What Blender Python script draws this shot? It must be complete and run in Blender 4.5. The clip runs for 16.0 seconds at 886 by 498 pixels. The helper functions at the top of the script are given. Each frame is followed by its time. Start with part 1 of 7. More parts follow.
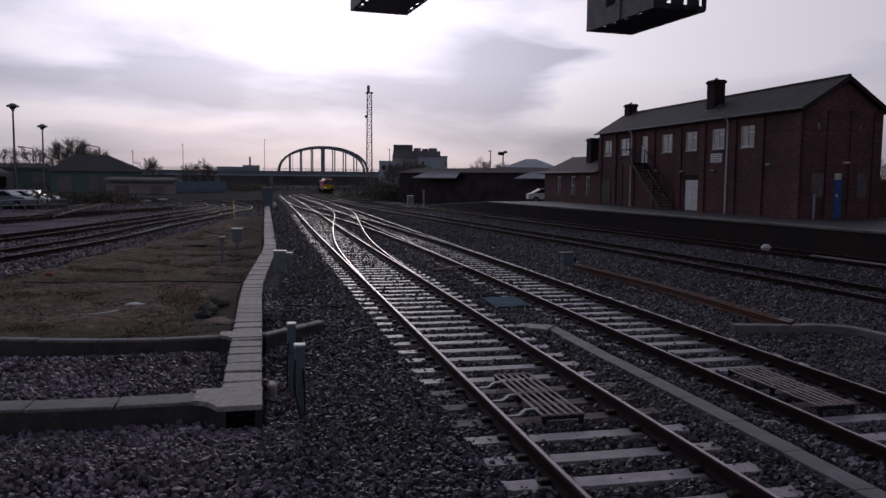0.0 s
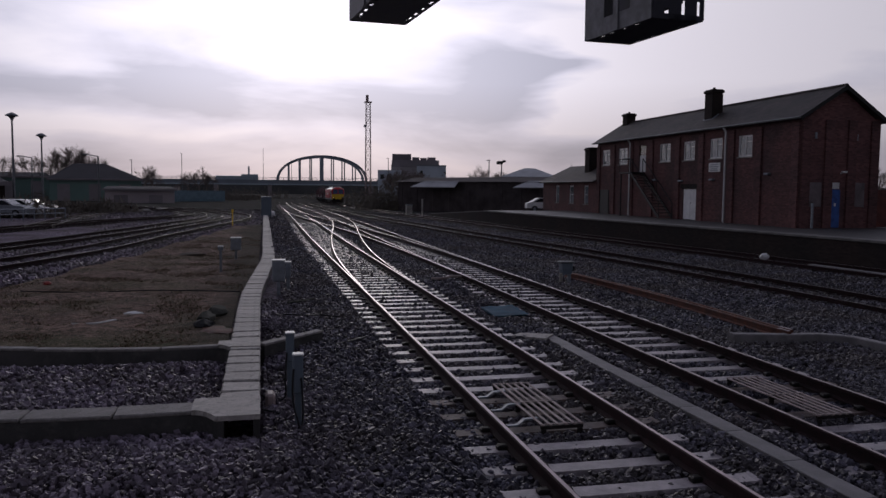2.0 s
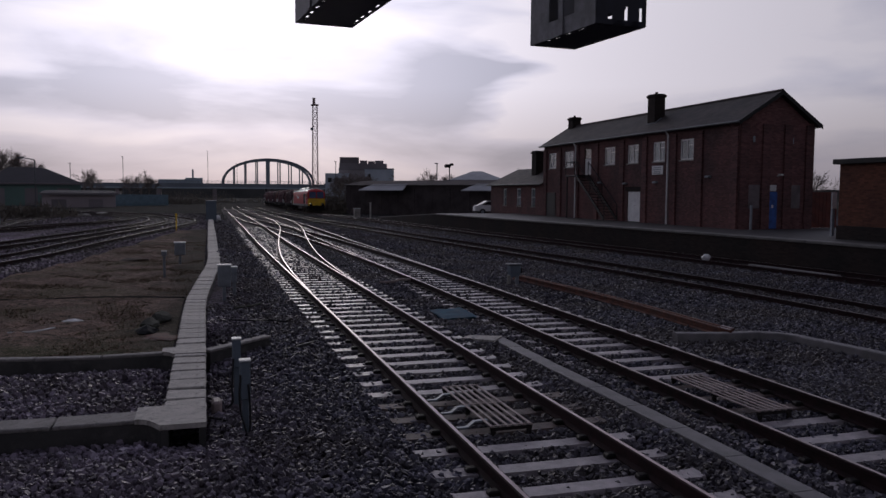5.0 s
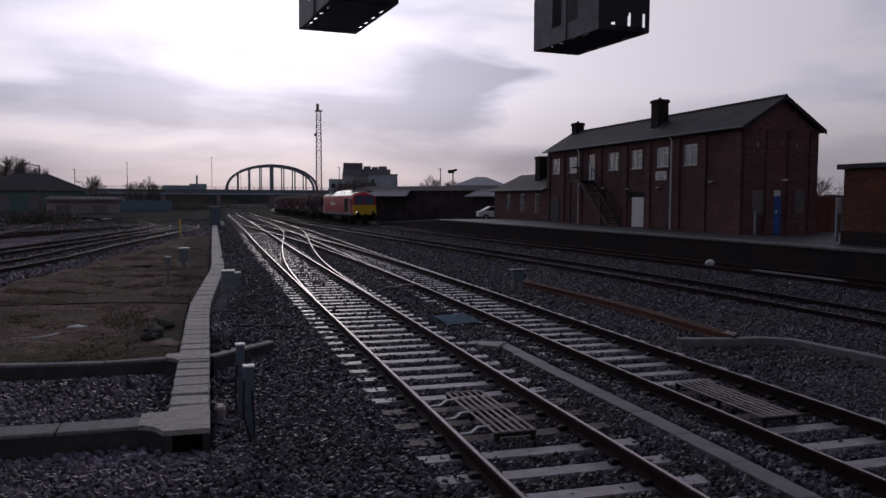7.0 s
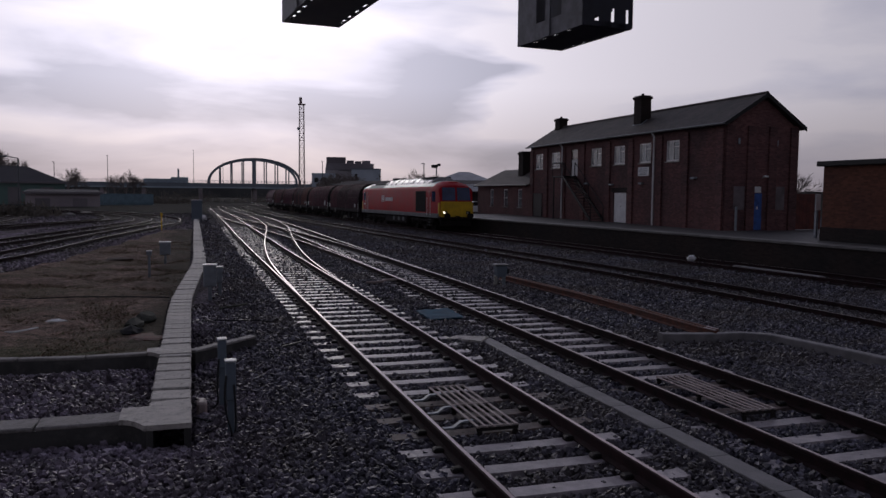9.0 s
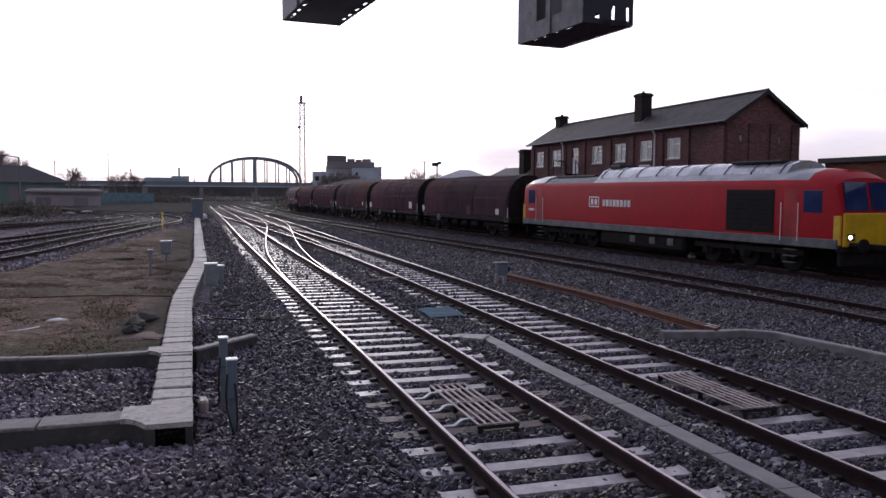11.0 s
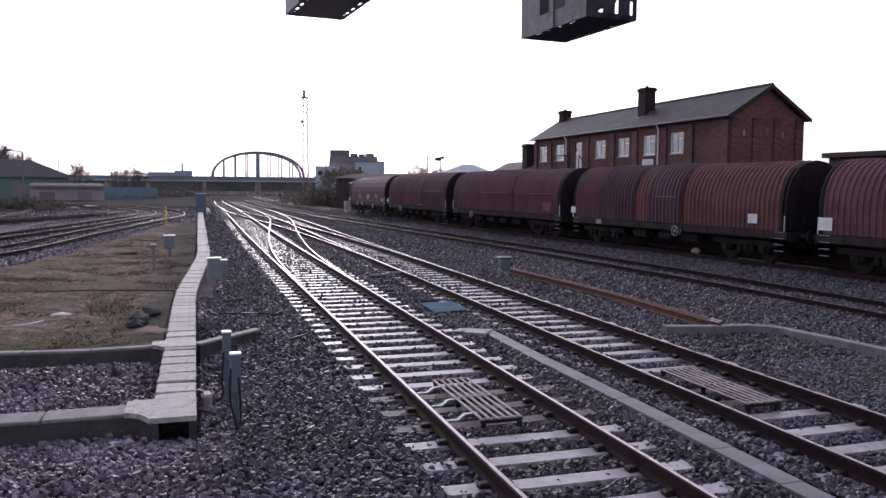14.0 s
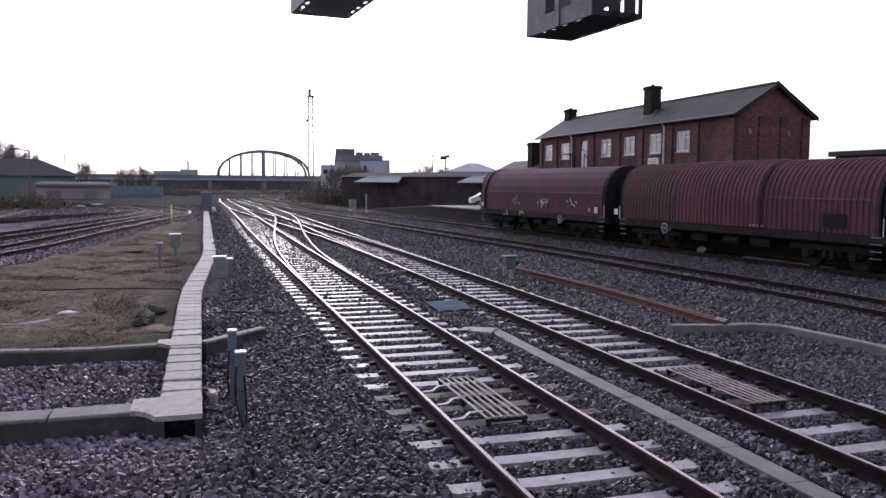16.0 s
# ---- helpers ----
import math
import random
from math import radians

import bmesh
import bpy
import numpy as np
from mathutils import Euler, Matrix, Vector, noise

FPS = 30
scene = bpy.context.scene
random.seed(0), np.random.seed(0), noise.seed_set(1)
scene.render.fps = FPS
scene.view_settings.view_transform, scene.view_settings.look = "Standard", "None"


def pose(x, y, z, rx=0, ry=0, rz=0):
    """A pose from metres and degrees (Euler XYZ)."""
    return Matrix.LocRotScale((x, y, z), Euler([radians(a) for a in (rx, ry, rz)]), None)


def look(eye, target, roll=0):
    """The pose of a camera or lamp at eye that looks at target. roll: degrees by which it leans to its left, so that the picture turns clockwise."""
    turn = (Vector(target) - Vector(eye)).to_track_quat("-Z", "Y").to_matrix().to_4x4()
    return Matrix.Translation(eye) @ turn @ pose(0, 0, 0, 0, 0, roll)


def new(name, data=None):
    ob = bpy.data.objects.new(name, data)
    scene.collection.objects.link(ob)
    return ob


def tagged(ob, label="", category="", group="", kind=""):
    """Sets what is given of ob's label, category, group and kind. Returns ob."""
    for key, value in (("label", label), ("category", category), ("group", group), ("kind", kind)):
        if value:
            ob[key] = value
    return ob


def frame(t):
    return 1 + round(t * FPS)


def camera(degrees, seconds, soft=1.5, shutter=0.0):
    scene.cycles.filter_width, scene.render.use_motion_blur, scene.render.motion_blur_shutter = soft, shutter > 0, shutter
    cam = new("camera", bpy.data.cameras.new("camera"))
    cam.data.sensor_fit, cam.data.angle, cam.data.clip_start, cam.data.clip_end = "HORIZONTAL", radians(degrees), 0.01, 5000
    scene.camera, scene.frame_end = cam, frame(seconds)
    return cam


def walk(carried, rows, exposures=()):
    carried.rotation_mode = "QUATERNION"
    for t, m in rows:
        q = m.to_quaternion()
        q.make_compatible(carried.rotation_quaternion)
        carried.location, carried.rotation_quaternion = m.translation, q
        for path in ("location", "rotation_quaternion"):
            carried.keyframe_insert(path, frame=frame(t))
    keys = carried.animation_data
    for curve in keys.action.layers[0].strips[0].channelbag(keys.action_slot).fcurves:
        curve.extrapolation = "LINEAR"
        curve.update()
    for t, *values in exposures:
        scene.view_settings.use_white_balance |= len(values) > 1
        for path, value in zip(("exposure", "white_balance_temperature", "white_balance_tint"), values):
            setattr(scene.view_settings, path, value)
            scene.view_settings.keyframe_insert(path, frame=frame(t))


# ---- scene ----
EYE = (0.0, 0.0, 2.7)
CAM_ROWS = [
    (0.0, -13.00, -5.00, -0.50),
    (0.5, -13.00, -5.06, -0.54),
    (1.0, -13.28, -4.96, -0.50),
    (1.5, -13.24, -4.64, -0.50),
    (2.0, -13.10, -4.34, -0.51),
    (2.5, -13.09, -4.89, -0.53),
    (3.0, -13.22, -4.85, -0.51),
    (3.5, -13.59, -4.66, -0.44),
    (4.0, -15.30, -4.94, -0.50),
    (4.2, -17.04, -4.47, -0.41),
    (6.3, -16.45, -3.91, -0.31),
    (6.5, -16.47, -3.86, -0.31),
    (7.0, -16.59, -3.68, -0.28),
    (7.5, -16.58, -3.37, -0.24),
    (8.0, -16.41, -3.51, -0.40),
    (8.5, -16.87, -3.79, -0.34),
    (9.0, -17.79, -4.05, -0.56),
    (9.2, -17.41, -4.03, 0.00),
    (11.3, -17.76, -4.19, -0.44),
    (11.5, -17.76, -4.19, -0.44),
    (12.0, -17.75, -4.22, -0.41),
    (12.5, -17.70, -4.16, -0.41),
    (13.0, -17.68, -4.41, -0.43),
    (13.5, -17.58, -4.40, -0.43),
    (14.0, -17.52, -4.57, -0.42),
    (14.5, -17.37, -4.56, -0.40),
    (15.0, -17.25, -4.43, -0.37),
    (15.5, -17.18, -4.61, -0.40),
    (16.0, -17.14, -4.67, -0.42),
]

cam = camera(58.5, 16.0)
walk(cam, [(t, pose(*EYE, 90 + p, r, y)) for t, y, p, r in CAM_ROWS],
     [(0.0, -0.12), (2.6, -0.17), (4.2, -0.20), (6.3, -0.21), (9.2, -0.22), (10.3, 0.65), (11.3, 1.32), (11.8, 1.44), (12.6, 1.62), (14.0, 1.72), (16.0, 1.74)])

# ---- sky and sun: overcast, the low sun behind thin cloud straight up the line ----
SUN_AZ, SUN_EL = 3.0, 13.0          # degrees clockwise from +y, and above the horizon
sun_dir = Vector((math.sin(radians(SUN_AZ)) * math.cos(radians(SUN_EL)),
                  math.cos(radians(SUN_AZ)) * math.cos(radians(SUN_EL)), math.sin(radians(SUN_EL))))


def node(nt, kind, **inputs):
    n = nt.nodes.new(kind)
    for k, v in inputs.items():
        key = int(k[1:]) if k[0] == "i" and k[1:].isdigit() else k.replace("_", " ")
        if isinstance(v, bpy.types.NodeSocket):
            nt.links.new(v, n.inputs[key])
        else:
            n.inputs[key].default_value = v
    return n


def math_node(nt, op, a, b=None, clamp=False):
    n = nt.nodes.new("ShaderNodeMath")
    n.operation, n.use_clamp = op, clamp
    for i, v in enumerate((a, b)):
        if isinstance(v, bpy.types.NodeSocket):
            nt.links.new(v, n.inputs[i])
        elif v is not None:
            n.inputs[i].default_value = v
    return n.outputs[0]


def ramp(nt, fac, stops):
    n = nt.nodes.new("ShaderNodeValToRGB")
    nt.links.new(fac, n.inputs[0])
    e = n.color_ramp.elements
    while len(e) < len(stops):
        e.new(0.5)
    for el, (p, c) in zip(e, stops):
        el.position = p
        el.color = (*c, 1) if len(c) == 3 else c
    return n.outputs[0]


def mix(nt, fac, a, b, kind="MIX"):
    n = nt.nodes.new("ShaderNodeMix")
    n.data_type, n.blend_type = "RGBA", kind
    for i, v in ((0, fac), (6, a), (7, b)):
        if isinstance(v, bpy.types.NodeSocket):
            nt.links.new(v, n.inputs[i])
        elif i:
            n.inputs[i].default_value = (*v, 1)
        else:
            n.inputs[i].default_value = v
    return n.outputs[2]


def build_sky():
    world = bpy.data.worlds.new("overcast_sky")
    world.use_nodes = True
    scene.world = world
    nt = world.node_tree
    nt.nodes.clear()
    sky = nt.nodes.new("ShaderNodeTexSky")
    sky.sky_type, sky.sun_disc = "NISHITA", False
    sky.sun_elevation, sky.sun_rotation = radians(SUN_EL), radians(SUN_AZ)
    co = nt.nodes.new("ShaderNodeTexCoord").outputs["Generated"]
    # streaky stratus: clouds drawn out along the horizon
    mp = node(nt, "ShaderNodeMapping", Vector=co)
    mp.inputs["Scale"].default_value = (1.0, 1.0, 4.2)
    mp.inputs["Location"].default_value = (0.3, 0.2, 0.62)
    big = node(nt, "ShaderNodeTexNoise", Vector=mp.outputs[0], Scale=3.0, Detail=6.0, Roughness=0.5, Distortion=0.3).outputs[0]
    fine = node(nt, "ShaderNodeTexNoise", Vector=mp.outputs[0], Scale=6.0, Detail=3.0, Roughness=0.5, Distortion=0.3).outputs[0]
    cloud = math_node(nt, "ADD", math_node(nt, "MULTIPLY", big, 0.87), math_node(nt, "MULTIPLY", fine, 0.13))
    sep = nt.nodes.new("ShaderNodeSeparateXYZ")
    nt.links.new(co, sep.inputs[0])
    az = math_node(nt, "MULTIPLY", math_node(nt, "ARCTAN2", sep.outputs[0], sep.outputs[1]), 57.29578)
    wob = math_node(nt, "SUBTRACT", fine, 0.5)

    def bank(a, e, wa, we):
        """A soft-edged bank of cloud at a bearing and height, ragged by the noise."""
        u = math_node(nt, "DIVIDE", math_node(nt, "SUBTRACT", math_node(nt, "ADD", az, math_node(nt, "MULTIPLY", wob, 9.0)), a), wa)
        v = math_node(nt, "DIVIDE", math_node(nt, "SUBTRACT", math_node(nt, "ADD", sep.outputs[2], math_node(nt, "MULTIPLY", wob, 0.06)), e), we)
        q = math_node(nt, "ADD", math_node(nt, "MULTIPLY", u, u), math_node(nt, "MULTIPLY", v, v))
        return math_node(nt, "POWER", 2.718, math_node(nt, "MULTIPLY", q, -1.0))

    cloud = math_node(nt, "SUBTRACT", cloud, math_node(nt, "MULTIPLY", bank(18.2, 0.138, 4.3, 0.050), 0.30))
    cloud = math_node(nt, "SUBTRACT", cloud, math_node(nt, "MULTIPLY", bank(-9.0, 0.112, 13.0, 0.020), 0.09))
    cloud = math_node(nt, "ADD", cloud, math_node(nt, "MULTIPLY", bank(-9.0, 0.072, 15.0, 0.014), 0.16))
    cloud = math_node(nt, "ADD", cloud, math_node(nt, "MULTIPLY", bank(23.4, 0.108, 4.2, 0.030), 0.26))
    cloud = math_node(nt, "ADD", cloud, math_node(nt, "MULTIPLY", bank(33.0, 0.20, 13.0, 0.13), 0.30))
    grey = ramp(nt, cloud, [(0.36, (0.56, 0.56, 0.69)), (0.48, (0.81, 0.79, 0.94)), (0.60, (1.02, 0.97, 1.08))])
    # light of the sun through the cloud; thick cloud overhead and haze low down
    dot = node(nt, "ShaderNodeVectorMath", i0=co)
    dot.operation = "DOT_PRODUCT"
    dot.inputs[1].default_value = sun_dir
    facing = math_node(nt, "MAXIMUM", dot.outputs["Value"], 0.0)
    glow = math_node(nt, "POWER", facing, 26.0)
    wide = math_node(nt, "POWER", facing, 2.0)
    high = ramp(nt, sep.outputs[2], [(0.0, (0.50, 0.475, 0.50)), (0.05, (0.69, 0.65, 0.65)), (0.13, (0.95, 0.94, 0.96)), (0.3, (0.95, 0.95, 0.97)), (0.65, (0.44, 0.47, 0.58))])
    lum = math_node(nt, "ADD", math_node(nt, "MULTIPLY", glow, 0.62), math_node(nt, "ADD", math_node(nt, "MULTIPLY", wide, 0.70), 0.25))
    grey = mix(nt, 1.0, grey, high, "MULTIPLY")
    n = nt.nodes.new("ShaderNodeVectorMath")
    n.operation = "SCALE"
    nt.links.new(grey, n.inputs[0])
    nt.links.new(lum, n.inputs[3])
    thin = nt.nodes.new("ShaderNodeVectorMath")
    thin.operation = "SCALE"
    nt.links.new(sky.outputs[0], thin.inputs[0])
    thin.inputs[3].default_value = 0.05
    blend = mix(nt, 0.06, n.outputs[0], thin.outputs[0])
    bg = node(nt, "ShaderNodeBackground", Color=blend, Strength=1.0)
    out = nt.nodes.new("ShaderNodeOutputWorld")
    nt.links.new(bg.outputs[0], out.inputs[0])


build_sky()
sun = new("sun", bpy.data.lights.new("sun", "SUN"))
sun.data.energy, sun.data.angle, sun.data.color = 0.25, radians(16), (1.0, 0.93, 0.88)
sun.matrix_world = look(sun_dir * 300, (0, 0, 0))


# ---- materials ----
def material(name, colour, dark=None, rough=0.7, metal=0.0, scale=3.0, fine=40.0, bump=0.3, bump_scale=60.0,
             var=0.12, coat=0.0, rough_var=0.15, spec=0.5, stain=None):
    """Paint, stone, metal or wood with broad stains and a fine grain, both in the thing's own space."""
    m = bpy.data.materials.new(name)
    m.use_nodes = True
    nt = m.node_tree
    b = nt.nodes["Principled BSDF"]
    co = nt.nodes.new("ShaderNodeTexCoord").outputs["Object"]
    rnd = nt.nodes.new("ShaderNodeObjectInfo").outputs["Random"]
    n1 = node(nt, "ShaderNodeTexNoise", Vector=co, Scale=scale, Detail=5.0, Roughness=0.6).outputs[0]
    n2 = node(nt, "ShaderNodeTexNoise", Vector=co, Scale=fine, Detail=3.0, Roughness=0.6).outputs[0]
    dark = dark or tuple(c * 0.55 for c in colour)
    f1 = ramp(nt, n1, [(0.36, (0, 0, 0)), (0.64, (1, 1, 1))])
    c1 = mix(nt, f1, dark, colour)
    g = math_node(nt, "ADD", math_node(nt, "MULTIPLY", n2, 2 * var), 1.0 - var)
    g = math_node(nt, "MULTIPLY", g, math_node(nt, "ADD", math_node(nt, "MULTIPLY", rnd, 0.3), 0.85))
    sc = nt.nodes.new("ShaderNodeVectorMath")
    sc.operation = "SCALE"
    nt.links.new(c1, sc.inputs[0])
    nt.links.new(g, sc.inputs[3])
    col = sc.outputs[0]
    if stain:
        n3 = node(nt, "ShaderNodeTexNoise", Vector=co, Scale=scale * 2.7, Detail=6.0, Roughness=0.7).outputs[0]
        col = mix(nt, ramp(nt, n3, [(0.52, (0, 0, 0)), (0.66, (1, 1, 1))]), col, stain)
    nt.links.new(col, b.inputs["Base Color"])
    r = math_node(nt, "ADD", math_node(nt, "MULTIPLY", n1, 2 * rough_var), rough - rough_var, True)
    nt.links.new(r, b.inputs["Roughness"])
    b.inputs["Metallic"].default_value = metal
    b.inputs["Coat Weight"].default_value = coat
    b.inputs["Specular IOR Level"].default_value = spec
    if bump:
        nb = node(nt, "ShaderNodeTexNoise", Vector=co, Scale=bump_scale, Detail=3.0).outputs[0]
        bp = node(nt, "ShaderNodeBump", Strength=bump, Distance=0.02, Height=nb)
        nt.links.new(bp.outputs[0], b.inputs["Normal"])
    return m


def glowing(name, colour, strength):
    m = bpy.data.materials.new(name)
    m.use_nodes = True
    b = m.node_tree.nodes["Principled BSDF"]
    b.inputs["Base Color"].default_value = (*colour, 1)
    b.inputs["Emission Color"].default_value = (*colour, 1)
    b.inputs["Emission Strength"].default_value = strength
    return m


def ballast_material(name, rough, spec, loose=False):
    m = bpy.data.materials.new(name)
    m.use_nodes = True
    nt = m.node_tree
    b = nt.nodes["Principled BSDF"]
    co = nt.nodes.new("ShaderNodeTexCoord").outputs["Object"]
    vor = node(nt, "ShaderNodeTexVoronoi", Vector=co, Scale=17.0)
    isl = nt.nodes.new("ShaderNodeNewGeometry").outputs["Random Per Island"]
    n1 = node(nt, "ShaderNodeTexNoise", Vector=co, Scale=0.35, Detail=5.0, Roughness=0.65).outputs[0]
    n2 = node(nt, "ShaderNodeTexNoise", Vector=co, Scale=55.0, Detail=2.0).outputs[0]
    cell = nt.nodes.new("ShaderNodeSeparateColor")
    nt.links.new(vor.outputs["Color"], cell.inputs[0])
    own = 0.92 if loose else 0.0
    v = math_node(nt, "ADD", math_node(nt, "MULTIPLY", cell.outputs[0], 1.0 - own), math_node(nt, "MULTIPLY", isl, own))
    pink = ramp(nt, v, [(0.1, (0.072, 0.058, 0.076)), (0.55, (0.20, 0.163, 0.21)), (0.92, (0.40, 0.335, 0.41))])
    blue = ramp(nt, v, [(0.1, (0.026, 0.025, 0.034)), (0.55, (0.070, 0.066, 0.090)), (0.92, (0.18, 0.170, 0.218))])
    # paler pinkish stone at low x, darker bluish stone at higher x
    n0 = node(nt, "ShaderNodeTexNoise", Vector=co, Scale=0.55, Detail=3.0, Roughness=0.6).outputs[0]
    sx = nt.nodes.new("ShaderNodeSeparateXYZ")
    nt.links.new(co, sx.inputs[0])
    by_x = node(nt, "ShaderNodeMapRange", Value=math_node(nt, "ADD", sx.outputs[0], math_node(nt, "MULTIPLY", n0, 3.2)))
    by_x.inputs["From Min"].default_value, by_x.inputs["From Max"].default_value = 1.2, 2.7
    stone = mix(nt, by_x.outputs[0], pink, blue)
    dirt = mix(nt, ramp(nt, n1, [(0.42, (0, 0, 0)), (0.62, (1, 1, 1))]), stone, (0.085, 0.07, 0.065))
    col = mix(nt, 0.25, dirt, stone)
    # from about y 80 to 135 the ground goes over to one darker colour
    sy = nt.nodes.new("ShaderNodeSeparateXYZ")
    nt.links.new(co, sy.inputs[0])
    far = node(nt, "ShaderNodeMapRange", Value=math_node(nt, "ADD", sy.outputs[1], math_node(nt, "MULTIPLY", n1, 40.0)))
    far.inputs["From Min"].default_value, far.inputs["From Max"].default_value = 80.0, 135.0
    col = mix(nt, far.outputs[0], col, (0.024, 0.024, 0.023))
    nt.links.new(col, b.inputs["Base Color"])
    b.inputs["Roughness"].default_value = rough
    b.inputs["Specular IOR Level"].default_value = spec
    h = math_node(nt, "SUBTRACT", math_node(nt, "MULTIPLY", n2, 0.15), math_node(nt, "MULTIPLY", vor.outputs["Distance"], 0.0 if loose else 1.0))
    bp = node(nt, "ShaderNodeBump", Strength=0.9, Distance=0.05, Height=h)
    nt.links.new(bp.outputs[0], b.inputs["Normal"])
    return m


def turf_material():
    """Winter turf: tan dead grass over brown earth, darker moss in patches, greener along its front."""
    m = bpy.data.materials.new("rough_turf")
    m.use_nodes = True
    nt = m.node_tree
    b = nt.nodes["Principled BSDF"]
    co = nt.nodes.new("ShaderNodeTexCoord").outputs["Object"]
    tex = lambda sc, d=5.0, r=0.65: node(nt, "ShaderNodeTexNoise", Vector=co, Scale=sc, Detail=d, Roughness=r, Distortion=0.4).outputs[0]
    broad, patch, blade, speck = tex(0.45), tex(2.2), tex(7.0, 5.0, 0.75), tex(30.0, 3.0, 0.7)
    c = mix(nt, ramp(nt, patch, [(0.38, (0, 0, 0)), (0.62, (1, 1, 1))]), (0.125, 0.083, 0.066), (0.33, 0.22, 0.178))
    c = mix(nt, ramp(nt, broad, [(0.46, (0, 0, 0)), (0.62, (0.75, 0.75, 0.75))]), c, (0.10, 0.095, 0.05))
    c = mix(nt, ramp(nt, blade, [(0.42, (0.95, 0.95, 0.95)), (0.51, (0, 0, 0))]), c, (0.055, 0.048, 0.034))
    c = mix(nt, ramp(nt, speck, [(0.54, (0, 0, 0)), (0.62, (0.85, 0.85, 0.85))]), c, (0.44, 0.33, 0.26))
    sy = nt.nodes.new("ShaderNodeSeparateXYZ")
    nt.links.new(co, sy.inputs[0])
    front = node(nt, "ShaderNodeMapRange", Value=math_node(nt, "ADD", sy.outputs[1], math_node(nt, "MULTIPLY", patch, 5.0)))
    front.inputs["From Min"].default_value, front.inputs["From Max"].default_value = 17.5, 15.2
    c = mix(nt, math_node(nt, "MULTIPLY", front.outputs[0], 0.6), c, (0.075, 0.09, 0.04))
    # dark mossy soil along the main trough
    edge = node(nt, "ShaderNodeMapRange", Value=math_node(nt, "ADD", sy.outputs[0], math_node(nt, "MULTIPLY", broad, 2.4)))
    edge.inputs["From Min"].default_value, edge.inputs["From Max"].default_value = -0.3, 0.5
    c = mix(nt, math_node(nt, "MULTIPLY", edge.outputs[0], 0.75), c, (0.062, 0.056, 0.042))
    nt.links.new(c, b.inputs["Base Color"])
    b.inputs["Roughness"].default_value = 0.95
    b.inputs["Specular IOR Level"].default_value = 0.1
    h = math_node(nt, "ADD", math_node(nt, "MULTIPLY", blade, 0.7), math_node(nt, "MULTIPLY", speck, 0.35))
    bp = node(nt, "ShaderNodeBump", Strength=1.0, Distance=0.09, Height=h)
    nt.links.new(bp.outputs[0], b.inputs["Normal"])
    return m


def tuft_material():
    m = bpy.data.materials.new("dead_grass")
    m.use_nodes = True
    nt = m.node_tree
    b = nt.nodes["Principled BSDF"]
    isl = nt.nodes.new("ShaderNodeNewGeometry").outputs["Random Per Island"]
    nt.links.new(ramp(nt, isl, [(0.0, (0.085, 0.085, 0.04)), (0.35, (0.14, 0.12, 0.065)), (0.6, (0.20, 0.138, 0.10)), (1.0, (0.34, 0.245, 0.195))]), b.inputs["Base Color"])
    b.inputs["Roughness"].default_value = 0.9
    b.inputs["Specular IOR Level"].default_value = 0.1
    return m


def brick_material(name, a, b, width=0.225, row=0.075, mortar=(0.9, 1.0, 1.1), relief=0.01, rough=0.85):
    """Brickwork in courses, with sooty patches."""
    m = material(name, a, b, rough, scale=0.5, fine=9, bump=0.0, var=0.2, spec=0.25)
    nt = m.node_tree
    p = nt.nodes["Principled BSDF"]
    co = nt.nodes.new("ShaderNodeTexCoord").outputs["Object"]
    s = nt.nodes.new("ShaderNodeSeparateXYZ")
    nt.links.new(co, s.inputs[0])
    c = nt.nodes.new("ShaderNodeCombineXYZ")
    nt.links.new(math_node(nt, "ADD", s.outputs[0], s.outputs[1]), c.inputs[0])
    nt.links.new(s.outputs[2], c.inputs[1])
    br = node(nt, "ShaderNodeTexBrick", Vector=c.outputs[0], Scale=1.0, Mortar_Size=0.006, Brick_Width=width, Row_Height=row)
    br.inputs["Color1"].default_value = (0.72, 0.72, 0.72, 1)
    br.inputs["Color2"].default_value = (1.25, 1.2, 1.2, 1)
    br.inputs["Mortar"].default_value = (*mortar, 1)
    old = p.inputs["Base Color"].links[0].from_socket
    nt.links.new(mix(nt, 1.0, old, br.outputs["Color"], "MULTIPLY"), p.inputs["Base Color"])
    bp = node(nt, "ShaderNodeBump", Strength=0.4, Distance=relief, Height=br.outputs["Fac"])
    bp.invert = True
    nt.links.new(bp.outputs[0], p.inputs["Normal"])
    return m


def clear_glass():
    m = bpy.data.materials.new("window_glass")
    m.use_nodes = True
    b = m.node_tree.nodes["Principled BSDF"]
    b.inputs["Base Color"].default_value = (0.92, 0.95, 0.96, 1)
    b.inputs["Roughness"].default_value = 0.03
    b.inputs["Transmission Weight"].default_value = 1.0
    b.inputs["IOR"].default_value = 1.45
    return m


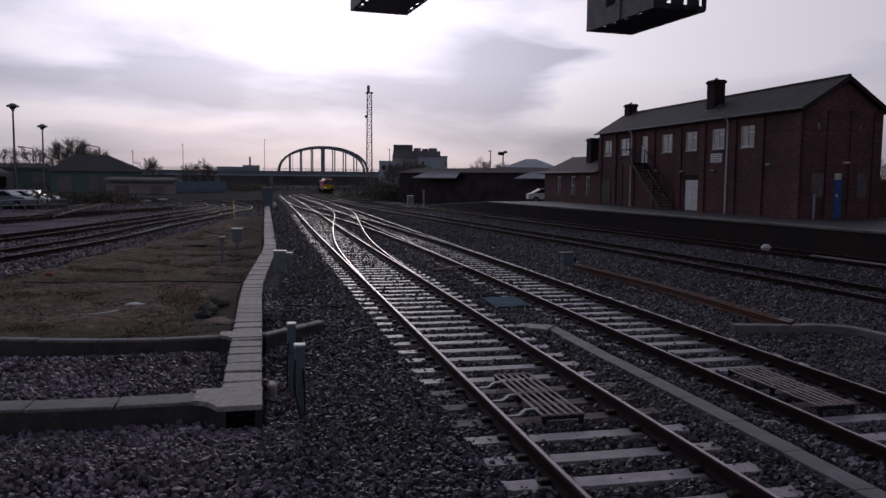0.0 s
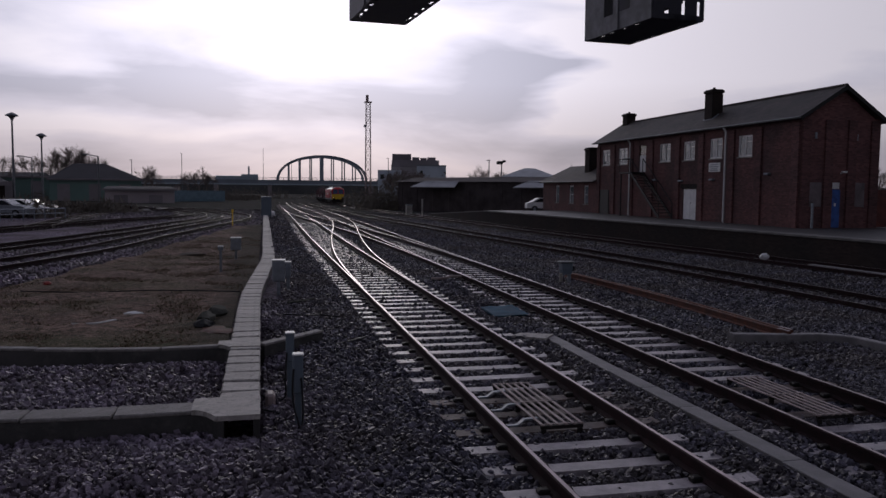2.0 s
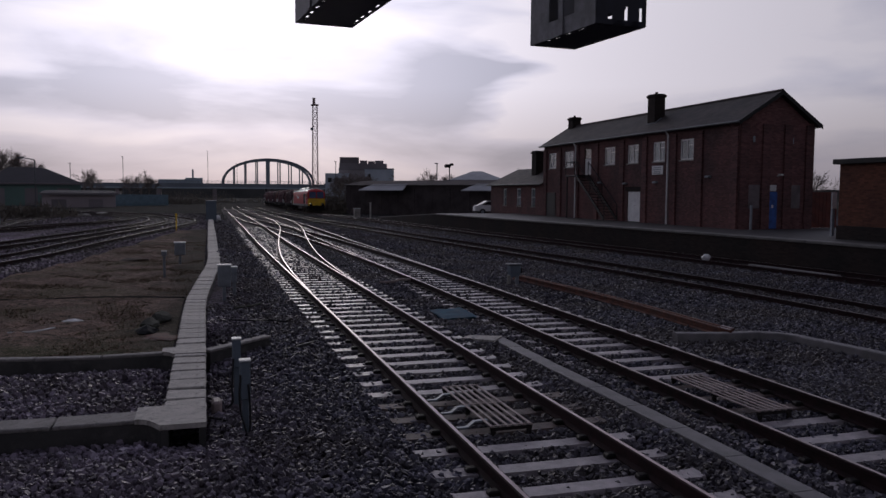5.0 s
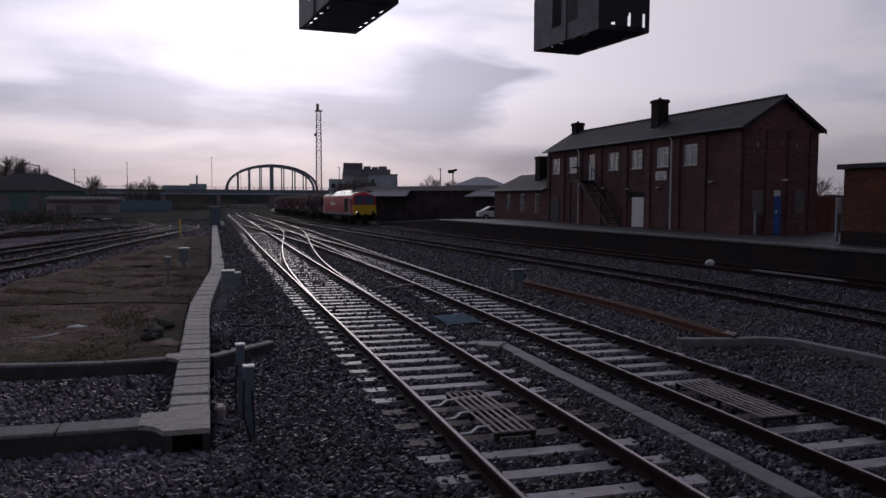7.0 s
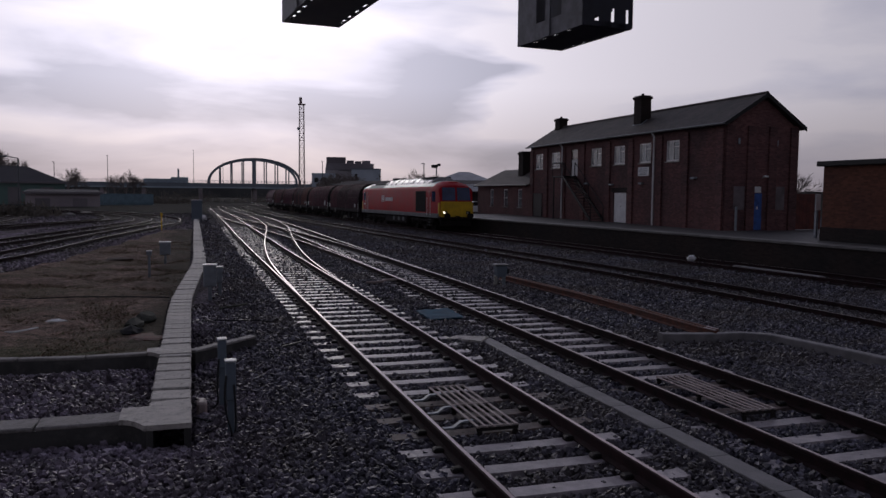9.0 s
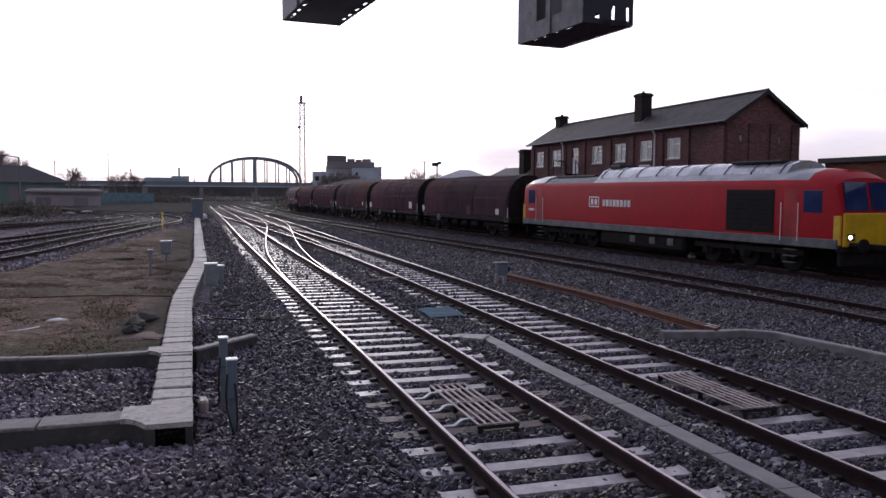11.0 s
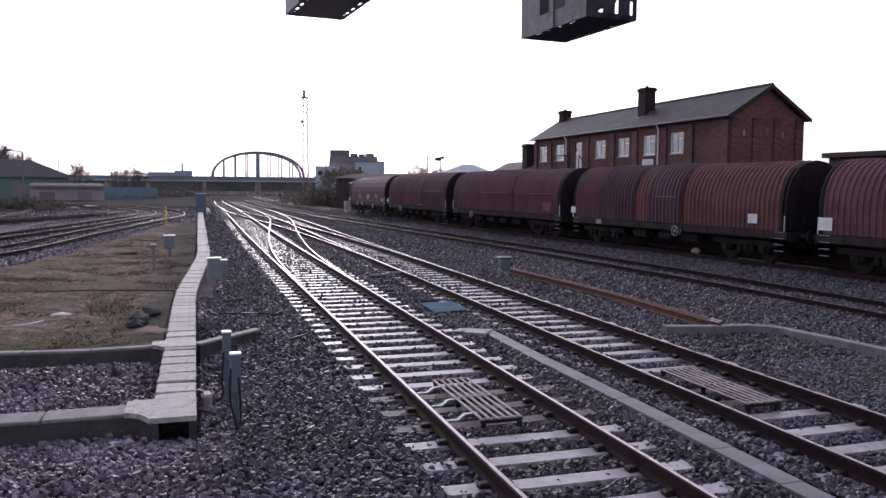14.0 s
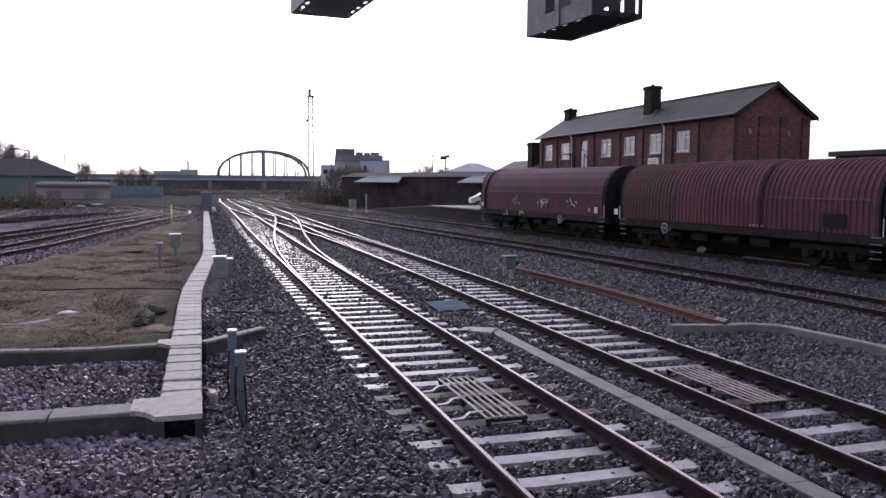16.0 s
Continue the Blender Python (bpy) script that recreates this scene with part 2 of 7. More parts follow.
M = dict(
    ballast=ballast_material("granite_ballast", 0.95, 0.04),
    stones=ballast_material("loose_ballast_stones", 0.52, 0.32, True),
    turf=turf_material(),
    earth=material("far_ground", (0.07, 0.07, 0.065), (0.045, 0.045, 0.042), 0.9, scale=0.05, fine=2, bump=0.5, bump_scale=6, spec=0.1),
    # weathered trough sides; the shade on these backlit walls is put into the colour
    concrete=material("weathered_concrete_shaded", (0.082, 0.077, 0.075), (0.042, 0.04, 0.039), 0.75, scale=2.2, bump=0.25, stain=(0.10, 0.095, 0.088)),
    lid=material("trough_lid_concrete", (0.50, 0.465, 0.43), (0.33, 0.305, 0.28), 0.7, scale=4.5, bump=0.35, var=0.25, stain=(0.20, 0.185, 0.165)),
    lid_dirty=material("soiled_trough_lid", (0.34, 0.315, 0.30), (0.20, 0.185, 0.175), 0.75, scale=2.6, bump=0.35, var=0.25, stain=(0.12, 0.11, 0.10)),
    sleeper=material("wet_concrete_sleeper", (0.42, 0.37, 0.385), (0.24, 0.21, 0.22), 0.40, scale=5.0, bump=0.25, rough_var=0.14, spec=0.5),
    sleeper_oily=material("oil_stained_sleeper", (0.17, 0.125, 0.115), (0.07, 0.055, 0.052), 0.6, scale=6.0, bump=0.25, spec=0.3),
    sleeper_dry=material("dry_concrete_sleeper", (0.18, 0.16, 0.165), (0.10, 0.09, 0.095), 0.85, scale=3.0, bump=0.2, spec=0.1),
    timber=material("tarred_timber", (0.075, 0.062, 0.058), (0.04, 0.033, 0.031), 0.75, scale=4, bump=0.5, bump_scale=25, rough_var=0.15, spec=0.2),
    rail_side=material("rusty_rail", (0.034, 0.017, 0.019), (0.017, 0.010, 0.011), 0.8, 0.0, scale=6, spec=0.15),
    rail_top=material("polished_rail_head", (0.31, 0.245, 0.26), (0.18, 0.14, 0.15), 0.32, 1.0, scale=4, bump=0.0, rough_var=0.06),
    rail_dull=material("dull_rail_head", (0.15, 0.125, 0.12), (0.08, 0.066, 0.064), 0.42, 1.0, scale=4, bump=0.0, rough_var=0.08),
    far_wall=material("pinkish_render", (0.44, 0.38, 0.40), (0.33, 0.29, 0.31), 0.85, scale=0.1, bump=0.0, spec=0.2),
    # bridge colours lightened to carry the far haze; the edge beam is paler still
    bridge=material("hazed_bridge_paint", (0.30, 0.335, 0.385), (0.23, 0.26, 0.30), 0.6, scale=0.1, bump=0.0, spec=0.3),
    bridge_edge=material("hazed_pale_edge", (0.55, 0.64, 0.70), (0.42, 0.50, 0.56), 0.6, scale=0.1, bump=0.0, spec=0.3),
    rust=material("orange_rust", (0.14, 0.052, 0.034), (0.07, 0.028, 0.022), 0.8, 0.1, scale=5),
    clip=material("dark_iron_fastening", (0.03, 0.025, 0.024), None, 0.6, 0.5, scale=9),
    brick=brick_material("red_brick", (0.178, 0.088, 0.084), (0.10, 0.058, 0.058)),
    brick_brown=brick_material("brown_brick", (0.17, 0.07, 0.046), (0.115, 0.05, 0.036)),
    sooty_brick=brick_material("sooty_brick", (0.036, 0.026, 0.023), (0.02, 0.017, 0.016)),
    asphalt=material("platform_asphalt", (0.075, 0.072, 0.072), (0.05, 0.048, 0.048), 0.6, scale=0.6, bump=0.3),
    coping=material("coping_stone", (0.20, 0.19, 0.18), (0.12, 0.115, 0.11), 0.6, scale=1.5),
    stone=material("pale_stone", (0.42, 0.40, 0.37), None, 0.8, scale=2),
    board=material("painted_board", (0.23, 0.19, 0.20), None, 0.7, scale=2),
    # bluish tone of the sky's reflection, painted on boards behind the panes
    curtain=material("sky_tone_paint", (0.42, 0.46, 0.50), (0.28, 0.31, 0.34), 0.8, scale=2.0, bump=0.0),
    window_glass=clear_glass(),
    gate_red=material("gate_red_paint", (0.16, 0.04, 0.03), None, 0.7, scale=2),
    slate=brick_material("slate_roof", (0.088, 0.074, 0.070), (0.044, 0.038, 0.037), 0.30, 0.115, (0.45, 0.45, 0.45), 0.02, 0.7),
    white=material("white_paint", (0.84, 0.84, 0.84), (0.70, 0.70, 0.70), 0.5, scale=3, bump=0.05, var=0.05),
    blue=material("blue_paint", (0.025, 0.10, 0.38), None, 0.45, scale=3, bump=0.05),
    black=material("black_iron", (0.02, 0.02, 0.022), None, 0.5, 0.4, scale=8, bump=0.1),
    dark=material("dark_gap", (0.012, 0.012, 0.013), None, 0.9, bump=0.0),
    grey=material("galvanised_grey", (0.30, 0.33, 0.37), (0.20, 0.22, 0.25), 0.5, 0.3, scale=6, bump=0.08),
    steel_blue=material("blue_grey_steel", (0.16, 0.20, 0.24), (0.11, 0.14, 0.175), 0.55, 0.1, scale=0.2, bump=0.05),
    red=material("loco_red", (0.43, 0.012, 0.022), (0.35, 0.009, 0.017), 0.5, scale=1.2, bump=0.02, var=0.06, coat=0.0, spec=0.16),
    yellow=material("warning_yellow", (0.75, 0.48, 0.02), (0.55, 0.33, 0.02), 0.4, scale=1.5, bump=0.02, var=0.06),
    roof_grey=material("loco_roof_grey", (0.42, 0.42, 0.43), (0.25, 0.25, 0.26), 0.35, 0.2, scale=1.1, bump=0.05, rough_var=0.12),
    frame_grey=material("loco_solebar_grey", (0.17, 0.18, 0.19), None, 0.6, scale=2),
    under=material("grimy_underframe", (0.030, 0.025, 0.025), None, 0.85, 0.0, scale=3, bump=0.3, spec=0.15),
    glass=material("dark_glass", (0.02, 0.025, 0.03), None, 0.08, scale=1, bump=0.0, var=0.02, rough_var=0.02),
    hood=material("maroon_hood", (0.142, 0.052, 0.074), (0.083, 0.037, 0.052), 0.7, scale=0.7, fine=6, bump=0.15, bump_scale=4, var=0.24, spec=0.26),
    hood_rust=material("rust_brown_hood", (0.178, 0.070, 0.083), (0.104, 0.047, 0.060), 0.7, scale=0.9, fine=7, bump=0.15, var=0.24, spec=0.26),
    hood_dark=material("sooty_maroon_hood", (0.098, 0.050, 0.062), (0.060, 0.034, 0.043), 0.68, scale=0.7, fine=6, bump=0.1, var=0.22, spec=0.26),
    hood_orange=material("orange_rust_hood", (0.19, 0.078, 0.074), (0.11, 0.049, 0.053), 0.7, scale=0.9, fine=7, bump=0.15, var=0.25, spec=0.22),
    hood_orange_dull=material("dull_orange_hood", (0.15, 0.06, 0.042), (0.09, 0.036, 0.03), 0.65, scale=0.9, fine=7, bump=0.15, var=0.2),
    # paler rib colours: light caught on the hood crowns, painted in
    rib_lit=material("lit_rib", (0.18, 0.088, 0.104), (0.10, 0.048, 0.06), 0.6, scale=1.1, fine=8, bump=0.1, var=0.25, spec=0.3),
    rib_orange=material("lit_orange_rib", (0.24, 0.115, 0.098), (0.13, 0.058, 0.055), 0.65, scale=1.1, fine=8, bump=0.1, var=0.25),
    red_patch=material("faded_red_patch", (0.22, 0.05, 0.055), None, 0.6, scale=3),
    hood_line=material("scuffed_rail", (0.20, 0.13, 0.12), None, 0.6, scale=2),
    bulkhead=material("black_bulkhead", (0.030, 0.022, 0.025), None, 0.8, scale=2, bump=0.1, spec=0.2),
    wagon_frame=material("wagon_solebar", (0.045, 0.036, 0.038), (0.028, 0.022, 0.024), 0.8, scale=2, bump=0.15, spec=0.2),
    wheel=material("wheel_steel", (0.030, 0.026, 0.026), None, 0.8, 0.0, scale=4, bump=0.1, spec=0.15),
    red_dark=material("loco_door_red", (0.42, 0.016, 0.02), None, 0.4, scale=2, bump=0.0),
    roof_silver=material("silver_roof", (0.55, 0.55, 0.56), (0.34, 0.34, 0.35), 0.28, 0.35, scale=0.9, bump=0.04, rough_var=0.1),
    windscreen=material("tinted_windscreen", (0.03, 0.055, 0.17), None, 0.08, scale=1, bump=0.0, var=0.02, rough_var=0.02),
    lens=material("lamp_lens", (0.5, 0.45, 0.4), None, 0.2, bump=0.0),
    headlamp=glowing("lit_headlamp", (1.0, 0.86, 0.62), 3.0),
    mast=material("mast_paint", (0.42, 0.29, 0.28), (0.34, 0.27, 0.27), 0.6, scale=0.2, bump=0.0),
    lamp_grey=material("lamp_grey", (0.20, 0.21, 0.23), None, 0.5, 0.3, scale=1, bump=0.0),
    # both office tones are raised in place of haze in the air
    office=material("hazed_office_concrete", (0.46, 0.42, 0.42), (0.36, 0.33, 0.34), 0.8, scale=0.2, bump=0.0),
    office_dark=material("hazed_office_cladding", (0.27, 0.245, 0.26), (0.2, 0.18, 0.195), 0.7, scale=0.2, bump=0.0),
    pale_wall=material("pale_blue_render", (0.62, 0.68, 0.76), (0.5, 0.56, 0.64), 0.7, scale=0.2, bump=0.0),
    pale_roof=material("pale_sheet_roof", (0.42, 0.43, 0.44), (0.30, 0.30, 0.31), 0.5, 0.2, scale=0.5, bump=0.1, bump_scale=3),
    # dark green cladding, with distance haze mixed into its colour
    green_wall=material("hazed_green_cladding", (0.15, 0.24, 0.22), (0.11, 0.185, 0.17), 0.7, scale=0.1, bump=0.0),
    far_slate=material("weathered_sheet_roof", (0.085, 0.08, 0.085), (0.06, 0.057, 0.06), 0.8, scale=0.1, bump=0.0, spec=0.2),
    black_boards=material("tarred_boards", (0.10, 0.085, 0.088), (0.06, 0.05, 0.052), 0.9, scale=0.6, bump=0.2, spec=0.15),
    teal=material("teal_fence_paint", (0.20, 0.30, 0.36), (0.14, 0.22, 0.27), 0.6, scale=1, bump=0.0),
    gantry=material("gantry_steel", (0.05, 0.05, 0.065), None, 0.55, 0.4, scale=3, bump=0.05),
    gantry_dark=material("gantry_dark_plate", (0.035, 0.036, 0.055), None, 0.55, 0.2, scale=3, bump=0.05),
    gantry_light=material("gantry_grey_plate", (0.20, 0.20, 0.22), None, 0.6, 0.2, scale=3, bump=0.05),
    # twigs and scrub are coloured lighter to look veiled by haze
    bark=material("hazed_twigs", (0.27, 0.225, 0.205), (0.18, 0.15, 0.14), 0.9, scale=2),
    bush=material("hazed_scrub", (0.21, 0.185, 0.155), (0.12, 0.108, 0.09), 0.95, scale=0.8, fine=3, spec=0.1),
    grass=tuft_material(),
    lid_grey=material("grey_trough_lid", (0.24, 0.225, 0.23), (0.15, 0.143, 0.145), 0.6, scale=3.0, bump=0.25),
    blue_plastic=material("faded_blue_plastic", (0.035, 0.115, 0.18), (0.022, 0.07, 0.115), 0.8, scale=3, bump=0.1, spec=0.1),
    red_plastic=material("red_plastic", (0.35, 0.05, 0.04), None, 0.5, scale=4),
    weeds=material("dead_weeds", (0.10, 0.07, 0.05), (0.05, 0.04, 0.03), 0.95, scale=4, bump=0.8, bump_scale=20, var=0.4),
    moss=material("mossy_stone", (0.085, 0.085, 0.07), (0.04, 0.042, 0.035), 0.9, scale=5, bump=0.6, bump_scale=20, spec=0.15),
    rubber=material("black_rubber", (0.018, 0.018, 0.02), None, 0.55, bump=0.0),
    plank=material("weathered_crossing_timber", (0.43, 0.345, 0.325), (0.26, 0.20, 0.19), 0.6, scale=3, bump=0.4),
)


# ---- geometry helpers ----
class Geo:
    def __init__(self):
        self.v, self.f, self.m = [], [], []

    def add(self, verts, faces, mi=0):
        o = len(self.v)
        self.v += [tuple(p) for p in verts]
        self.f += [tuple(i + o for i in q) for q in faces]
        self.m += [mi] * len(faces)

    def box(self, x0, x1, y0, y1, z0, z1, c=0.0, mi=0, at=None):
        """An upright block with chamfered edges; at: a pose to set it in."""
        c = min(c, (x1 - x0) * 0.45, (y1 - y0) * 0.45, (z1 - z0) * 0.45)
        vs, fs = [], []
        if c <= 0:
            vs = [(x, y, z) for x in (x0, x1) for y in (y0, y1) for z in (z0, z1)]
            fs = [(0, 1, 3, 2), (4, 6, 7, 5), (0, 4, 5, 1), (2, 3, 7, 6), (0, 2, 6, 4), (1, 5, 7, 3)]
        else:
            X, Y, Z = (x0, x1), (y0, y1), (z0, z1)
            idx = {}
            for i in (0, 1):
                for j in (0, 1):
                    for k in (0, 1):
                        sx, sy, sz = (c, -c)[i], (c, -c)[j], (c, -c)[k]
                        idx[i, j, k] = len(vs)
                        vs += [(X[i], Y[j] + sy, Z[k] + sz), (X[i] + sx, Y[j], Z[k] + sz), (X[i] + sx, Y[j] + sy, Z[k])]
            q = lambda a, n: idx[a] + n
            for i in (0, 1):
                r = [(i, 0, 0), (i, 0, 1), (i, 1, 1), (i, 1, 0)]
                fs.append(tuple(q(a, 0) for a in (r if i == 0 else r[::-1])))
                r = [(0, i, 0), (1, i, 0), (1, i, 1), (0, i, 1)]
                fs.append(tuple(q(a, 1) for a in (r if i == 0 else r[::-1])))
                r = [(0, 0, i), (0, 1, i), (1, 1, i), (1, 0, i)]
                fs.append(tuple(q(a, 2) for a in (r if i == 0 else r[::-1])))
            for i in (0, 1):
                for j in (0, 1):
                    fs.append((q((i, j, 0), 0), q((i, j, 1), 0), q((i, j, 1), 1), q((i, j, 0), 1)))
                    fs.append((q((i, 0, j), 0), q((i, 1, j), 0), q((i, 1, j), 2), q((i, 0, j), 2)))
                    fs.append((q((0, i, j), 1), q((1, i, j), 1), q((1, i, j), 2), q((0, i, j), 2)))
            fs += [(a, a + 1, a + 2) for a in idx.values()]
        if at is not None:
            vs = [at @ Vector(p) for p in vs]
        self.add(vs, fs, mi)
        return self

    def tube(self, p0, p1, r0, r1=None, n=10, mi=0, caps=True):
        p0, p1 = Vector(p0), Vector(p1)
        r1 = r0 if r1 is None else r1
        d = (p1 - p0).normalized()
        a = d.orthogonal().normalized()
        b = d.cross(a)
        vs = []
        for p, r in ((p0, r0), (p1, r1)):
            vs += [p + r * (math.cos(2 * math.pi * i / n) * a + math.sin(2 * math.pi * i / n) * b) for i in range(n)]
        fs = [(i, (i + 1) % n, n + (i + 1) % n, n + i) for i in range(n)]
        if caps:
            fs += [tuple(range(n))[::-1], tuple(range(n, 2 * n))]
        self.add(vs, fs, mi)
        return self

    def loft(self, rings, mi=0, closed=True, caps=True):
        """Skins a row of like rings of points."""
        n = len(rings[0])
        vs = [p for r in rings for p in r]
        fs = []
        for k in range(len(rings) - 1):
            for i in range(n if closed else n - 1):
                j = (i + 1) % n
                fs.append((k * n + i, k * n + j, (k + 1) * n + j, (k + 1) * n + i))
        if caps and closed:
            fs += [tuple(range(n))[::-1], tuple(range((len(rings) - 1) * n, len(rings) * n))]
        self.add(vs, fs, mi)
        return self

    def mesh(self, name, mats, smooth=False):
        me = bpy.data.meshes.new(name)
        me.from_pydata([tuple(p) for p in self.v], [], self.f)
        for m in mats:
            me.materials.append(m)
        if len(mats) > 1:
            me.polygons.foreach_set("material_index", self.m)
        bm = bmesh.new()
        bm.from_mesh(me)
        bmesh.ops.recalc_face_normals(bm, faces=bm.faces)
        bm.to_mesh(me)
        bm.free()
        if smooth:
            me.shade_smooth()
            me.set_sharp_from_angle(angle=radians(35))
        me.update()
        return me


def part(name, geo, mats, parent=None, label="", smooth=False, at=None):
    mats = mats if isinstance(mats, (list, tuple)) else [mats]
    me = geo if isinstance(geo, bpy.types.Mesh) else geo.mesh(name, mats, smooth)
    ob = new(name, me)
    ob.parent = parent
    if at is not None:
        ob.matrix_basis = at
    if label:
        tagged(ob, label)
    return ob


def thing(name, label, category, at=None, group="", kind=""):
    ob = new(name)
    ob.empty_display_size = 0.2
    if at is not None:
        ob.matrix_basis = at
    return tagged(ob, label, category, group, kind)


def smooth_line(pts, step=1.0):
    """Points along a smooth line through pts, about a step apart."""
    p = np.array(pts, float)
    s = np.concatenate([[0], np.cumsum(np.linalg.norm(np.diff(p, axis=0), axis=1))])
    m = np.gradient(p, s, axis=0)
    out = []
    for i in range(len(p) - 1):
        h = s[i + 1] - s[i]
        for u in np.arange(0, 1, min(1.0, step / h)):
            h00, h10, h01, h11 = 2 * u**3 - 3 * u**2 + 1, u**3 - 2 * u**2 + u, -2 * u**3 + 3 * u**2, u**3 - u**2
            out.append(h00 * p[i] + h10 * h * m[i] + h01 * p[i + 1] + h11 * h * m[i + 1])
    out.append(p[-1])
    return np.array(out)


def offset_line(line, d):
    """The line moved d metres to its right."""
    t = np.gradient(line, axis=0)
    t /= np.linalg.norm(t[:, :2], axis=1)[:, None]
    r = line.copy()
    r[:, 0] += t[:, 1] * d
    r[:, 1] -= t[:, 0] * d
    return r


def along(line, s):
    """Place and heading (degrees, counter-clockwise from +y) at s metres along a line."""
    seg = np.linalg.norm(np.diff(line, axis=0), axis=1)
    c = np.concatenate([[0], np.cumsum(seg)])
    if s <= 0 or s >= c[-1]:
        e = (line[1] - line[0]) / seg[0] if s <= 0 else (line[-1] - line[-2]) / seg[-1]
        p = line[0] + e * s if s <= 0 else line[-1] + e * (s - c[-1])
    else:
        i = int(np.searchsorted(c, s, side="right") - 1)
        e = (line[i + 1] - line[i]) / seg[i]
        p = line[i] + e * (s - c[i])
    return p, math.degrees(math.atan2(-e[0], e[1]))


def ground_z(x, y):
    """Level of the ballast: the lines by the platform lie lower, and all fall gently away."""
    k = min(1.0, max(0.0, (x - 5.0) / 8.0))
    k = k * k * (3 - 2 * k)
    kl = min(1.0, max(0.0, (-2.5 - x) / 7.0))
    kr = min(1.0, max(0.0, (x - 15.6) / 3.4))
    return -0.22 * k + 0.13 * kl + 0.06 * kr - 0.006 * max(0.0, min(y, 420.0) - 60.0)


# ---- the lines: centres as (x, y), rails laid on the ground's level ----
def rail_line(pts, step=1.0, lift=0.16):
    l = smooth_line([(x, y, 0) for x, y in pts], step)
    l[:, 2] = [ground_z(x, y) + lift for x, y, _ in l]
    return l


LINES = dict(
    near=rail_line([(3.31, -12), (3.31, 5), (3.32, 20), (3.34, 40), (3.55, 65), (3.9, 95), (4.2, 135), (4.9, 168)]),
    second=rail_line([(6.70, -12), (6.70, 5), (6.75, 20), (6.8, 40), (6.95, 65), (7.15, 95), (7.1, 135), (7.5, 172)]),
    goods=rail_line([(15.3, -14), (15.35, 5), (15.3, 20), (14.6, 32), (13.5, 44), (12.3, 58), (11.4, 74), (11.0, 95), (11.2, 140), (12.0, 185)]),
    train=rail_line([(22.6, -60), (22.5, -20), (22.15, 6), (21.24, 18), (20.37, 28), (19.54, 38), (18.54, 48), (17.85, 58), (17.0, 78), (16.47, 98), (16.38, 140), (16.77, 190), (18.9, 250), (30.24, 350), (48, 440), (72, 540)]),
    curve_a=rail_line([(-16.0, -6.0), (-12.04, 12.9), (-8.49, 25.8), (-6.67, 33.32), (-5.38, 43.0), (-3.76, 53.75), (-2.33, 63.6), (-1.54, 71.07), (-1.6, 78.0), (-3.6, 90.0), (-9.0, 104.0), (-18.0, 116.0), (-34.0, 128.0)]),
    curve_b=rail_line([(-17.23, 6.08), (-12.74, 25.07), (-9.7, 35.98), (-7.5, 46.34), (-5.72, 56.63), (-4.18, 67.32), (-4.0, 77.0), (-6.0, 90.0), (-12.0, 104.0), (-22.0, 115.0), (-38.0, 125.0)]),
    curve_d=rail_line([(-13.0, 52), (-13.6, 60), (-14.6, 71.5), (-15.8, 90), (-17.4, 111), (-22, 128)]),
    curve_c=rail_line([(-25, 20), (-17, 41), (-12.2, 56), (-9.8, 63), (-7.9, 69), (-6.9, 76), (-7.3, 85), (-11.5, 97), (-21, 108), (-36, 117)]),
)
# rail section, from the middle of its head: running face, web and foot
RAIL = [(-0.020, 0.0), (0.020, 0.0), (0.035, -0.010), (0.036, -0.035), (0.010, -0.05), (0.010, -0.125), (0.07, -0.148), (0.07, -0.158),
        (-0.07, -0.158), (-0.07, -0.148), (-0.010, -0.125), (-0.010, -0.05), (-0.036, -0.035), (-0.035, -0.010)]


def rail_geo(line, mi_top=1):
    t = np.gradient(line, axis=0)
    t /= np.linalg.norm(t[:, :2], axis=1)[:, None]
    g = Geo()
    rings = [[(p[0] + d[1] * u, p[1] - d[0] * u, p[2] + w) for u, w in RAIL] for p, d in zip(line, t)]
    g.loft(rings)
    n = len(RAIL)
    for k in range(len(line) - 1):
        g.m[k * n] = mi_top
    return g


def sleeper_mesh(length=2.5, width=0.27, name="sleeper", mat="sleeper"):
    g = Geo()
    a, b = length / 2, width / 2
    prof = [(-b, -0.10), (-b * 0.82, 0.0), (b * 0.82, 0.0), (b, -0.10)]
    rings = []
    for x, dip in ((-a, 0.012), (-a + 0.05, 0.0), (-0.95, 0.0), (-0.45, -0.012), (0.45, -0.012), (0.95, 0.0), (a - 0.05, 0.0), (a, 0.012)):
        rings.append([(x, u, w + (dip if w == 0 else 0)) for u, w in prof])
    g.loft(rings)
    return g.mesh(name, [M[mat]])


SLEEPER = sleeper_mesh()
SLEEPER_OILY = sleeper_mesh(mat="sleeper_oily")
SLEEPER_WOOD = sleeper_mesh(2.6, 0.25, "sleeper", "timber")


def fastening_geo(g, line, s0, s1, step, every=1):
    """Iron shoulders and clips on each side of both rails."""
    s = s0
    while s < s1:
        p, h = along(line, s)
        for side in (-0.753, 0.753):
            for d in (-0.11, 0.11):
                at = Matrix.Translation(p - np.array((0, 0, 0.16))) @ pose(0, 0, 0, 0, 0, h)
                x = side + d
                g.box(x - 0.055, x + 0.055, -0.05, 0.05, -0.01, 0.05, 0.015, at=at)
        s += step


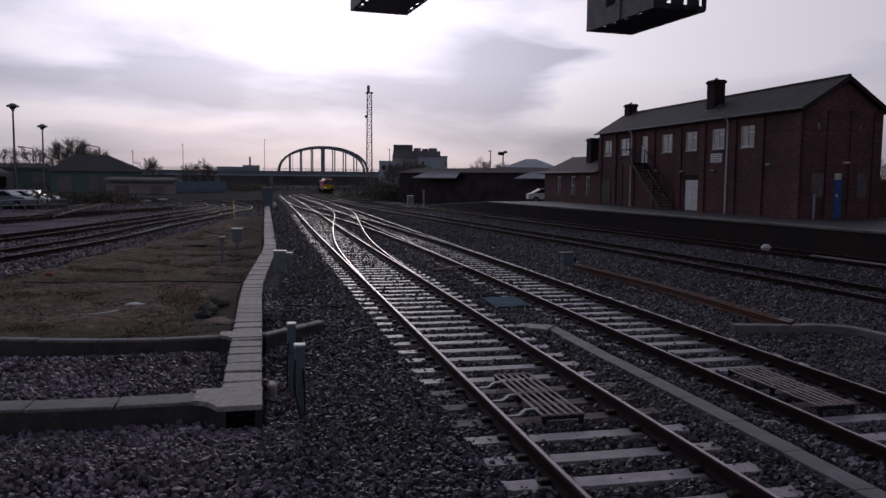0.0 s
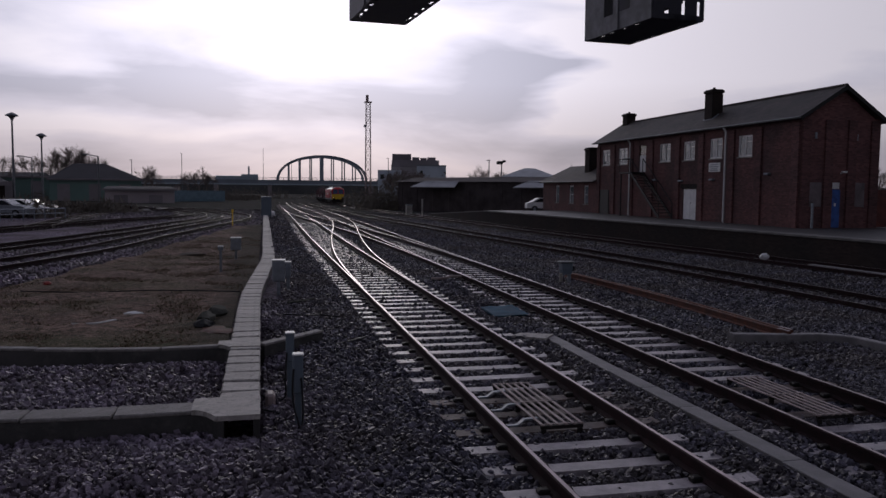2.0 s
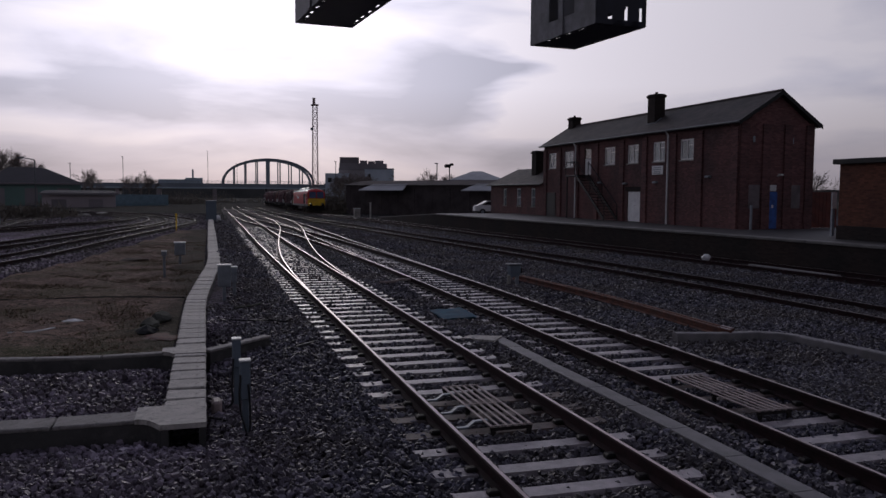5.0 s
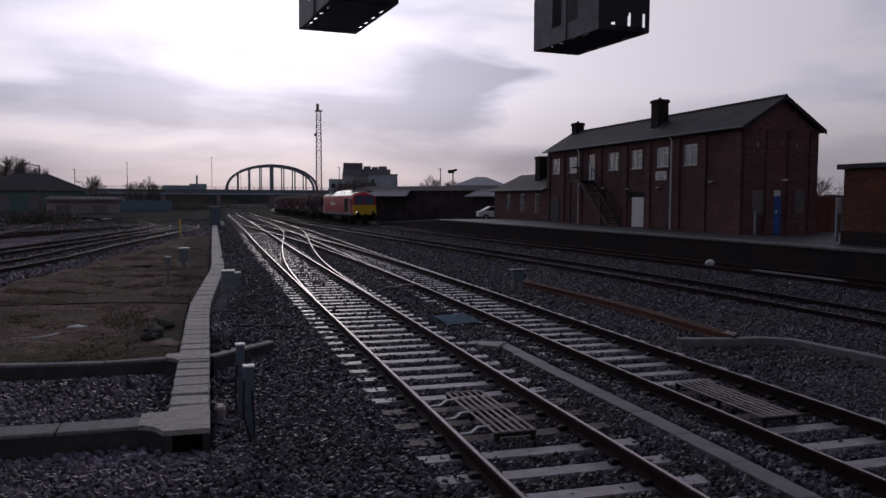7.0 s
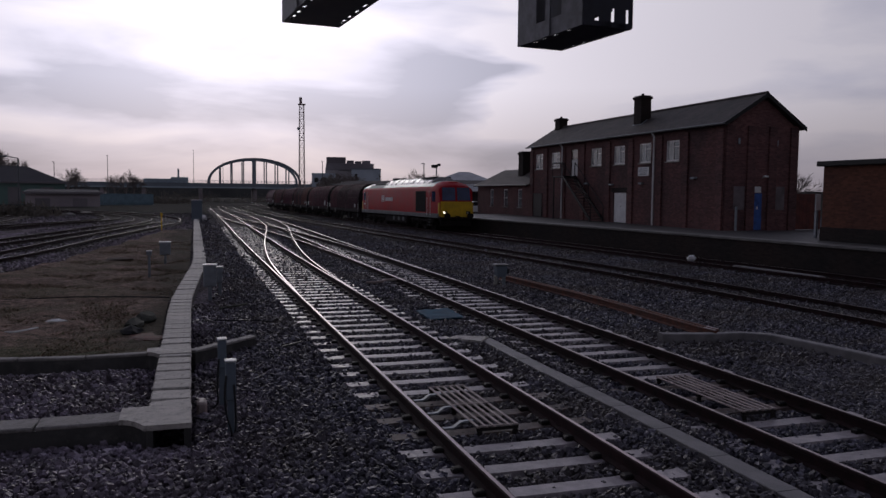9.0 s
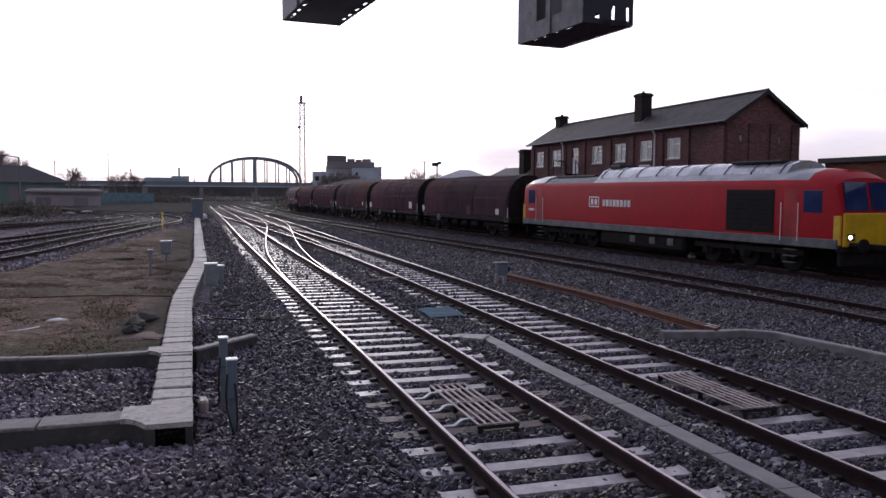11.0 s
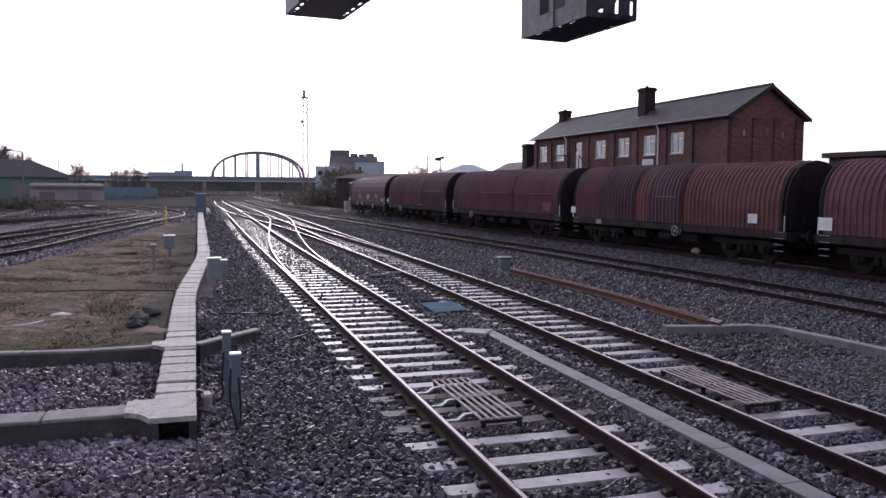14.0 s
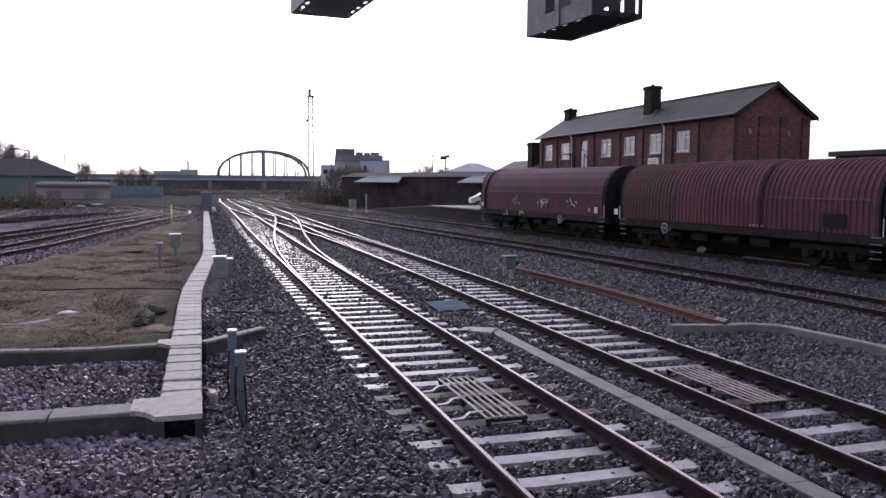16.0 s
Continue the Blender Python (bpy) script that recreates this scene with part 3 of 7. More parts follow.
def railway_track(key, label, near=(6.0, 60.0), far=120.0, step=0.62, wood=False, head="rail_top"):
    line = LINES[key]
    ob = thing("railway_track", label, "railway track", group="running lines", kind="structure")
    for d in (-0.753, 0.753):
        part("rail", rail_geo(offset_line(line, d)), [M["rail_side"], M[head]], ob, "steel rail with a worn head")
    start = int(np.argmin(np.abs(line[:, 1] - near[0])))
    s = float(np.linalg.norm(np.diff(line[:start + 1], axis=0), axis=1).sum()) if start else 0.0
    g, gf, n = Geo(), Geo(), 0
    random.seed(len(key))
    s_near = s
    while True:
        p, h = along(line, s)
        if p[1] > far or n > 600 or (n > 60 and p[1] < 0):
            break
        at = Matrix.Translation((p[0] + random.uniform(-0.03, 0.03), p[1], p[2] - 0.158)) @ pose(0, 0, 0, 0, 0, h + random.uniform(-0.8, 0.8))
        if p[1] < near[1] and n < 130:
            part("sleeper", SLEEPER_WOOD if wood else SLEEPER_OILY if 8.1 < p[1] < 9.9 else SLEEPER, None, ob, at=at)
        else:
            g.box(-1.25, 1.25, -0.12, 0.12, -0.06, 0.0, 0, at=at)
        n += 1
        s += step
    if g.v:
        tagged(part("distant_sleepers", g, M["timber" if wood else "sleeper_dry"], ob), kind="stuff")
    fastening_geo(gf, line, s_near, s_near + (near[1] - near[0]), step)
    tagged(part("rail_fastenings", gf, M["clip"], ob), kind="stuff")
    return ob


railway_track("near", "running line on wet concrete sleepers with bright rails", (4.0, 62.0), 150)
railway_track("second", "parallel running line on wet concrete sleepers", (4.0, 62.0), 150)
railway_track("goods", "rusty little-used line on dark timber sleepers", (8.0, 55.0), 120, 0.7, True, "rail_dull")
railway_track("train", "platform line on dark timber sleepers", (14.0, 60.0), 150, 0.7, True)
railway_track("curve_a", "curved line bending away on dark sleepers", (20.0, 60.0), 110, 0.65, True, "rail_dull")
railway_track("curve_b", "curved line beside another, bending away", (28.0, 60.0), 110, 0.65, True, "rail_dull")
railway_track("curve_d", "short rusty siding running off behind the curved lines", (56.0, 70.0), 120, 0.65, True, "rail_dull")
railway_track("curve_c", "curved siding, its rails half lost in ballast", (45.0, 60.0), 110, 0.65, True, "rail_dull")


def crossover(pts, label):
    line = rail_line(pts, 1.0, 0.161)
    ob = thing("crossover_track", label, "railway track", group="scissors crossover", kind="structure")
    for d in (-0.753, 0.753):
        part("rail", rail_geo(offset_line(line, d)), [M["rail_side"], M["rail_top"]], ob, "curved switch rail, polished on top")


crossover([(3.34, 20), (3.42, 25), (3.65, 31), (4.2, 38.5), (4.9, 46), (5.6, 53), (6.2, 60), (6.65, 68), (7.0, 78), (7.2, 90)], "crossover curving from the near line to the next")
crossover([(6.74, 22), (6.66, 30), (6.35, 40), (5.9, 48), (5.3, 57), (4.7, 66), (4.2, 76), (4.0, 88), (4.05, 95)], "crossover curving back to the near line")


# ---- ground ----
def heap(x, y):
    """Ballast heaped against the raised trough and spilling towards the near line."""
    def bump(u):
        u = min(1.0, max(0.0, u))
        return u * u * (3 - 2 * u)
    t = float(np.interp(y, [8, 18.6, 22.5, 27.7, 54], [0.0, 0.05, 0.26, 0.52, 0.75]))
    side = bump((1.3 - (x - t)) / 1.2) * bump((x - t + 0.25) / 0.25)
    bay = 0.11 * bump((-0.45 - x) / 0.3) * bump((y - 9.25) / 0.5) * bump((12.3 - y) / 0.6)
    return bay + 0.17 * side * bump((y - 13.6) / 1.5) * bump((45 - y) / 12) + 0.09 * bump(1 - abs(x - 1.0) / 1.2) * bump((y - 7.5) / 2.5) * bump((16 - y) / 4)


def ground_sheet():
    xs = np.unique(np.concatenate([np.linspace(-1500, -70, 12), np.linspace(-70, -12, 24), np.linspace(-12, 30, 85), np.linspace(30, 90, 24), np.linspace(90, 1500, 12)]))
    ys = np.unique(np.concatenate([np.linspace(-60, 3, 16), np.linspace(3, 40, 75), np.linspace(40, 140, 50), np.linspace(140, 500, 25), np.linspace(500, 3000, 8)]))
    vs = []
    for y in ys:
        for x in xs:
            z = ground_z(x, y)
            near = 1.0 if 3 < y < 140 and -70 < x < 60 else 0.0
            tracks = 0.018 if 1.9 < x < 8.2 and 22 < y < 140 else 0.0
            z += near * 0.05 * noise.noise((x * 0.5, y * 0.5, 0)) * (0.4 if tracks else 1.0) - 0.055 + tracks + near * heap(x, y)
            # shallow shoulder between the two running lines and the lower ones
            vs.append((x, y, z))
    n = len(xs)
    fs = [(j * n + i, j * n + i + 1, (j + 1) * n + i + 1, (j + 1) * n + i) for j in range(len(ys) - 1) for i in range(n - 1)]
    g = Geo()
    g.add(vs, fs)
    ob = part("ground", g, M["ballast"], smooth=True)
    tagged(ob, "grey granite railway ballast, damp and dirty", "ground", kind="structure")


ground_sheet()


def turf_z(x, y):
    return ground_z(x, y) + 0.17 - 0.0022 * max(0.0, y - 14)


def turf_left(y):
    return float(np.interp(y, [12, 23, 31, 40, 47, 60], [-10.5, -6.3, -4.9, -3.6, -2.8, -0.8])) + 0.5 * noise.noise((y * 0.4, 3, 0))


def turf_patch():
    """Rough grass and moss behind the cable troughs, its edges dipping under the ballast."""
    g = Geo()
    ys = np.linspace(12.75, 60, 230)
    us = np.linspace(0, 1, 44)
    left = turf_left
    right = lambda y: float(np.interp(y, [12, 18.6, 27.7, 54, 60], [-0.50, -0.46, 0.0, 0.2, 0.3]))
    vs = []
    for y in ys:
        for u in us:
            x = left(y) + (right(y) - left(y)) * u
            e = min(1.0, u * 9, (60 - y) * 0.25)
            e = e * e * (3 - 2 * e)
            vs.append((x, y, ground_z(x, y) - 0.09 + e * (turf_z(x, y) - ground_z(x, y) + 0.09) + e * 0.09 * noise.noise((x * 0.9, y * 0.9, 2)) + e * 0.045 * noise.noise((x * 4, y * 4, 2))))
    n = len(us)
    g.add(vs, [(j * n + i, j * n + i + 1, (j + 1) * n + i + 1, (j + 1) * n + i) for j in range(len(ys) - 1) for i in range(n - 1)])
    tagged(part("turf", g, M["turf"], smooth=True), "patch of brown winter turf and moss beside the troughs", "ground", kind="structure")
    rng = np.random.default_rng(5)
    g = Geo()
    for k in range(42000):
        y = 12.9 + 30 * rng.random() ** 1.7
        x = left(y) + 0.8 + (right(y) - left(y) - 0.85) * rng.random()
        if noise.noise((x * 0.8, y * 0.8, 7)) < -0.05 and rng.random() > 0.4:
            continue
        z = turf_z(x, y) - 0.02
        for b in range(3):
            a, h, w = rng.random() * 6.28, 0.008 + 0.03 * rng.random(), 0.014
            dx, dy = math.cos(a), math.sin(a)
            l = 0.09 * rng.random()
            g.add([(x - dy * w, y + dx * w, z), (x + dy * w, y - dx * w, z), (x + dx * l, y + dy * l, z + h)], [(0, 1, 2)])
    tagged(part("grass", g, M["grass"]), "thin tufts of dead and green grass on the turf", "grass", kind="stuff")


turf_patch()


OTHERS = [LINES[k][np.argsort(LINES[k][:, 1])] for k in ("goods", "train", "curve_a", "curve_b", "curve_c")]
KERB = smooth_line([(8.6, 13.05, 0), (9.7, 13.02, 0), (10.65, 13.05, 0), (11.02, 12.8, 0), (11.13, 12.2, 0), (11.28, 11.4, 0), (11.38, 10.6, 0), (11.5, 9.0, 0), (11.75, 6.5, 0)], 0.25)


def ballast_stones():
    """Loose stones lying on the sheet where the view is nearest: one mesh of many lumps."""
    rng = np.random.default_rng(11)
    lump = np.array([(a, b, c) for a in (-.68, .68) for b in (-.68, .68) for c in (-.68, .68)] + [(0, 0, 0.98), (0.95, 0.1, 0)], float)
    bm = bmesh.new()
    for p in lump:
        bm.verts.new(p)
    bmesh.ops.convex_hull(bm, input=bm.verts)
    bm.verts.ensure_lookup_table()
    base = np.array([v.co[:] for v in bm.verts])
    tris = np.array([[v.index for v in f.verts] for f in bm.faces if len(f.verts) == 3])
    bm.free()
    pts = []

    def scatter(n, x0, x1, y0, y1, r0, r1, power=1.0):
        y = y0 + (y1 - y0) * rng.random(n) ** power
        x = x0 + (x1 - x0) * rng.random(n)
        r = r0 + (r1 - r0) * rng.random(n) ** 2
        pts.extend(zip(x, y, r))

    scatter(52000, -5.5, 8.8, 4.6, 10.5, 0.024, 0.043)
    scatter(20000, 8.8, 13.5, 6.5, 10.5, 0.024, 0.043)
    scatter(50000, -5.5, 20.0, 10.5, 18.0, 0.026, 0.046)
    scatter(34000, -1.0, 20.0, 18.0, 32.0, 0.028, 0.048)
    scatter(15000, -9.0, 19.0, 32.0, 60.0, 0.036, 0.062)
    scatter(15000, 2.0, 8.1, 22.0, 62.0, 0.026, 0.040)
    scatter(6000, -10.0, -3.5, 18.0, 36.0, 0.04, 0.075)
    scatter(7000, -14.0, 20.0, 60.0, 110.0, 0.05, 0.085)
    keep = []
    for x, y, r in pts:
        if y < 18 and -0.5 < x < 0.04 and y > 8.3 or 18 <= y < 55 and -0.45 < x < 0.55:
            continue
        if x < -0.2 and 12.4 < y < 60 and x > turf_left(y) + 0.25 or x < -0.4 and 8.75 < y < 9.25:
            continue
        if x > 1.15 * y + 3.0 or x < -0.36 * y - 0.5:
            continue
        z = ground_z(x, y)
        mound = 0.0
        # heaps thrown against the troughs and up to the sleeper ends
        if x < 2.0:
            mound = 0.04 + heap(x, y)
            if y < 8.4 and x < 0.3:
                mound += 0.13 * max(0.0, 1 - abs(y - 7.3) / 1.6)
        d1 = min(abs(x - 3.32), abs(x - 6.72))
        if d1 < 0.84 and abs(d1 - 0.753) < 0.085:
            continue
        if y > 60 and 1.9 < x < 8.3 and rng.random() < 0.4:
            continue
        if d1 < 1.25:
            # between sleepers only, a little below their tops
            ph = ((y - 4.0) / 0.62) % 1.0
            edge = min(ph, 1 - ph) * 0.62
            lim = 0.165 if d1 < 0.72 else 0.13
            if edge < lim and rng.random() < (0.985 if d1 < 0.72 else (0.5 if y < 16 else 0.75)):
                continue
            mound = float(np.interp(y, [12, 24, 40], [-0.034, -0.022, -0.017]))
        if y > 18:
            d2 = min(abs(x - float(np.interp(y, l[:, 1], l[:, 0]))) for l in OTHERS)
            if abs(d2 - 0.753) < 0.12 or d2 < 1.2 and rng.random() < 0.2:
                continue
            if d2 < 1.3:
                mound = -0.012
        if 8.4 < x < 12.2 and y < 13.5 and np.min(np.abs(KERB[:, 0] - x) + np.abs(KERB[:, 1] - y)) < 0.24:
            continue
        if 5.0 < x < 5.37 and y < 13.6 or 4.8 < x < 5.75 and 15.8 < y < 17.6:
            continue
        keep.append((x, y, z + mound + rng.uniform(-0.03, 0.012) + 0.01, r))
    keep = np.array(keep)
    n, m = len(keep), len(base)
    s = keep[:, 3, None, None] * (base[None] * (0.55 + 0.75 * rng.random((n, m, 3))))
    s *= (0.65 + 0.7 * rng.random((n, 1, 3)))
    a, b = rng.random(n) * 6.28, rng.random(n) * 6.28
    ca, sa, cb, sb = np.cos(a), np.sin(a), np.cos(b), np.sin(b)
    x, y, z = s[..., 0], s[..., 1], s[..., 2]
    x, y = x * ca[:, None] - y * sa[:, None], x * sa[:, None] + y * ca[:, None]
    x, z = x * cb[:, None] - z * sb[:, None], x * sb[:, None] + z * cb[:, None]
    v = np.stack([x, y, z], -1) + keep[:, None, :3]
    f = (tris[None] + (np.arange(n) * m)[:, None, None]).reshape(-1, 3)
    me = bpy.data.meshes.new("ballast_stones")
    me.from_pydata(v.reshape(-1, 3).tolist(), [], f.tolist())
    me.materials.append(M["stones"])
    tagged(new("ballast_stones", me), "loose grey and pinkish granite ballast stones", "ballast", kind="stuff")


ballast_stones()


# ---- cable troughs with concrete lids ----
def cable_trough():
    ob = thing("cable_trough", "raised concrete cable trough with pale worn lids", "cable trough", kind="structure")
    mid = smooth_line([(-0.225, 8.42, 0), (-0.222, 10, 0), (-0.215, 12, 0), (-0.21, 14, 0), (-0.17, 18.6, 0), (0.02, 22.5, 0), (0.285, 27.7, 0), (0.39, 38, 0), (0.50, 54, 0), (0.66, 77, 0)], 0.5)
    top = lambda y: 0.31 - 0.0035 * max(0, y - 12)
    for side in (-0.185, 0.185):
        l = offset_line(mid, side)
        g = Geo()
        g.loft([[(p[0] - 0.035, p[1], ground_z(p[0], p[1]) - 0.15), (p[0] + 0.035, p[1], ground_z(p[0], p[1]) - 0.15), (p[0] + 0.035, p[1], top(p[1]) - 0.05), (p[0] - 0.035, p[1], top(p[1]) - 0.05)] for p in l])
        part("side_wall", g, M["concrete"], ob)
    lid = Geo().box(-0.225, 0.225, -0.222, 0.222, -0.05, 0.0, 0.016).mesh("lid", [M["lid"]])
    random.seed(3)
    s, n = 0.3, 0
    total = float(np.linalg.norm(np.diff(mid, axis=0), axis=1).sum())
    g = Geo()
    while s < total - 0.3:
        p, h = along(mid, s)
        at = Matrix.Translation((p[0], p[1], top(p[1]) + random.uniform(-0.009, 0.009))) @ pose(0, 0, 0, random.uniform(-1.3, 1.3), random.uniform(-1.2, 1.2), h + random.uniform(-2.2, 2.2))
        if n < 100:
            part("lid", lid, None, ob, at=at)
        else:
            g.box(-0.22, 0.22, -0.24, 0.24, -0.05, 0, 0.01, at=at)
        s += 0.495
        n += 1
    tagged(part("distant_lids", g, M["lid"], ob), kind="stuff")


cable_trough()


def trough_branch(pts, width, z, label, step=0.9):
    """A side trough running off across the ballast: walls, and flat lids in lengths."""
    ob = thing("cable_trough", label, "cable trough", kind="structure")
    line = smooth_line([(*p, 0) for p in pts], 0.15)
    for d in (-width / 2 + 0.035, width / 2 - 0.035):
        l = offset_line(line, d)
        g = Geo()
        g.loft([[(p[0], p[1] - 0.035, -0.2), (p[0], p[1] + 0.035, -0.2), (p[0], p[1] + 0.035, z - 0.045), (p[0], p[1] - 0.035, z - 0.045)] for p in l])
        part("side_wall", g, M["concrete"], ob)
    total = float(np.linalg.norm(np.diff(line, axis=0), axis=1).sum())
    s = step / 2
    lid = Geo().box(-width / 2, width / 2, -step / 2 + 0.006, step / 2 - 0.006, -0.045, 0, 0.012).mesh("lid", [M["lid_dirty"]])
    while s < total:
        p, h = along(line, s)
        part("lid", lid, None, ob, at=Matrix.Translation((p[0], p[1], z + random.uniform(-0.006, 0.006))) @ pose(0, 0, 0, 0, 0, h + random.uniform(-0.7, 0.7)))
        s += step
    return ob


b1 = trough_branch([(-0.62, 8.93), (-1.6, 8.93), (-2.8, 9.0), (-5.0, 9.1), (-8.5, 9.2)], 0.38, 0.29, "low concrete trough running off from the main one")
b2 = trough_branch([(-0.55, 12.42), (-1.5, 12.36), (-2.6, 12.5), (-4.0, 12.85), (-6.5, 13.6), (-9.0, 14.5)], 0.15, 0.30, "narrow concrete trough along the edge of the turf")


def junction_slab(x0, x1, y0, y1, flare, z):
    """The cast corner piece with a rounded flare into the branch."""
    out = [(x1, y0), (x1, y1), (x0 - flare, y1 - 0.02), (x0 - flare, y0 + (y1 - y0) * 0.36)]
    for k in range(1, 7):
        u = 1 - k / 6
        out.append((x0 - flare * u, y0 + (y1 - y0) * 0.36 * (1 - (1 - u) ** 2.2)))
    g = Geo()
    g.loft([[(x, y, z - 0.055) for x, y in out], [(x, y, z) for x, y in out]])
    return g


def flare_wall(x0, y0, y1, flare, z):
    """The solid foot under a flared corner slab."""
    out = [(x0, y0 + 0.03), (x0, y1 - 0.05), (x0 - flare + 0.01, y1 - 0.05), (x0 - flare + 0.01, y0 + (y1 - y0) * 0.36 + 0.03)]
    for k in range(1, 7):
        u = 1 - k / 6
        out.append((x0 - flare * u, y0 + 0.03 + (y1 - y0) * 0.36 * (1 - (1 - u) ** 2.2)))
    g = Geo()
    g.loft([[(x, y, -0.2) for x, y in out[:-1]], [(x, y, z) for x, y in out[:-1]]])
    return g


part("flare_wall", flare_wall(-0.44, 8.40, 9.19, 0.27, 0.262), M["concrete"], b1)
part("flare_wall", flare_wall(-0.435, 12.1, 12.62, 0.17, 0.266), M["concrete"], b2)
part("junction_slab", junction_slab(-0.46, 0.0, 8.40, 9.19, 0.26, 0.318), M["lid"], b1, "pale flared corner slab")
part("junction_slab", junction_slab(-0.455, 0.01, 12.1, 12.62, 0.16, 0.322), M["lid"], b2, "pale flared corner slab")


def trough_stub():
    ob = thing("cable_trough", "short sloping concrete trough end beside the main one", "cable trough", kind="structure")
    at = Matrix.Translation((0.02, 12.42, 0.0)) @ pose(0, 0, 0, 0, 0, -44)
    part("lid", Geo().box(-0.08, 0.08, 0.0, 1.42, 0.255, 0.295, 0.01, at=at), M["lid_dirty"], ob)
    part("side_wall", Geo().box(-0.07, 0.07, 0.0, 1.40, -0.1, 0.25, 0.01, at=at), M["concrete"], ob)


trough_stub()


def flush_trough():
    ob = thing("flush_cable_trough", "flat concrete trough lids set flush between the running lines", "cable trough", kind="structure")
    random.seed(8)
    y = 13.2
    lid = Geo().box(-0.125, 0.125, -0.495, 0.495, -0.1, 0.0, 0.007).mesh("lid", [M["lid_grey"]])
    while y > -2:
        z = ground_z(5.13, y) + 0.026
        part("lid", lid, None, ob, at=Matrix.Translation((5.18 + 0.012 * math.sin(y), y, z + random.uniform(-0.003, 0.003))) @ pose(0, 0, 0, 0, 0, random.uniform(-0.3, 0.3)))
        y -= 0.995
    g = Geo().loft([[(4.98, 13.2, 0.0), (5.28, 13.6, 0.0), (4.72, 13.85, 0.0), (4.5, 13.62, 0.0)], [(4.98, 13.2, 0.05), (5.28, 13.6, 0.05), (4.72, 13.85, 0.05), (4.5, 13.62, 0.05)]])
    part("end_slab", g, M["lid"], ob, "pale angled slab at the trough's end")


flush_trough()


def kerb_trough():
    ob = thing("kerb_trough", "low concrete kerb edging the ballast by a cable run", "kerb", kind="structure")
    line = KERB
    for i, (a, b) in enumerate(((0, 9), (9, 17), (17, 26), (26, len(line)))):
        seg = line[a:b + 1]
        g = Geo()
        t = np.gradient(seg, axis=0)
        t /= np.linalg.norm(t[:, :2], axis=1)[:, None]
        g.loft([[(p[0] - d[1] * w, p[1] + d[0] * w, z + ground_z(p[0], p[1])) for w, z in ((-0.10, -0.1), (-0.10, 0.135), (-0.085, 0.15), (0.085, 0.15), (0.10, 0.135), (0.10, -0.1))] for p, d in zip(seg, t)])
        part("kerb_length", g, M["lid_grey"], ob)


kerb_trough()


# ---- small trackside things ----
def timber_grille(x, y, label):
    """Slatted walkway panel lying in the four-foot: long slats on cross bearers."""
    ob = thing("slatted_panel", label, "crossing panel", at=pose(x, y, ground_z(x, y) + 0.068), group="slatted panels")
    for k in range(6):
        u = -0.235 + 0.094 * k
        part("slat", Geo().box(u - 0.018, u + 0.018, -0.95, 0.95, 0.022, 0.036, 0.003), M["plank"], ob)
    for v in (-0.92, -0.02, 0.92):
        part("bearer", Geo().box(-0.25, 0.25, v - 0.02, v + 0.02, -0.02, 0.020, 0.004).box(-0.24, -0.19, v - 0.018, v + 0.018, -0.12, -0.021).box(0.19, 0.24, v - 0.018, v + 0.018, -0.12, -0.021), M["clip"], ob)
    for v in (-0.93, 0.0, 0.93):
        part("cross_strap", Geo().box(-0.25, 0.25, v - 0.014, v + 0.014, 0.037, 0.042, 0.001), M["plank"], ob)


timber_grille(3.28, 9.05, "slatted brown panel between the rails of the near line")
timber_grille(6.66, 8.85, "slatted brown panel between the rails of the second line")


def blue_sheet():
    g = Geo()
    n = 10
    vs = [(4.86 + 0.82 * i / n + 0.06 * j / n, 15.95 + 1.35 * j / n + 0.12 * i / n, 0.02 + 0.02 * noise.noise((i * 0.5, j * 0.5, 1))) for j in range(n + 1) for i in range(n + 1)]
    vs2 = [(x, y, z - 0.03) for x, y, z in vs]
    m = n + 1
    g.add(vs, [(j * m + i, j * m + i + 1, (j + 1) * m + i + 1, (j + 1) * m + i) for j in range(n) for i in range(n)])
    g.add(vs2, [(j * m + i, j * m + i + 1, (j + 1) * m + i + 1, (j + 1) * m + i) for j in range(n) for i in range(n)])
    tagged(part("blue_cover", g, M["blue_plastic"], smooth=True), "faded blue plastic cover lying on the ballast", "cover")


blue_sheet()


def spare_rail(shift, label):
    line = smooth_line([(9.98 + shift, 13.15 + shift, 0), (10.15 + shift, 17.8, 0), (9.85 + shift, 23.6 - 2 * shift, 0)], 1.0)
    line[:, 2] = [ground_z(x, y) + 0.20 for x, y, _ in line]
    ob = tagged(part("spare_rail", rail_geo(line, 0), M["rust"]), label, "rail", "spare rails")
    x, y, z = line[0]
    part("cut_end", Geo().box(x - 0.035, x + 0.035, y + 0.01, y + 0.36, z + 0.002, z + 0.012, 0.002), M["rail_top"], ob, "bright cut end")


spare_rail(0.0, "length of orange rusty rail lying on the ballast")
spare_rail(-0.17, "second rusty rail lying close beside another")


def location_post(x, y, h, box_h, box_w, label, mat="grey"):
    z = ground_z(x, y)
    ob = thing("location_post", label, "post", at=pose(x, y, z), group="trackside posts")
    part("post", Geo().box(-0.035, 0.035, -0.03, 0.03, -0.1, h - box_h * 0.3, 0.006), M[mat], ob)
    part("box", Geo().box(-box_w / 2, box_w / 2, -0.06, 0.06, h - box_h, h, 0.012), M[mat], ob)
    part("cap", Geo().box(-box_w / 2 - 0.008, box_w / 2 + 0.008, -0.07, 0.07, h + 0.001, h + 0.02, 0.006), M["white"], ob, "pale cap")
    return ob


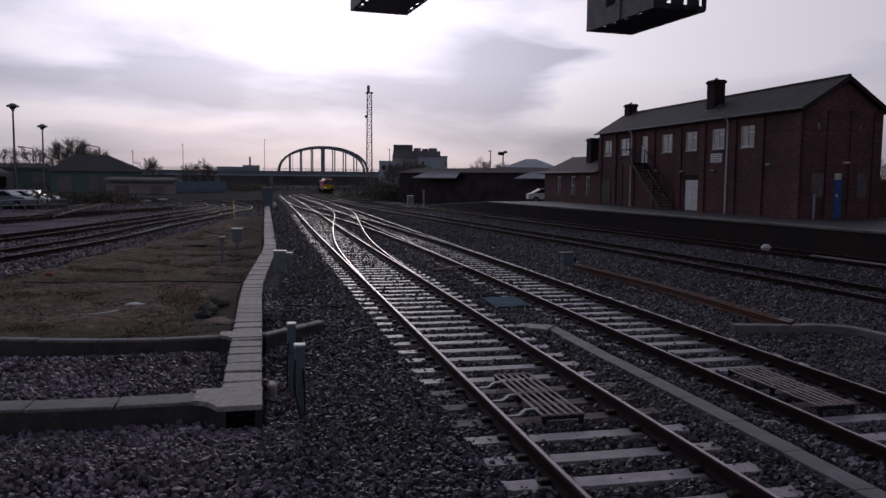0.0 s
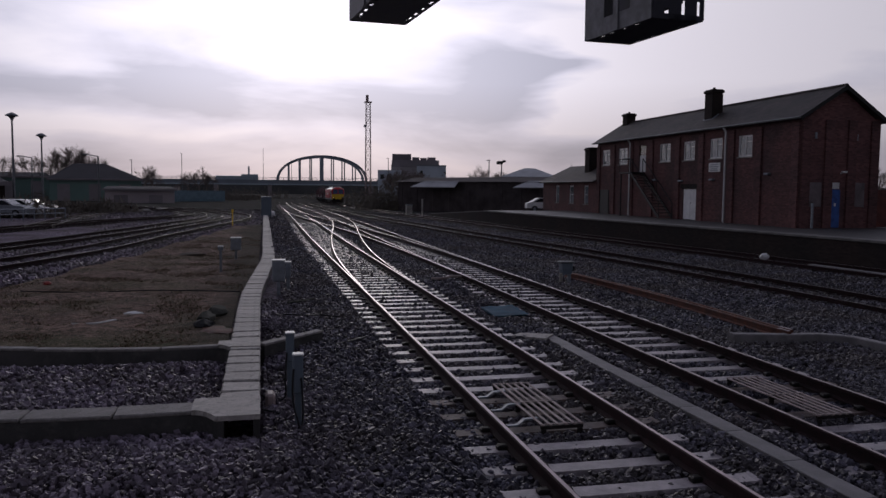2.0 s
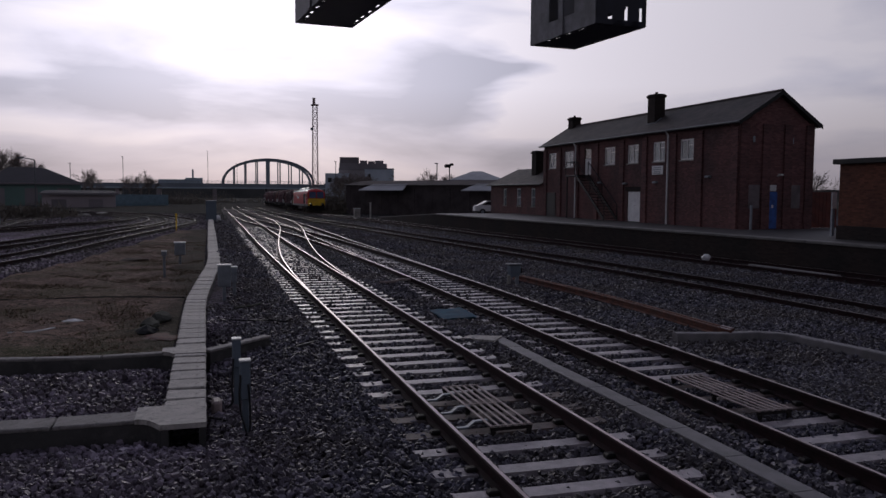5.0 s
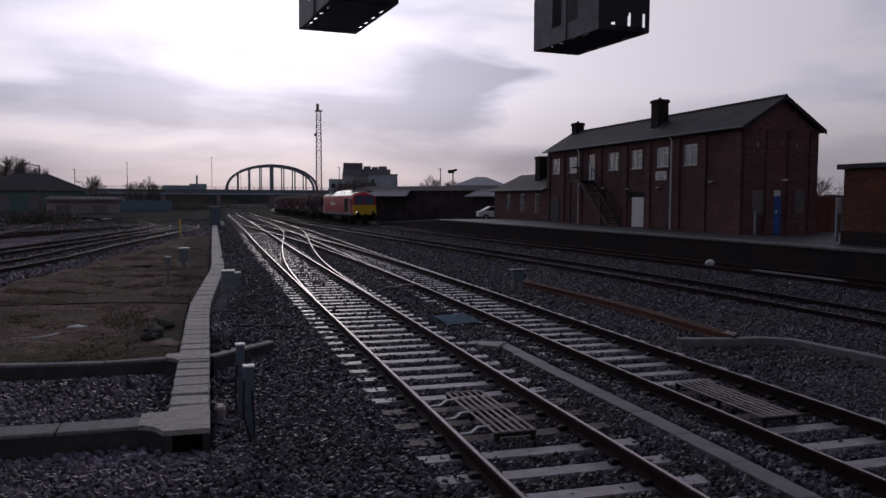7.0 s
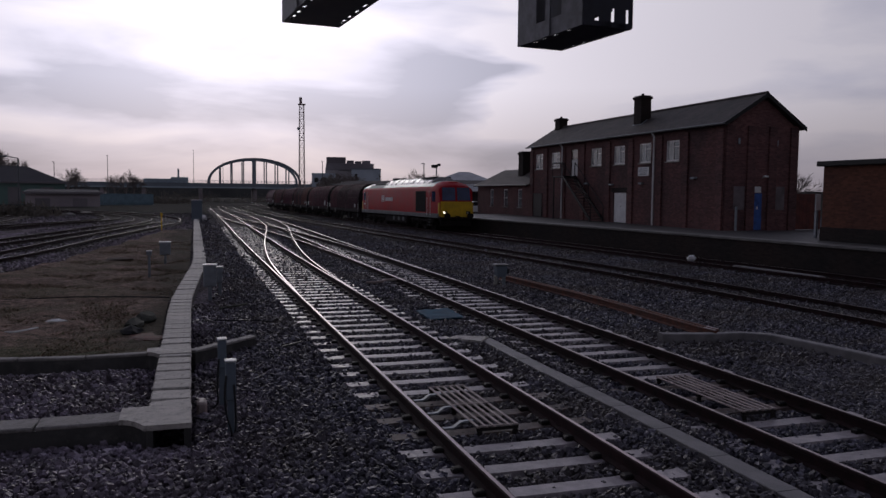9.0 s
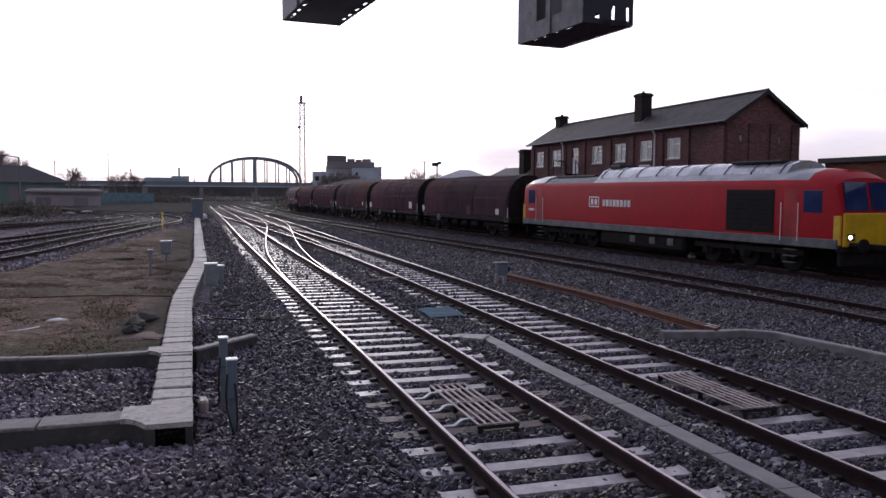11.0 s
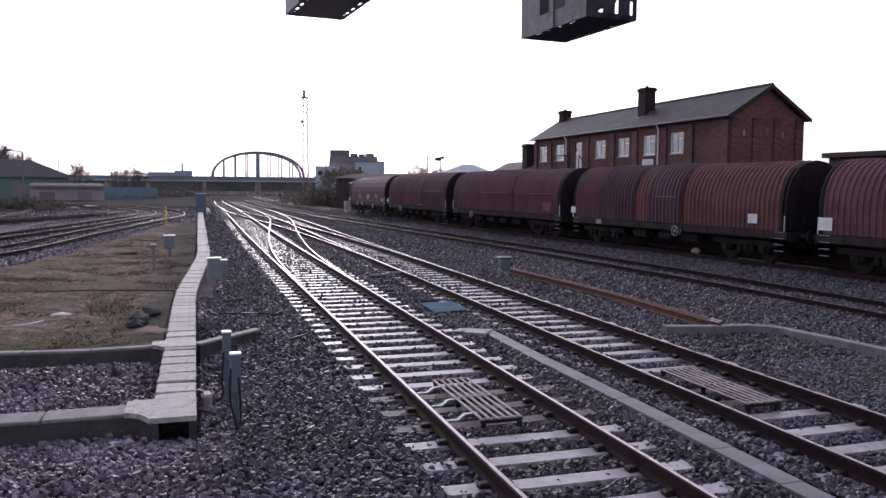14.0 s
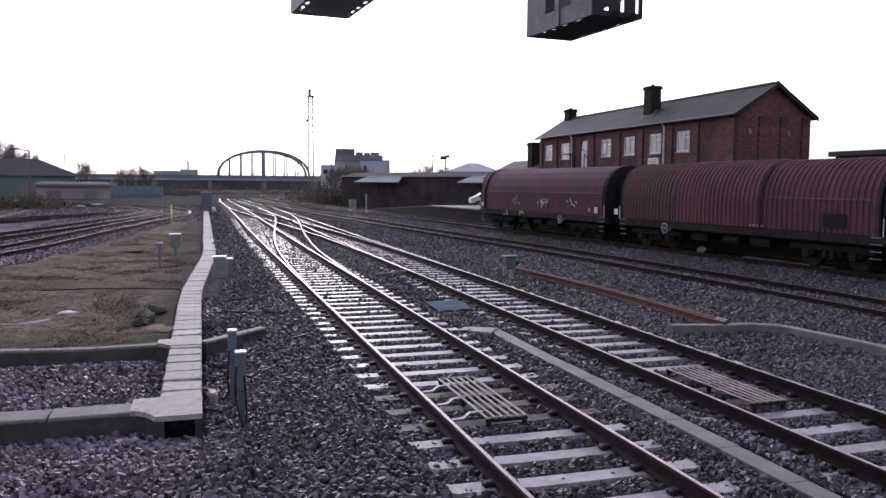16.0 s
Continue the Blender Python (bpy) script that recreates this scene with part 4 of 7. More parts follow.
def cable(pts, r=0.012, parent=None, name="cable", mat="rubber"):
    line = smooth_line(pts, 0.06)
    g = Geo()
    n = 6
    t = np.gradient(line, axis=0)
    rings = []
    for p, d in zip(line, t):
        d = Vector(d).normalized()
        a = d.cross(Vector((0.3, 0.2, 1))).normalized()
        b = d.cross(a)
        rings.append([Vector(p) + r * (math.cos(2 * math.pi * k / n) * a + math.sin(2 * math.pi * k / n) * b) for k in range(n)])
    g.loft(rings)
    return part(name, g, M[mat], parent, smooth=True)


p1 = location_post(0.41, 8.75, 0.86, 0.42, 0.11, "blue-grey metal trackside post with a cable box, on ballast", "steel_blue")
cable([(-0.05, -0.06, 0.72), (-0.065, -0.07, 0.5), (-0.05, -0.07, 0.3), (0.0, -0.10, 0.1), (0.0, -0.08, -0.02)], parent=p1)
cable([(0.03, -0.08, 0.62), (0.045, -0.085, 0.35), (0.035, -0.10, 0.1), (-0.01, -0.12, -0.02)], parent=p1)
p2 = location_post(0.36, 9.75, 0.92, 0.34, 0.10, "taller blue-grey metal trackside post beside a cable trough", "steel_blue")
cable([(-0.04, -0.07, 0.7), (-0.06, -0.07, 0.35), (-0.07, -0.05, 0.14), (-0.2, 0.0, 0.07), (-0.34, 0.05, 0.16)], parent=p2)
tagged(cable([(0.02, 9.3, 0.12), (0.2, 9.25, 0.08), (0.34, 9.1, 0.07), (0.4, 8.8, 0.08)]), "black cable from the trough to a post", "cable")
tagged(cable([(0.9, 13.2, 0.13), (1.15, 13.0, 0.12), (1.5, 13.3, 0.11), (1.8, 13.6, 0.11)], 0.02), "thick black cable on the ballast", "cable")
tagged(cable([(0.05, 15.5, 0.24), (0.4, 15.7, 0.22), (0.8, 15.6, 0.21), (1.2, 16.0, 0.14), (1.6, 16.1, 0.07)], 0.016), "black cable trailing over the ballast from the trough", "cable")
tagged(cable([(0.6, 17.3, 0.22), (0.9, 17.7, 0.19), (1.25, 18.6, 0.12)], 0.022, None, "stick", "moss"), "dark stick lying on the ballast", "stick")


def stone_block():
    g = Geo().box(0.06, 0.18, 9.55, 9.8, 0.03, 0.22, 0.03)
    tagged(part("stone_block", g, M["plank"]), "brown block leaning on the trough side", "block")


stone_block()


def cabinet(x, y, w, d, h, leg, label, mat="grey"):
    z = ground_z(x, y)
    ob = thing("relay_box", label, "cabinet", at=pose(x, y, z), group="trackside cabinets")
    part("case", Geo().box(-w / 2, w / 2, -d / 2, d / 2, leg, leg + h, 0.012), M[mat], ob)
    part("lid", Geo().box(-w / 2 - 0.02, w / 2 + 0.02, -d / 2 - 0.02, d / 2 + 0.02, leg + h + 0.001, leg + h + 0.035, 0.01), M["white"], ob, "pale sloping lid")
    part("door", Geo().box(-w / 2 + 0.02, w / 2 - 0.02, -d / 2 - 0.012, -d / 2 - 0.001, leg + 0.03, leg + h - 0.03, 0.004), M[mat], ob)
    part("post", Geo().box(-0.04, 0.04, -0.04, 0.04, -0.15, leg - 0.001, 0.008), M["grey"], ob)
    return ob


cabinet(0.46, 19.6, 0.30, 0.24, 0.50, 0.42, "grey trackside relay box on a post, with a pale lid")
cabinet(0.70, 19.9, 0.13, 0.2, 0.36, 0.48, "small dark relay box beside a larger one")
location_post(-1.12, 24.6, 0.92, 0.12, 0.15, "thin grey post standing on a small plate in the turf")
cabinet(-0.80, 29.2, 0.36, 0.28, 0.42, 0.46, "grey relay box on a post above the turf")
cabinet(0.72, 77.5, 0.95, 0.5, 1.8, 0.1, "tall blue-grey equipment cabinet at the end of the trough", "steel_blue")


def yellow_post():
    x, y = -1.72, 55.4
    z = ground_z(x, y)
    ob = thing("marker_post", "thin yellow marker post in the turf", "post", at=pose(x, y, z))
    part("post", Geo().tube((0, 0, -0.1), (0, 0, 1.2), 0.036), M["yellow"], ob)
    part("plate", Geo().box(-0.07, 0.07, -0.07, -0.052, 1.0, 1.19, 0.01), M["yellow"], ob)


yellow_post()


def ground_signal():
    x, y = 9.1, 22.5
    z = ground_z(x, y)
    ob = thing("ground_signal", "blue-grey dwarf signal with a wide dark hood on pale legs", "signal", at=pose(x, y, z))
    ring = lambda w, d, h: [(-w, -d, h), (w, -d, h), (w, d, h), (-w, d, h)]
    part("head", Geo().loft([ring(0.13, 0.11, 0.26), ring(0.17, 0.13, 0.42), ring(0.17, 0.13, 0.60)]), M["steel_blue"], ob)
    part("hood", Geo().box(-0.24, 0.22, -0.18, 0.17, 0.602, 0.66, 0.02), M["frame_grey"], ob, "wide dark hood")
    part("side_lamp", Geo().box(0.175, 0.26, -0.08, 0.08, 0.36, 0.52, 0.02), M["black"], ob)
    for u, m in ((-0.16, "stone"), (0.11, "grey")):
        part("leg", Geo().box(u - 0.045, u + 0.045, -0.05, 0.05, -0.1, 0.30 if u < 0 else 0.258, 0.01), M[m], ob)


ground_signal()


def litter(x, y, z, s, mat, label, seed):
    rng = np.random.default_rng(seed)
    bm = bmesh.new()
    bmesh.ops.create_icosphere(bm, subdivisions=2, radius=1)
    for v in bm.verts:
        v.co = Vector((v.co.x * s[0], v.co.y * s[1], v.co.z * s[2])) * (0.75 + 0.5 * rng.random())
    me = bpy.data.meshes.new("litter")
    bm.to_mesh(me)
    bm.free()
    me.materials.append(M[mat])
    ob = new("litter", me)
    ob.location = (x, y, z)
    tagged(ob, label, "litter")


litter(-2.42, 16.4, turf_z(-2.42, 16.4) + 0.03, (0.17, 0.10, 0.05), "white", "crumpled white plastic bag on the turf", 1)
litter(-5.2, 21.5, turf_z(-5.2, 21.5) + 0.04, (0.10, 0.09, 0.06), "red_plastic", "scrap of red plastic on the turf", 2)
litter(-0.75, 14.4, turf_z(-.75, 14.4) + 0.0, (0.3, 0.4, 0.03), "rust", "spill of rust-red earth at the turf's edge", 12)
litter(1.15, 78, ground_z(1.1, 78) + 0.2, (0.5, 0.5, 0.35), "white", "white sack lying by the equipment cabinet", 3)
litter(-2.46, 31.0, turf_z(-2.46, 31.0) + 0.03, (0.5, 0.4, 0.07), "weeds", "heap of dead brown weeds on the turf", 4)
litter(-0.84, 16.3, turf_z(-.84, 16.3) + 0.05, (0.2, 0.34, 0.12), "moss", "grey mossy stone at the edge of the turf", 5)
litter(-0.98, 15.5, turf_z(-.98, 15.5) + 0.05, (0.17, 0.42, 0.12), "moss", "longer mossy stone beside another in the turf", 25)
litter(-1.0, 14.9, turf_z(-1, 14.9) + 0.03, (0.18, 0.26, 0.10), "dark", "dark lump of sacking at the edge of the turf", 15)
litter(1.4, 34.6, 0.03, (0.22, 0.22, 0.06), "white", "pale disc of plastic beside the near line", 6)
litter(20.6, 29.1, ground_z(20.6, 29.1) + 0.16, (0.2, 0.16, 0.15), "white", "white plastic tub lying in the platform line", 9)
litter(-12.4, 94, ground_z(-12.4, 94) + 0.1, (0.7, 0.5, 0.16), "stone", "pale heap of rubble between the curved lines", 21)
litter(-11.5, 102, ground_z(-11.5, 102) + 0.1, (0.6, 0.7, 0.16), "stone", "pale sack between the curved lines", 22)


# Added pale strips that imitate light glinting off the platform line's rails.
def glint_strip(x, y, rz, length, label):
    ob = Geo().box(-0.11, 0.11, -length / 2, length / 2, 0.0, 0.05, 0.008)
    tagged(part("loose_board", ob, M["lid_grey"], at=pose(x, y, ground_z(x, y) + 0.03, 0, 0, rz)), label, "board", "loose boards")


glint_strip(21.0, 24.4, 2.5, 4.4, "long pale strip in the platform line, standing in for a rail's glint")
glint_strip(20.75, 21.2, 5.0, 2.2, "short pale strip in the platform line, standing in for a rail's glint")
tagged(cable([(-3.3, 15.3, turf_z(-3, 15) + 0.03), (-2.9, 15.25, turf_z(-3, 15) + 0.04), (-2.6, 15.6, turf_z(-3, 15) + 0.04)], 0.018, None, "hose", "white"), "pale length of hose on the turf", "hose")
tagged(cable([(-5.4, 20.0, turf_z(-5.4, 20.0) + 0.035), (-4.0, 19.8, turf_z(-4, 19.8) + 0.03), (-2.6, 20.1, turf_z(-2.6, 20) + 0.035), (-1.4, 19.9, turf_z(-1.4, 20) + 0.03), (-0.45, 19.4, turf_z(-0.45, 19.5) + 0.05)], 0.014), "black cable lying across the turf", "cable")


def bent_bar(x, y):
    """Pale bent strap from a sleeper's fastening towards the panel."""
    pts = [(x - 0.28, y, 0.03), (x - 0.12, y, 0.035), (x - 0.02, y + 0.05, 0.08), (x + 0.14, y + 0.06, 0.085)]
    g = Geo()
    g.loft([[(p[0], p[1] - 0.03, p[2]), (p[0], p[1] + 0.03, p[2]), (p[0], p[1] + 0.03, p[2] + 0.018), (p[0], p[1] - 0.03, p[2] + 0.018)] for p in pts])
    tagged(part("bent_strap", g, M["grey"]), "bent grey metal strap on a sleeper beside the panel", "strap", "straps by the panels")


for bx, by in ((2.95, 8.35), (2.95, 8.97), (2.95, 9.59)):
    bent_bar(bx, by)


def point_rod(x, y):
    """Hooked operating rod beside the second line, with its small crank plate."""
    z = ground_z(x, y)
    ob = thing("point_rod", "tan hooked point rod with a small crank plate on ballast", "point rod", at=pose(x, y, z))
    cable([(0.75, 0.1, 0.08), (0.3, 0.0, 0.09), (0.05, -0.15, 0.10), (-0.05, -0.5, 0.11), (-0.2, -0.6, 0.10), (-0.5, -0.35, 0.06)], 0.04, ob, "rod", "plank")
    part("crank_plate", Geo().box(-0.5, -0.2, -0.5, -0.2, -0.04, 0.05, 0.015), M["clip"], ob, "dark iron crank plate")


point_rod(5.45, 23.0)


# ---- platform ----
PLAT_Z = 0.90
PLAT_EDGE = [(24.2, -40), (23.8, 8), (23.1, 20), (22.5, 30), (21.7, 39), (20.2, 52), (19.45, 60), (19.1, 66), (18.9, 88)]


def platform():
    line = smooth_line([(*p, 0) for p in PLAT_EDGE], 2.0)
    ob = thing("platform", "old platform with a stone edge and dark stained face", "platform", kind="structure")
    z = lambda y: PLAT_Z if y < 66 else PLAT_Z - (y - 66) / 22 * 0.95
    g = Geo()
    g.loft([[(p[0] + 0.12, p[1], ground_z(p[0], p[1]) - 0.4), (36.0, p[1], ground_z(p[0], p[1]) - 0.4), (36.0, p[1], z(p[1]) - 0.02), (p[0] + 0.12, p[1], z(p[1]) - 0.02)] for p in line])
    part("surface", g, M["asphalt"], ob, "worn dark asphalt surface")
    g = Geo()
    g.loft([[(p[0] + 0.02, p[1], ground_z(p[0], p[1]) - 0.4), (p[0] + 0.117, p[1], ground_z(p[0], p[1]) - 0.4), (p[0] + 0.117, p[1], z(p[1]) - 0.115), (p[0] + 0.02, p[1], z(p[1]) - 0.115)] for p in line])
    part("face_wall", g, M["sooty_brick"], ob, "dark sooty brick face")
    total = float(np.linalg.norm(np.diff(line, axis=0), axis=1).sum())
    cop = Geo().box(-0.05, 0.6, -0.895, 0.895, -0.11, 0.0, 0.015).mesh("coping_stone", [M["coping"]])
    s = 45.0
    while s < total - 23:
        p, h = along(line, s)
        part("coping_stone", cop, None, ob, at=Matrix.Translation((p[0], p[1], z(p[1]) + 0.004)) @ pose(0, 0, 0, 0, 0, h))
        s += 1.8


platform()


# ---- station building ----
BX, BX2, BY0, BY1, EAVE, RIDGE = 26.5, 31.1, 34.8, 59.3, 6.45, 8.08
RX = (BX + BX2) / 2


def wall_pieces(y0, y1, z0, z1, x0, x1, holes):
    """A wall along y, one shell, with openings (ya, yb, za, zb) that go right through."""
    ys = sorted({y0, y1, *[h[0] for h in holes], *[h[1] for h in holes]})
    zs = sorted({z0, z1, *[h[2] for h in holes], *[h[3] for h in holes]})
    ny, nz = len(ys), len(zs)
    vid = lambda s, i, k: s * ny * nz + i * nz + k
    verts = [(x, y, z) for x in (x0, x1) for y in ys for z in zs]

    def solid(i, k):
        if not (0 <= i < ny - 1 and 0 <= k < nz - 1):
            return False
        y, z = (ys[i] + ys[i + 1]) / 2, (zs[k] + zs[k + 1]) / 2
        return not any(a < y < b and c < z < d for a, b, c, d in holes)

    faces = []
    for i in range(-1, ny):
        for k in range(-1, nz):
            s = solid(i, k)
            if s:
                for q in (0, 1):
                    faces.append((vid(q, i, k), vid(q, i + 1, k), vid(q, i + 1, k + 1), vid(q, i, k + 1)))
            if i + 1 < ny and 0 <= k < nz - 1 and s != solid(i + 1, k):
                faces.append((vid(0, i + 1, k), vid(1, i + 1, k), vid(1, i + 1, k + 1), vid(0, i + 1, k + 1)))
            if k + 1 < nz and 0 <= i < ny - 1 and s != solid(i, k + 1):
                faces.append((vid(0, i, k + 1), vid(1, i, k + 1), vid(1, i + 1, k + 1), vid(0, i + 1, k + 1)))
    g = Geo()
    g.add(verts, faces)
    return g


def sash_window(parent, x, ya, yb, za, zb):
    """White casement in a wall that faces -x: frame, mullion, top lights and panes."""
    w = part("window", Geo().box(x - 0.06, x + 0.12, ya - 0.06, yb + 0.06, za - 0.07, za - 0.002, 0.01), M["stone"], parent, "white casement window with a sill")
    g = Geo()
    t = 0.09
    g.box(x + 0.04, x + 0.12, ya, ya + t, za, zb)
    g.box(x + 0.04, x + 0.12, yb - t, yb, za, zb)
    g.box(x + 0.04, x + 0.12, ya + t, yb - t, za, za + t)
    g.box(x + 0.04, x + 0.12, ya + t, yb - t, zb - t, zb)
    ym, zt = (ya + yb) / 2, za + (zb - za) * 0.70
    g.box(x + 0.045, x + 0.115, ym - 0.035, ym + 0.035, za + t, zb - t)
    g.box(x + 0.05, x + 0.11, ya + t, ym - 0.036, zt - 0.025, zt + 0.025)
    part("window_frame", g, M["white"], w)
    for a, b in ((ya + t, ym - 0.036), (ym + 0.036, yb - t)):
        part("pane", Geo().box(x + 0.07, x + 0.08, a, b, za + t, zb - t), M["window_glass"], w)
    # added board that gives the panes the brightness of reflected sky
    part("curtain", Geo().box(x + 0.13, x + 0.15, ya + 0.02, yb - 0.02, za + 0.05, zb - 0.05), M["curtain"], w, "pale board behind the glass, standing in for reflected sky")


UPPER = [(38.85, 40.15), (41.75, 43.05), (44.75, 46.1), (47.75, 49.2), (54.0, 55.45), (57.0, 58.35)]


def station_building():
    ob = thing("station_building", "two-storey red brick railway building with a slate roof", "building")
    z0 = PLAT_Z - 0.1
    holes = [(a, b, 4.65, 5.84) for a, b in UPPER] + [(51.15, 52.2, 4.0, 5.9), (44.45, 46.05, z0, 2.85)]
    part("wall", wall_pieces(BY0, BY1, z0, EAVE, BX, BX + 0.3, holes), M["brick"], ob)
    part("back_wall", Geo().box(BX2 - 0.3, BX2, BY0, BY1, z0, EAVE), M["brick"], ob)
    # gable walls with their points
    for ya, yb in ((BY0, BY0 + 0.3), (BY1 - 0.3, BY1)):
        ring = lambda y: [(BX + 0.302, y, z0), (BX2 - 0.302, y, z0), (BX2 - 0.302, y, EAVE), (RX, y, RIDGE - 0.18), (BX + 0.302, y, EAVE)]
        part("gable_wall", Geo().loft([ring(ya), ring(yb)]), M["brick"], ob)
    # roof: two slopes with thickness, verge boards, gutter
    for sgn, x, drop in ((-1, BX - 0.28, 0.0), (1, BX2 + 0.28, 0.12)):
        ring = lambda y: [(x, y, EAVE + 0.03 - drop), (RX, y, RIDGE), (RX, y, RIDGE - 0.14), (x, y, EAVE - 0.10 - drop)]
        part("roof_slope", Geo().loft([ring(BY0 - 0.28), ring(BY1 + 0.28)]), M["slate"], ob, "dark slate slope")
        vb = lambda y: [(x - sgn * 0.01, y, EAVE + 0.04 - drop), (RX, y, RIDGE + 0.02), (RX, y, RIDGE - 0.22), (x - sgn * 0.01, y, EAVE - 0.18 - drop)]
        part("bargeboard", Geo().loft([vb(BY0 - 0.33), vb(BY0 - 0.285)]), M["black"], ob, "dark timber bargeboard")
    part("ridge_tiles", Geo().tube((RX, BY0 - 0.28, RIDGE), (RX, BY1 + 0.28, RIDGE), 0.09, n=8), M["slate"], ob)
    part("gutter", Geo().tube((BX - 0.34, BY0 - 0.28, EAVE - 0.04), (BX - 0.34, BY1 + 0.28, EAVE - 0.04), 0.06, n=8), M["frame_grey"], ob)
    # shallow brick piers
    pier = Geo().box(BX - 0.10, BX - 0.002, -0.28, 0.28, z0, EAVE - 0.26, 0.01).mesh("pier", [M["brick"]])
    for y in (35.15, 38.2, 40.75, 43.95, 46.75, 50.3, 53.3, 56.3, 58.95):
        part("pier", pier, None, ob, at=pose(0, y, 0))
    gp = Geo().box(-0.25, 0.25, BY0 - 0.10, BY0 - 0.002, z0, EAVE - 0.1, 0.01).mesh("pier", [M["brick"]])
    for x in (26.78, 28.1, 29.45, 30.82):
        part("pier", gp, None, ob, at=pose(x, 0, 0))
    for a, b in UPPER:
        sash_window(ob, BX, a, b, 4.65, 5.84)
    # door at the head of the stair, and the wide white doors below
    d = part("upper_door", Geo().box(BX + 0.06, BX + 0.11, 51.18, 52.17, 4.02, 5.2), M["white"], ob, "white glazed door at the head of the stair")
    part("fanlight", Geo().box(BX + 0.06, BX + 0.10, 51.18, 52.17, 5.21, 5.88), M["window_glass"], d)
    d = part("door", Geo().box(BX + 0.06, BX + 0.11, 44.47, 45.24, PLAT_Z + 0.01, 2.83, 0.006), M["white"], ob, "pair of plain white doors")
    part("leaf", Geo().box(BX + 0.06, BX + 0.11, 45.255, 46.03, PLAT_Z + 0.01, 2.83, 0.006), M["white"], d)
    part("handle", Geo().tube((BX + 0.02, 45.15, 1.95), (BX + 0.058, 45.15, 1.95), 0.025), M["black"], d)
    part("lintel", Geo().box(BX - 0.03, BX + 0.05, 44.2, 46.3, 2.86, 3.15, 0.01), M["sooty_brick"], ob)
    # notice board, lamps, downpipes
    s = part("notice_board", Geo().box(BX - 0.06, BX - 0.005, 41.85, 43.05, 3.86, 4.4, 0.01), M["white"], ob, "white notice board")
    for k, (w, zz) in enumerate(((0.8, 4.28), (0.9, 4.16), (0.7, 4.04), (0.8, 3.95))):
        part("notice_line", Geo().box(BX - 0.066, BX - 0.062, 42.45 - w / 2, 42.45 + w / 2, zz - 0.025, zz + 0.025), M["grey"], s)
    for y, x in ((41.18, BX - 0.17), (53.32, BX - 0.17)):
        p = part("downpipe", Geo().tube((x, y, PLAT_Z), (x, y, EAVE - 0.3), 0.055, n=8).tube((x, y, EAVE - 0.31), (BX - 0.34, y, EAVE - 0.08), 0.055, n=8), M["white"], ob, "pale grey downpipe")
    for y, z in ((37.3, 3.65), (42.6, 3.4), (46.2, 3.35), (49.6, 3.45)):
        part("wall_lamp", Geo().box(BX - 0.22, BX - 0.003, y - 0.2, y + 0.2, z - 0.06, z + 0.06, 0.03), M["grey"], ob)
    # gable: boarded windows, blue door, small vents and a lamp
    yb = BY0 - 0.004
    for a, b in ((27.02, 27.75), (29.55, 30.3)):
        part("boarded_window", Geo().box(a, b, yb - 0.05, yb, 1.97, 3.2, 0.01), M["board"], ob, "boarded-up window")
    d = part("blue_door", Geo().box(28.25, 28.85, yb - 0.06, yb, PLAT_Z + 0.01, 2.85, 0.01), M["blue"], ob, "bright blue door")
    part("sign", Geo().box(28.33, 28.77, yb - 0.07, yb - 0.062, 2.88, 3.2, 0.004), M["white"], d, "pale sign over the door")
    part("notice", Geo().box(28.5, 28.6, yb - 0.072, yb - 0.063, 2.0, 2.15), M["white"], d)
    for x, z, c in ((27.32, 5.55, "grey"), (29.72, 5.5, "grey")):
        part("vent_plate", Geo().box(x - 0.06, x + 0.06, yb - 0.06, yb, z - 0.16, z + 0.16, 0.01), M[c], ob)
    part("floodlight", Geo().box(28.75, 29.0, yb - 0.35, yb - 0.15, 3.68, 3.78, 0.02).tube((28.87, yb - 0.15, 3.7), (28.87, yb, 3.66), 0.03), M["white"], ob)
    part("letter_plate", Geo().box(29.33, 29.42, yb - 0.05, yb, 1.85, 2.05, 0.01), M["white"], ob)
    # chimneys
    for x, y, w, za, zb in ((27.7, 44.75, 0.88, 6.9, 9.0), (RX, 58.6, 0.85, 7.4, 8.8)):
        c = part("chimney", Geo().box(x - w * 0.42, x + w * 0.42, y - w / 2, y + w / 2, za, zb, 0.02).box(x - w * 0.5, x + w * 0.5, y - w * 0.58, y + w * 0.58, zb - 0.22, zb - 0.06, 0.03), M["sooty_brick"], ob, "square brick chimney with a stepped cap")
        part("flue", Geo().tube((x, y, zb - 0.05), (x, y, zb + 0.14), 0.1, 0.085, n=8), M["black"], c)
        part("flashing", Geo().box(x - w * 0.55, x + w * 0.5, y - w * 0.62, y + w * 0.62, za + 0.16, za + 0.2, 0.01, at=Matrix.Translation((x - 0.3, y, za)) @ pose(0, 0, 0, 0, -38, 0) @ Matrix.Translation((-x + 0.2, -y, -za + 0.06))), M["grey"], c)


station_building()


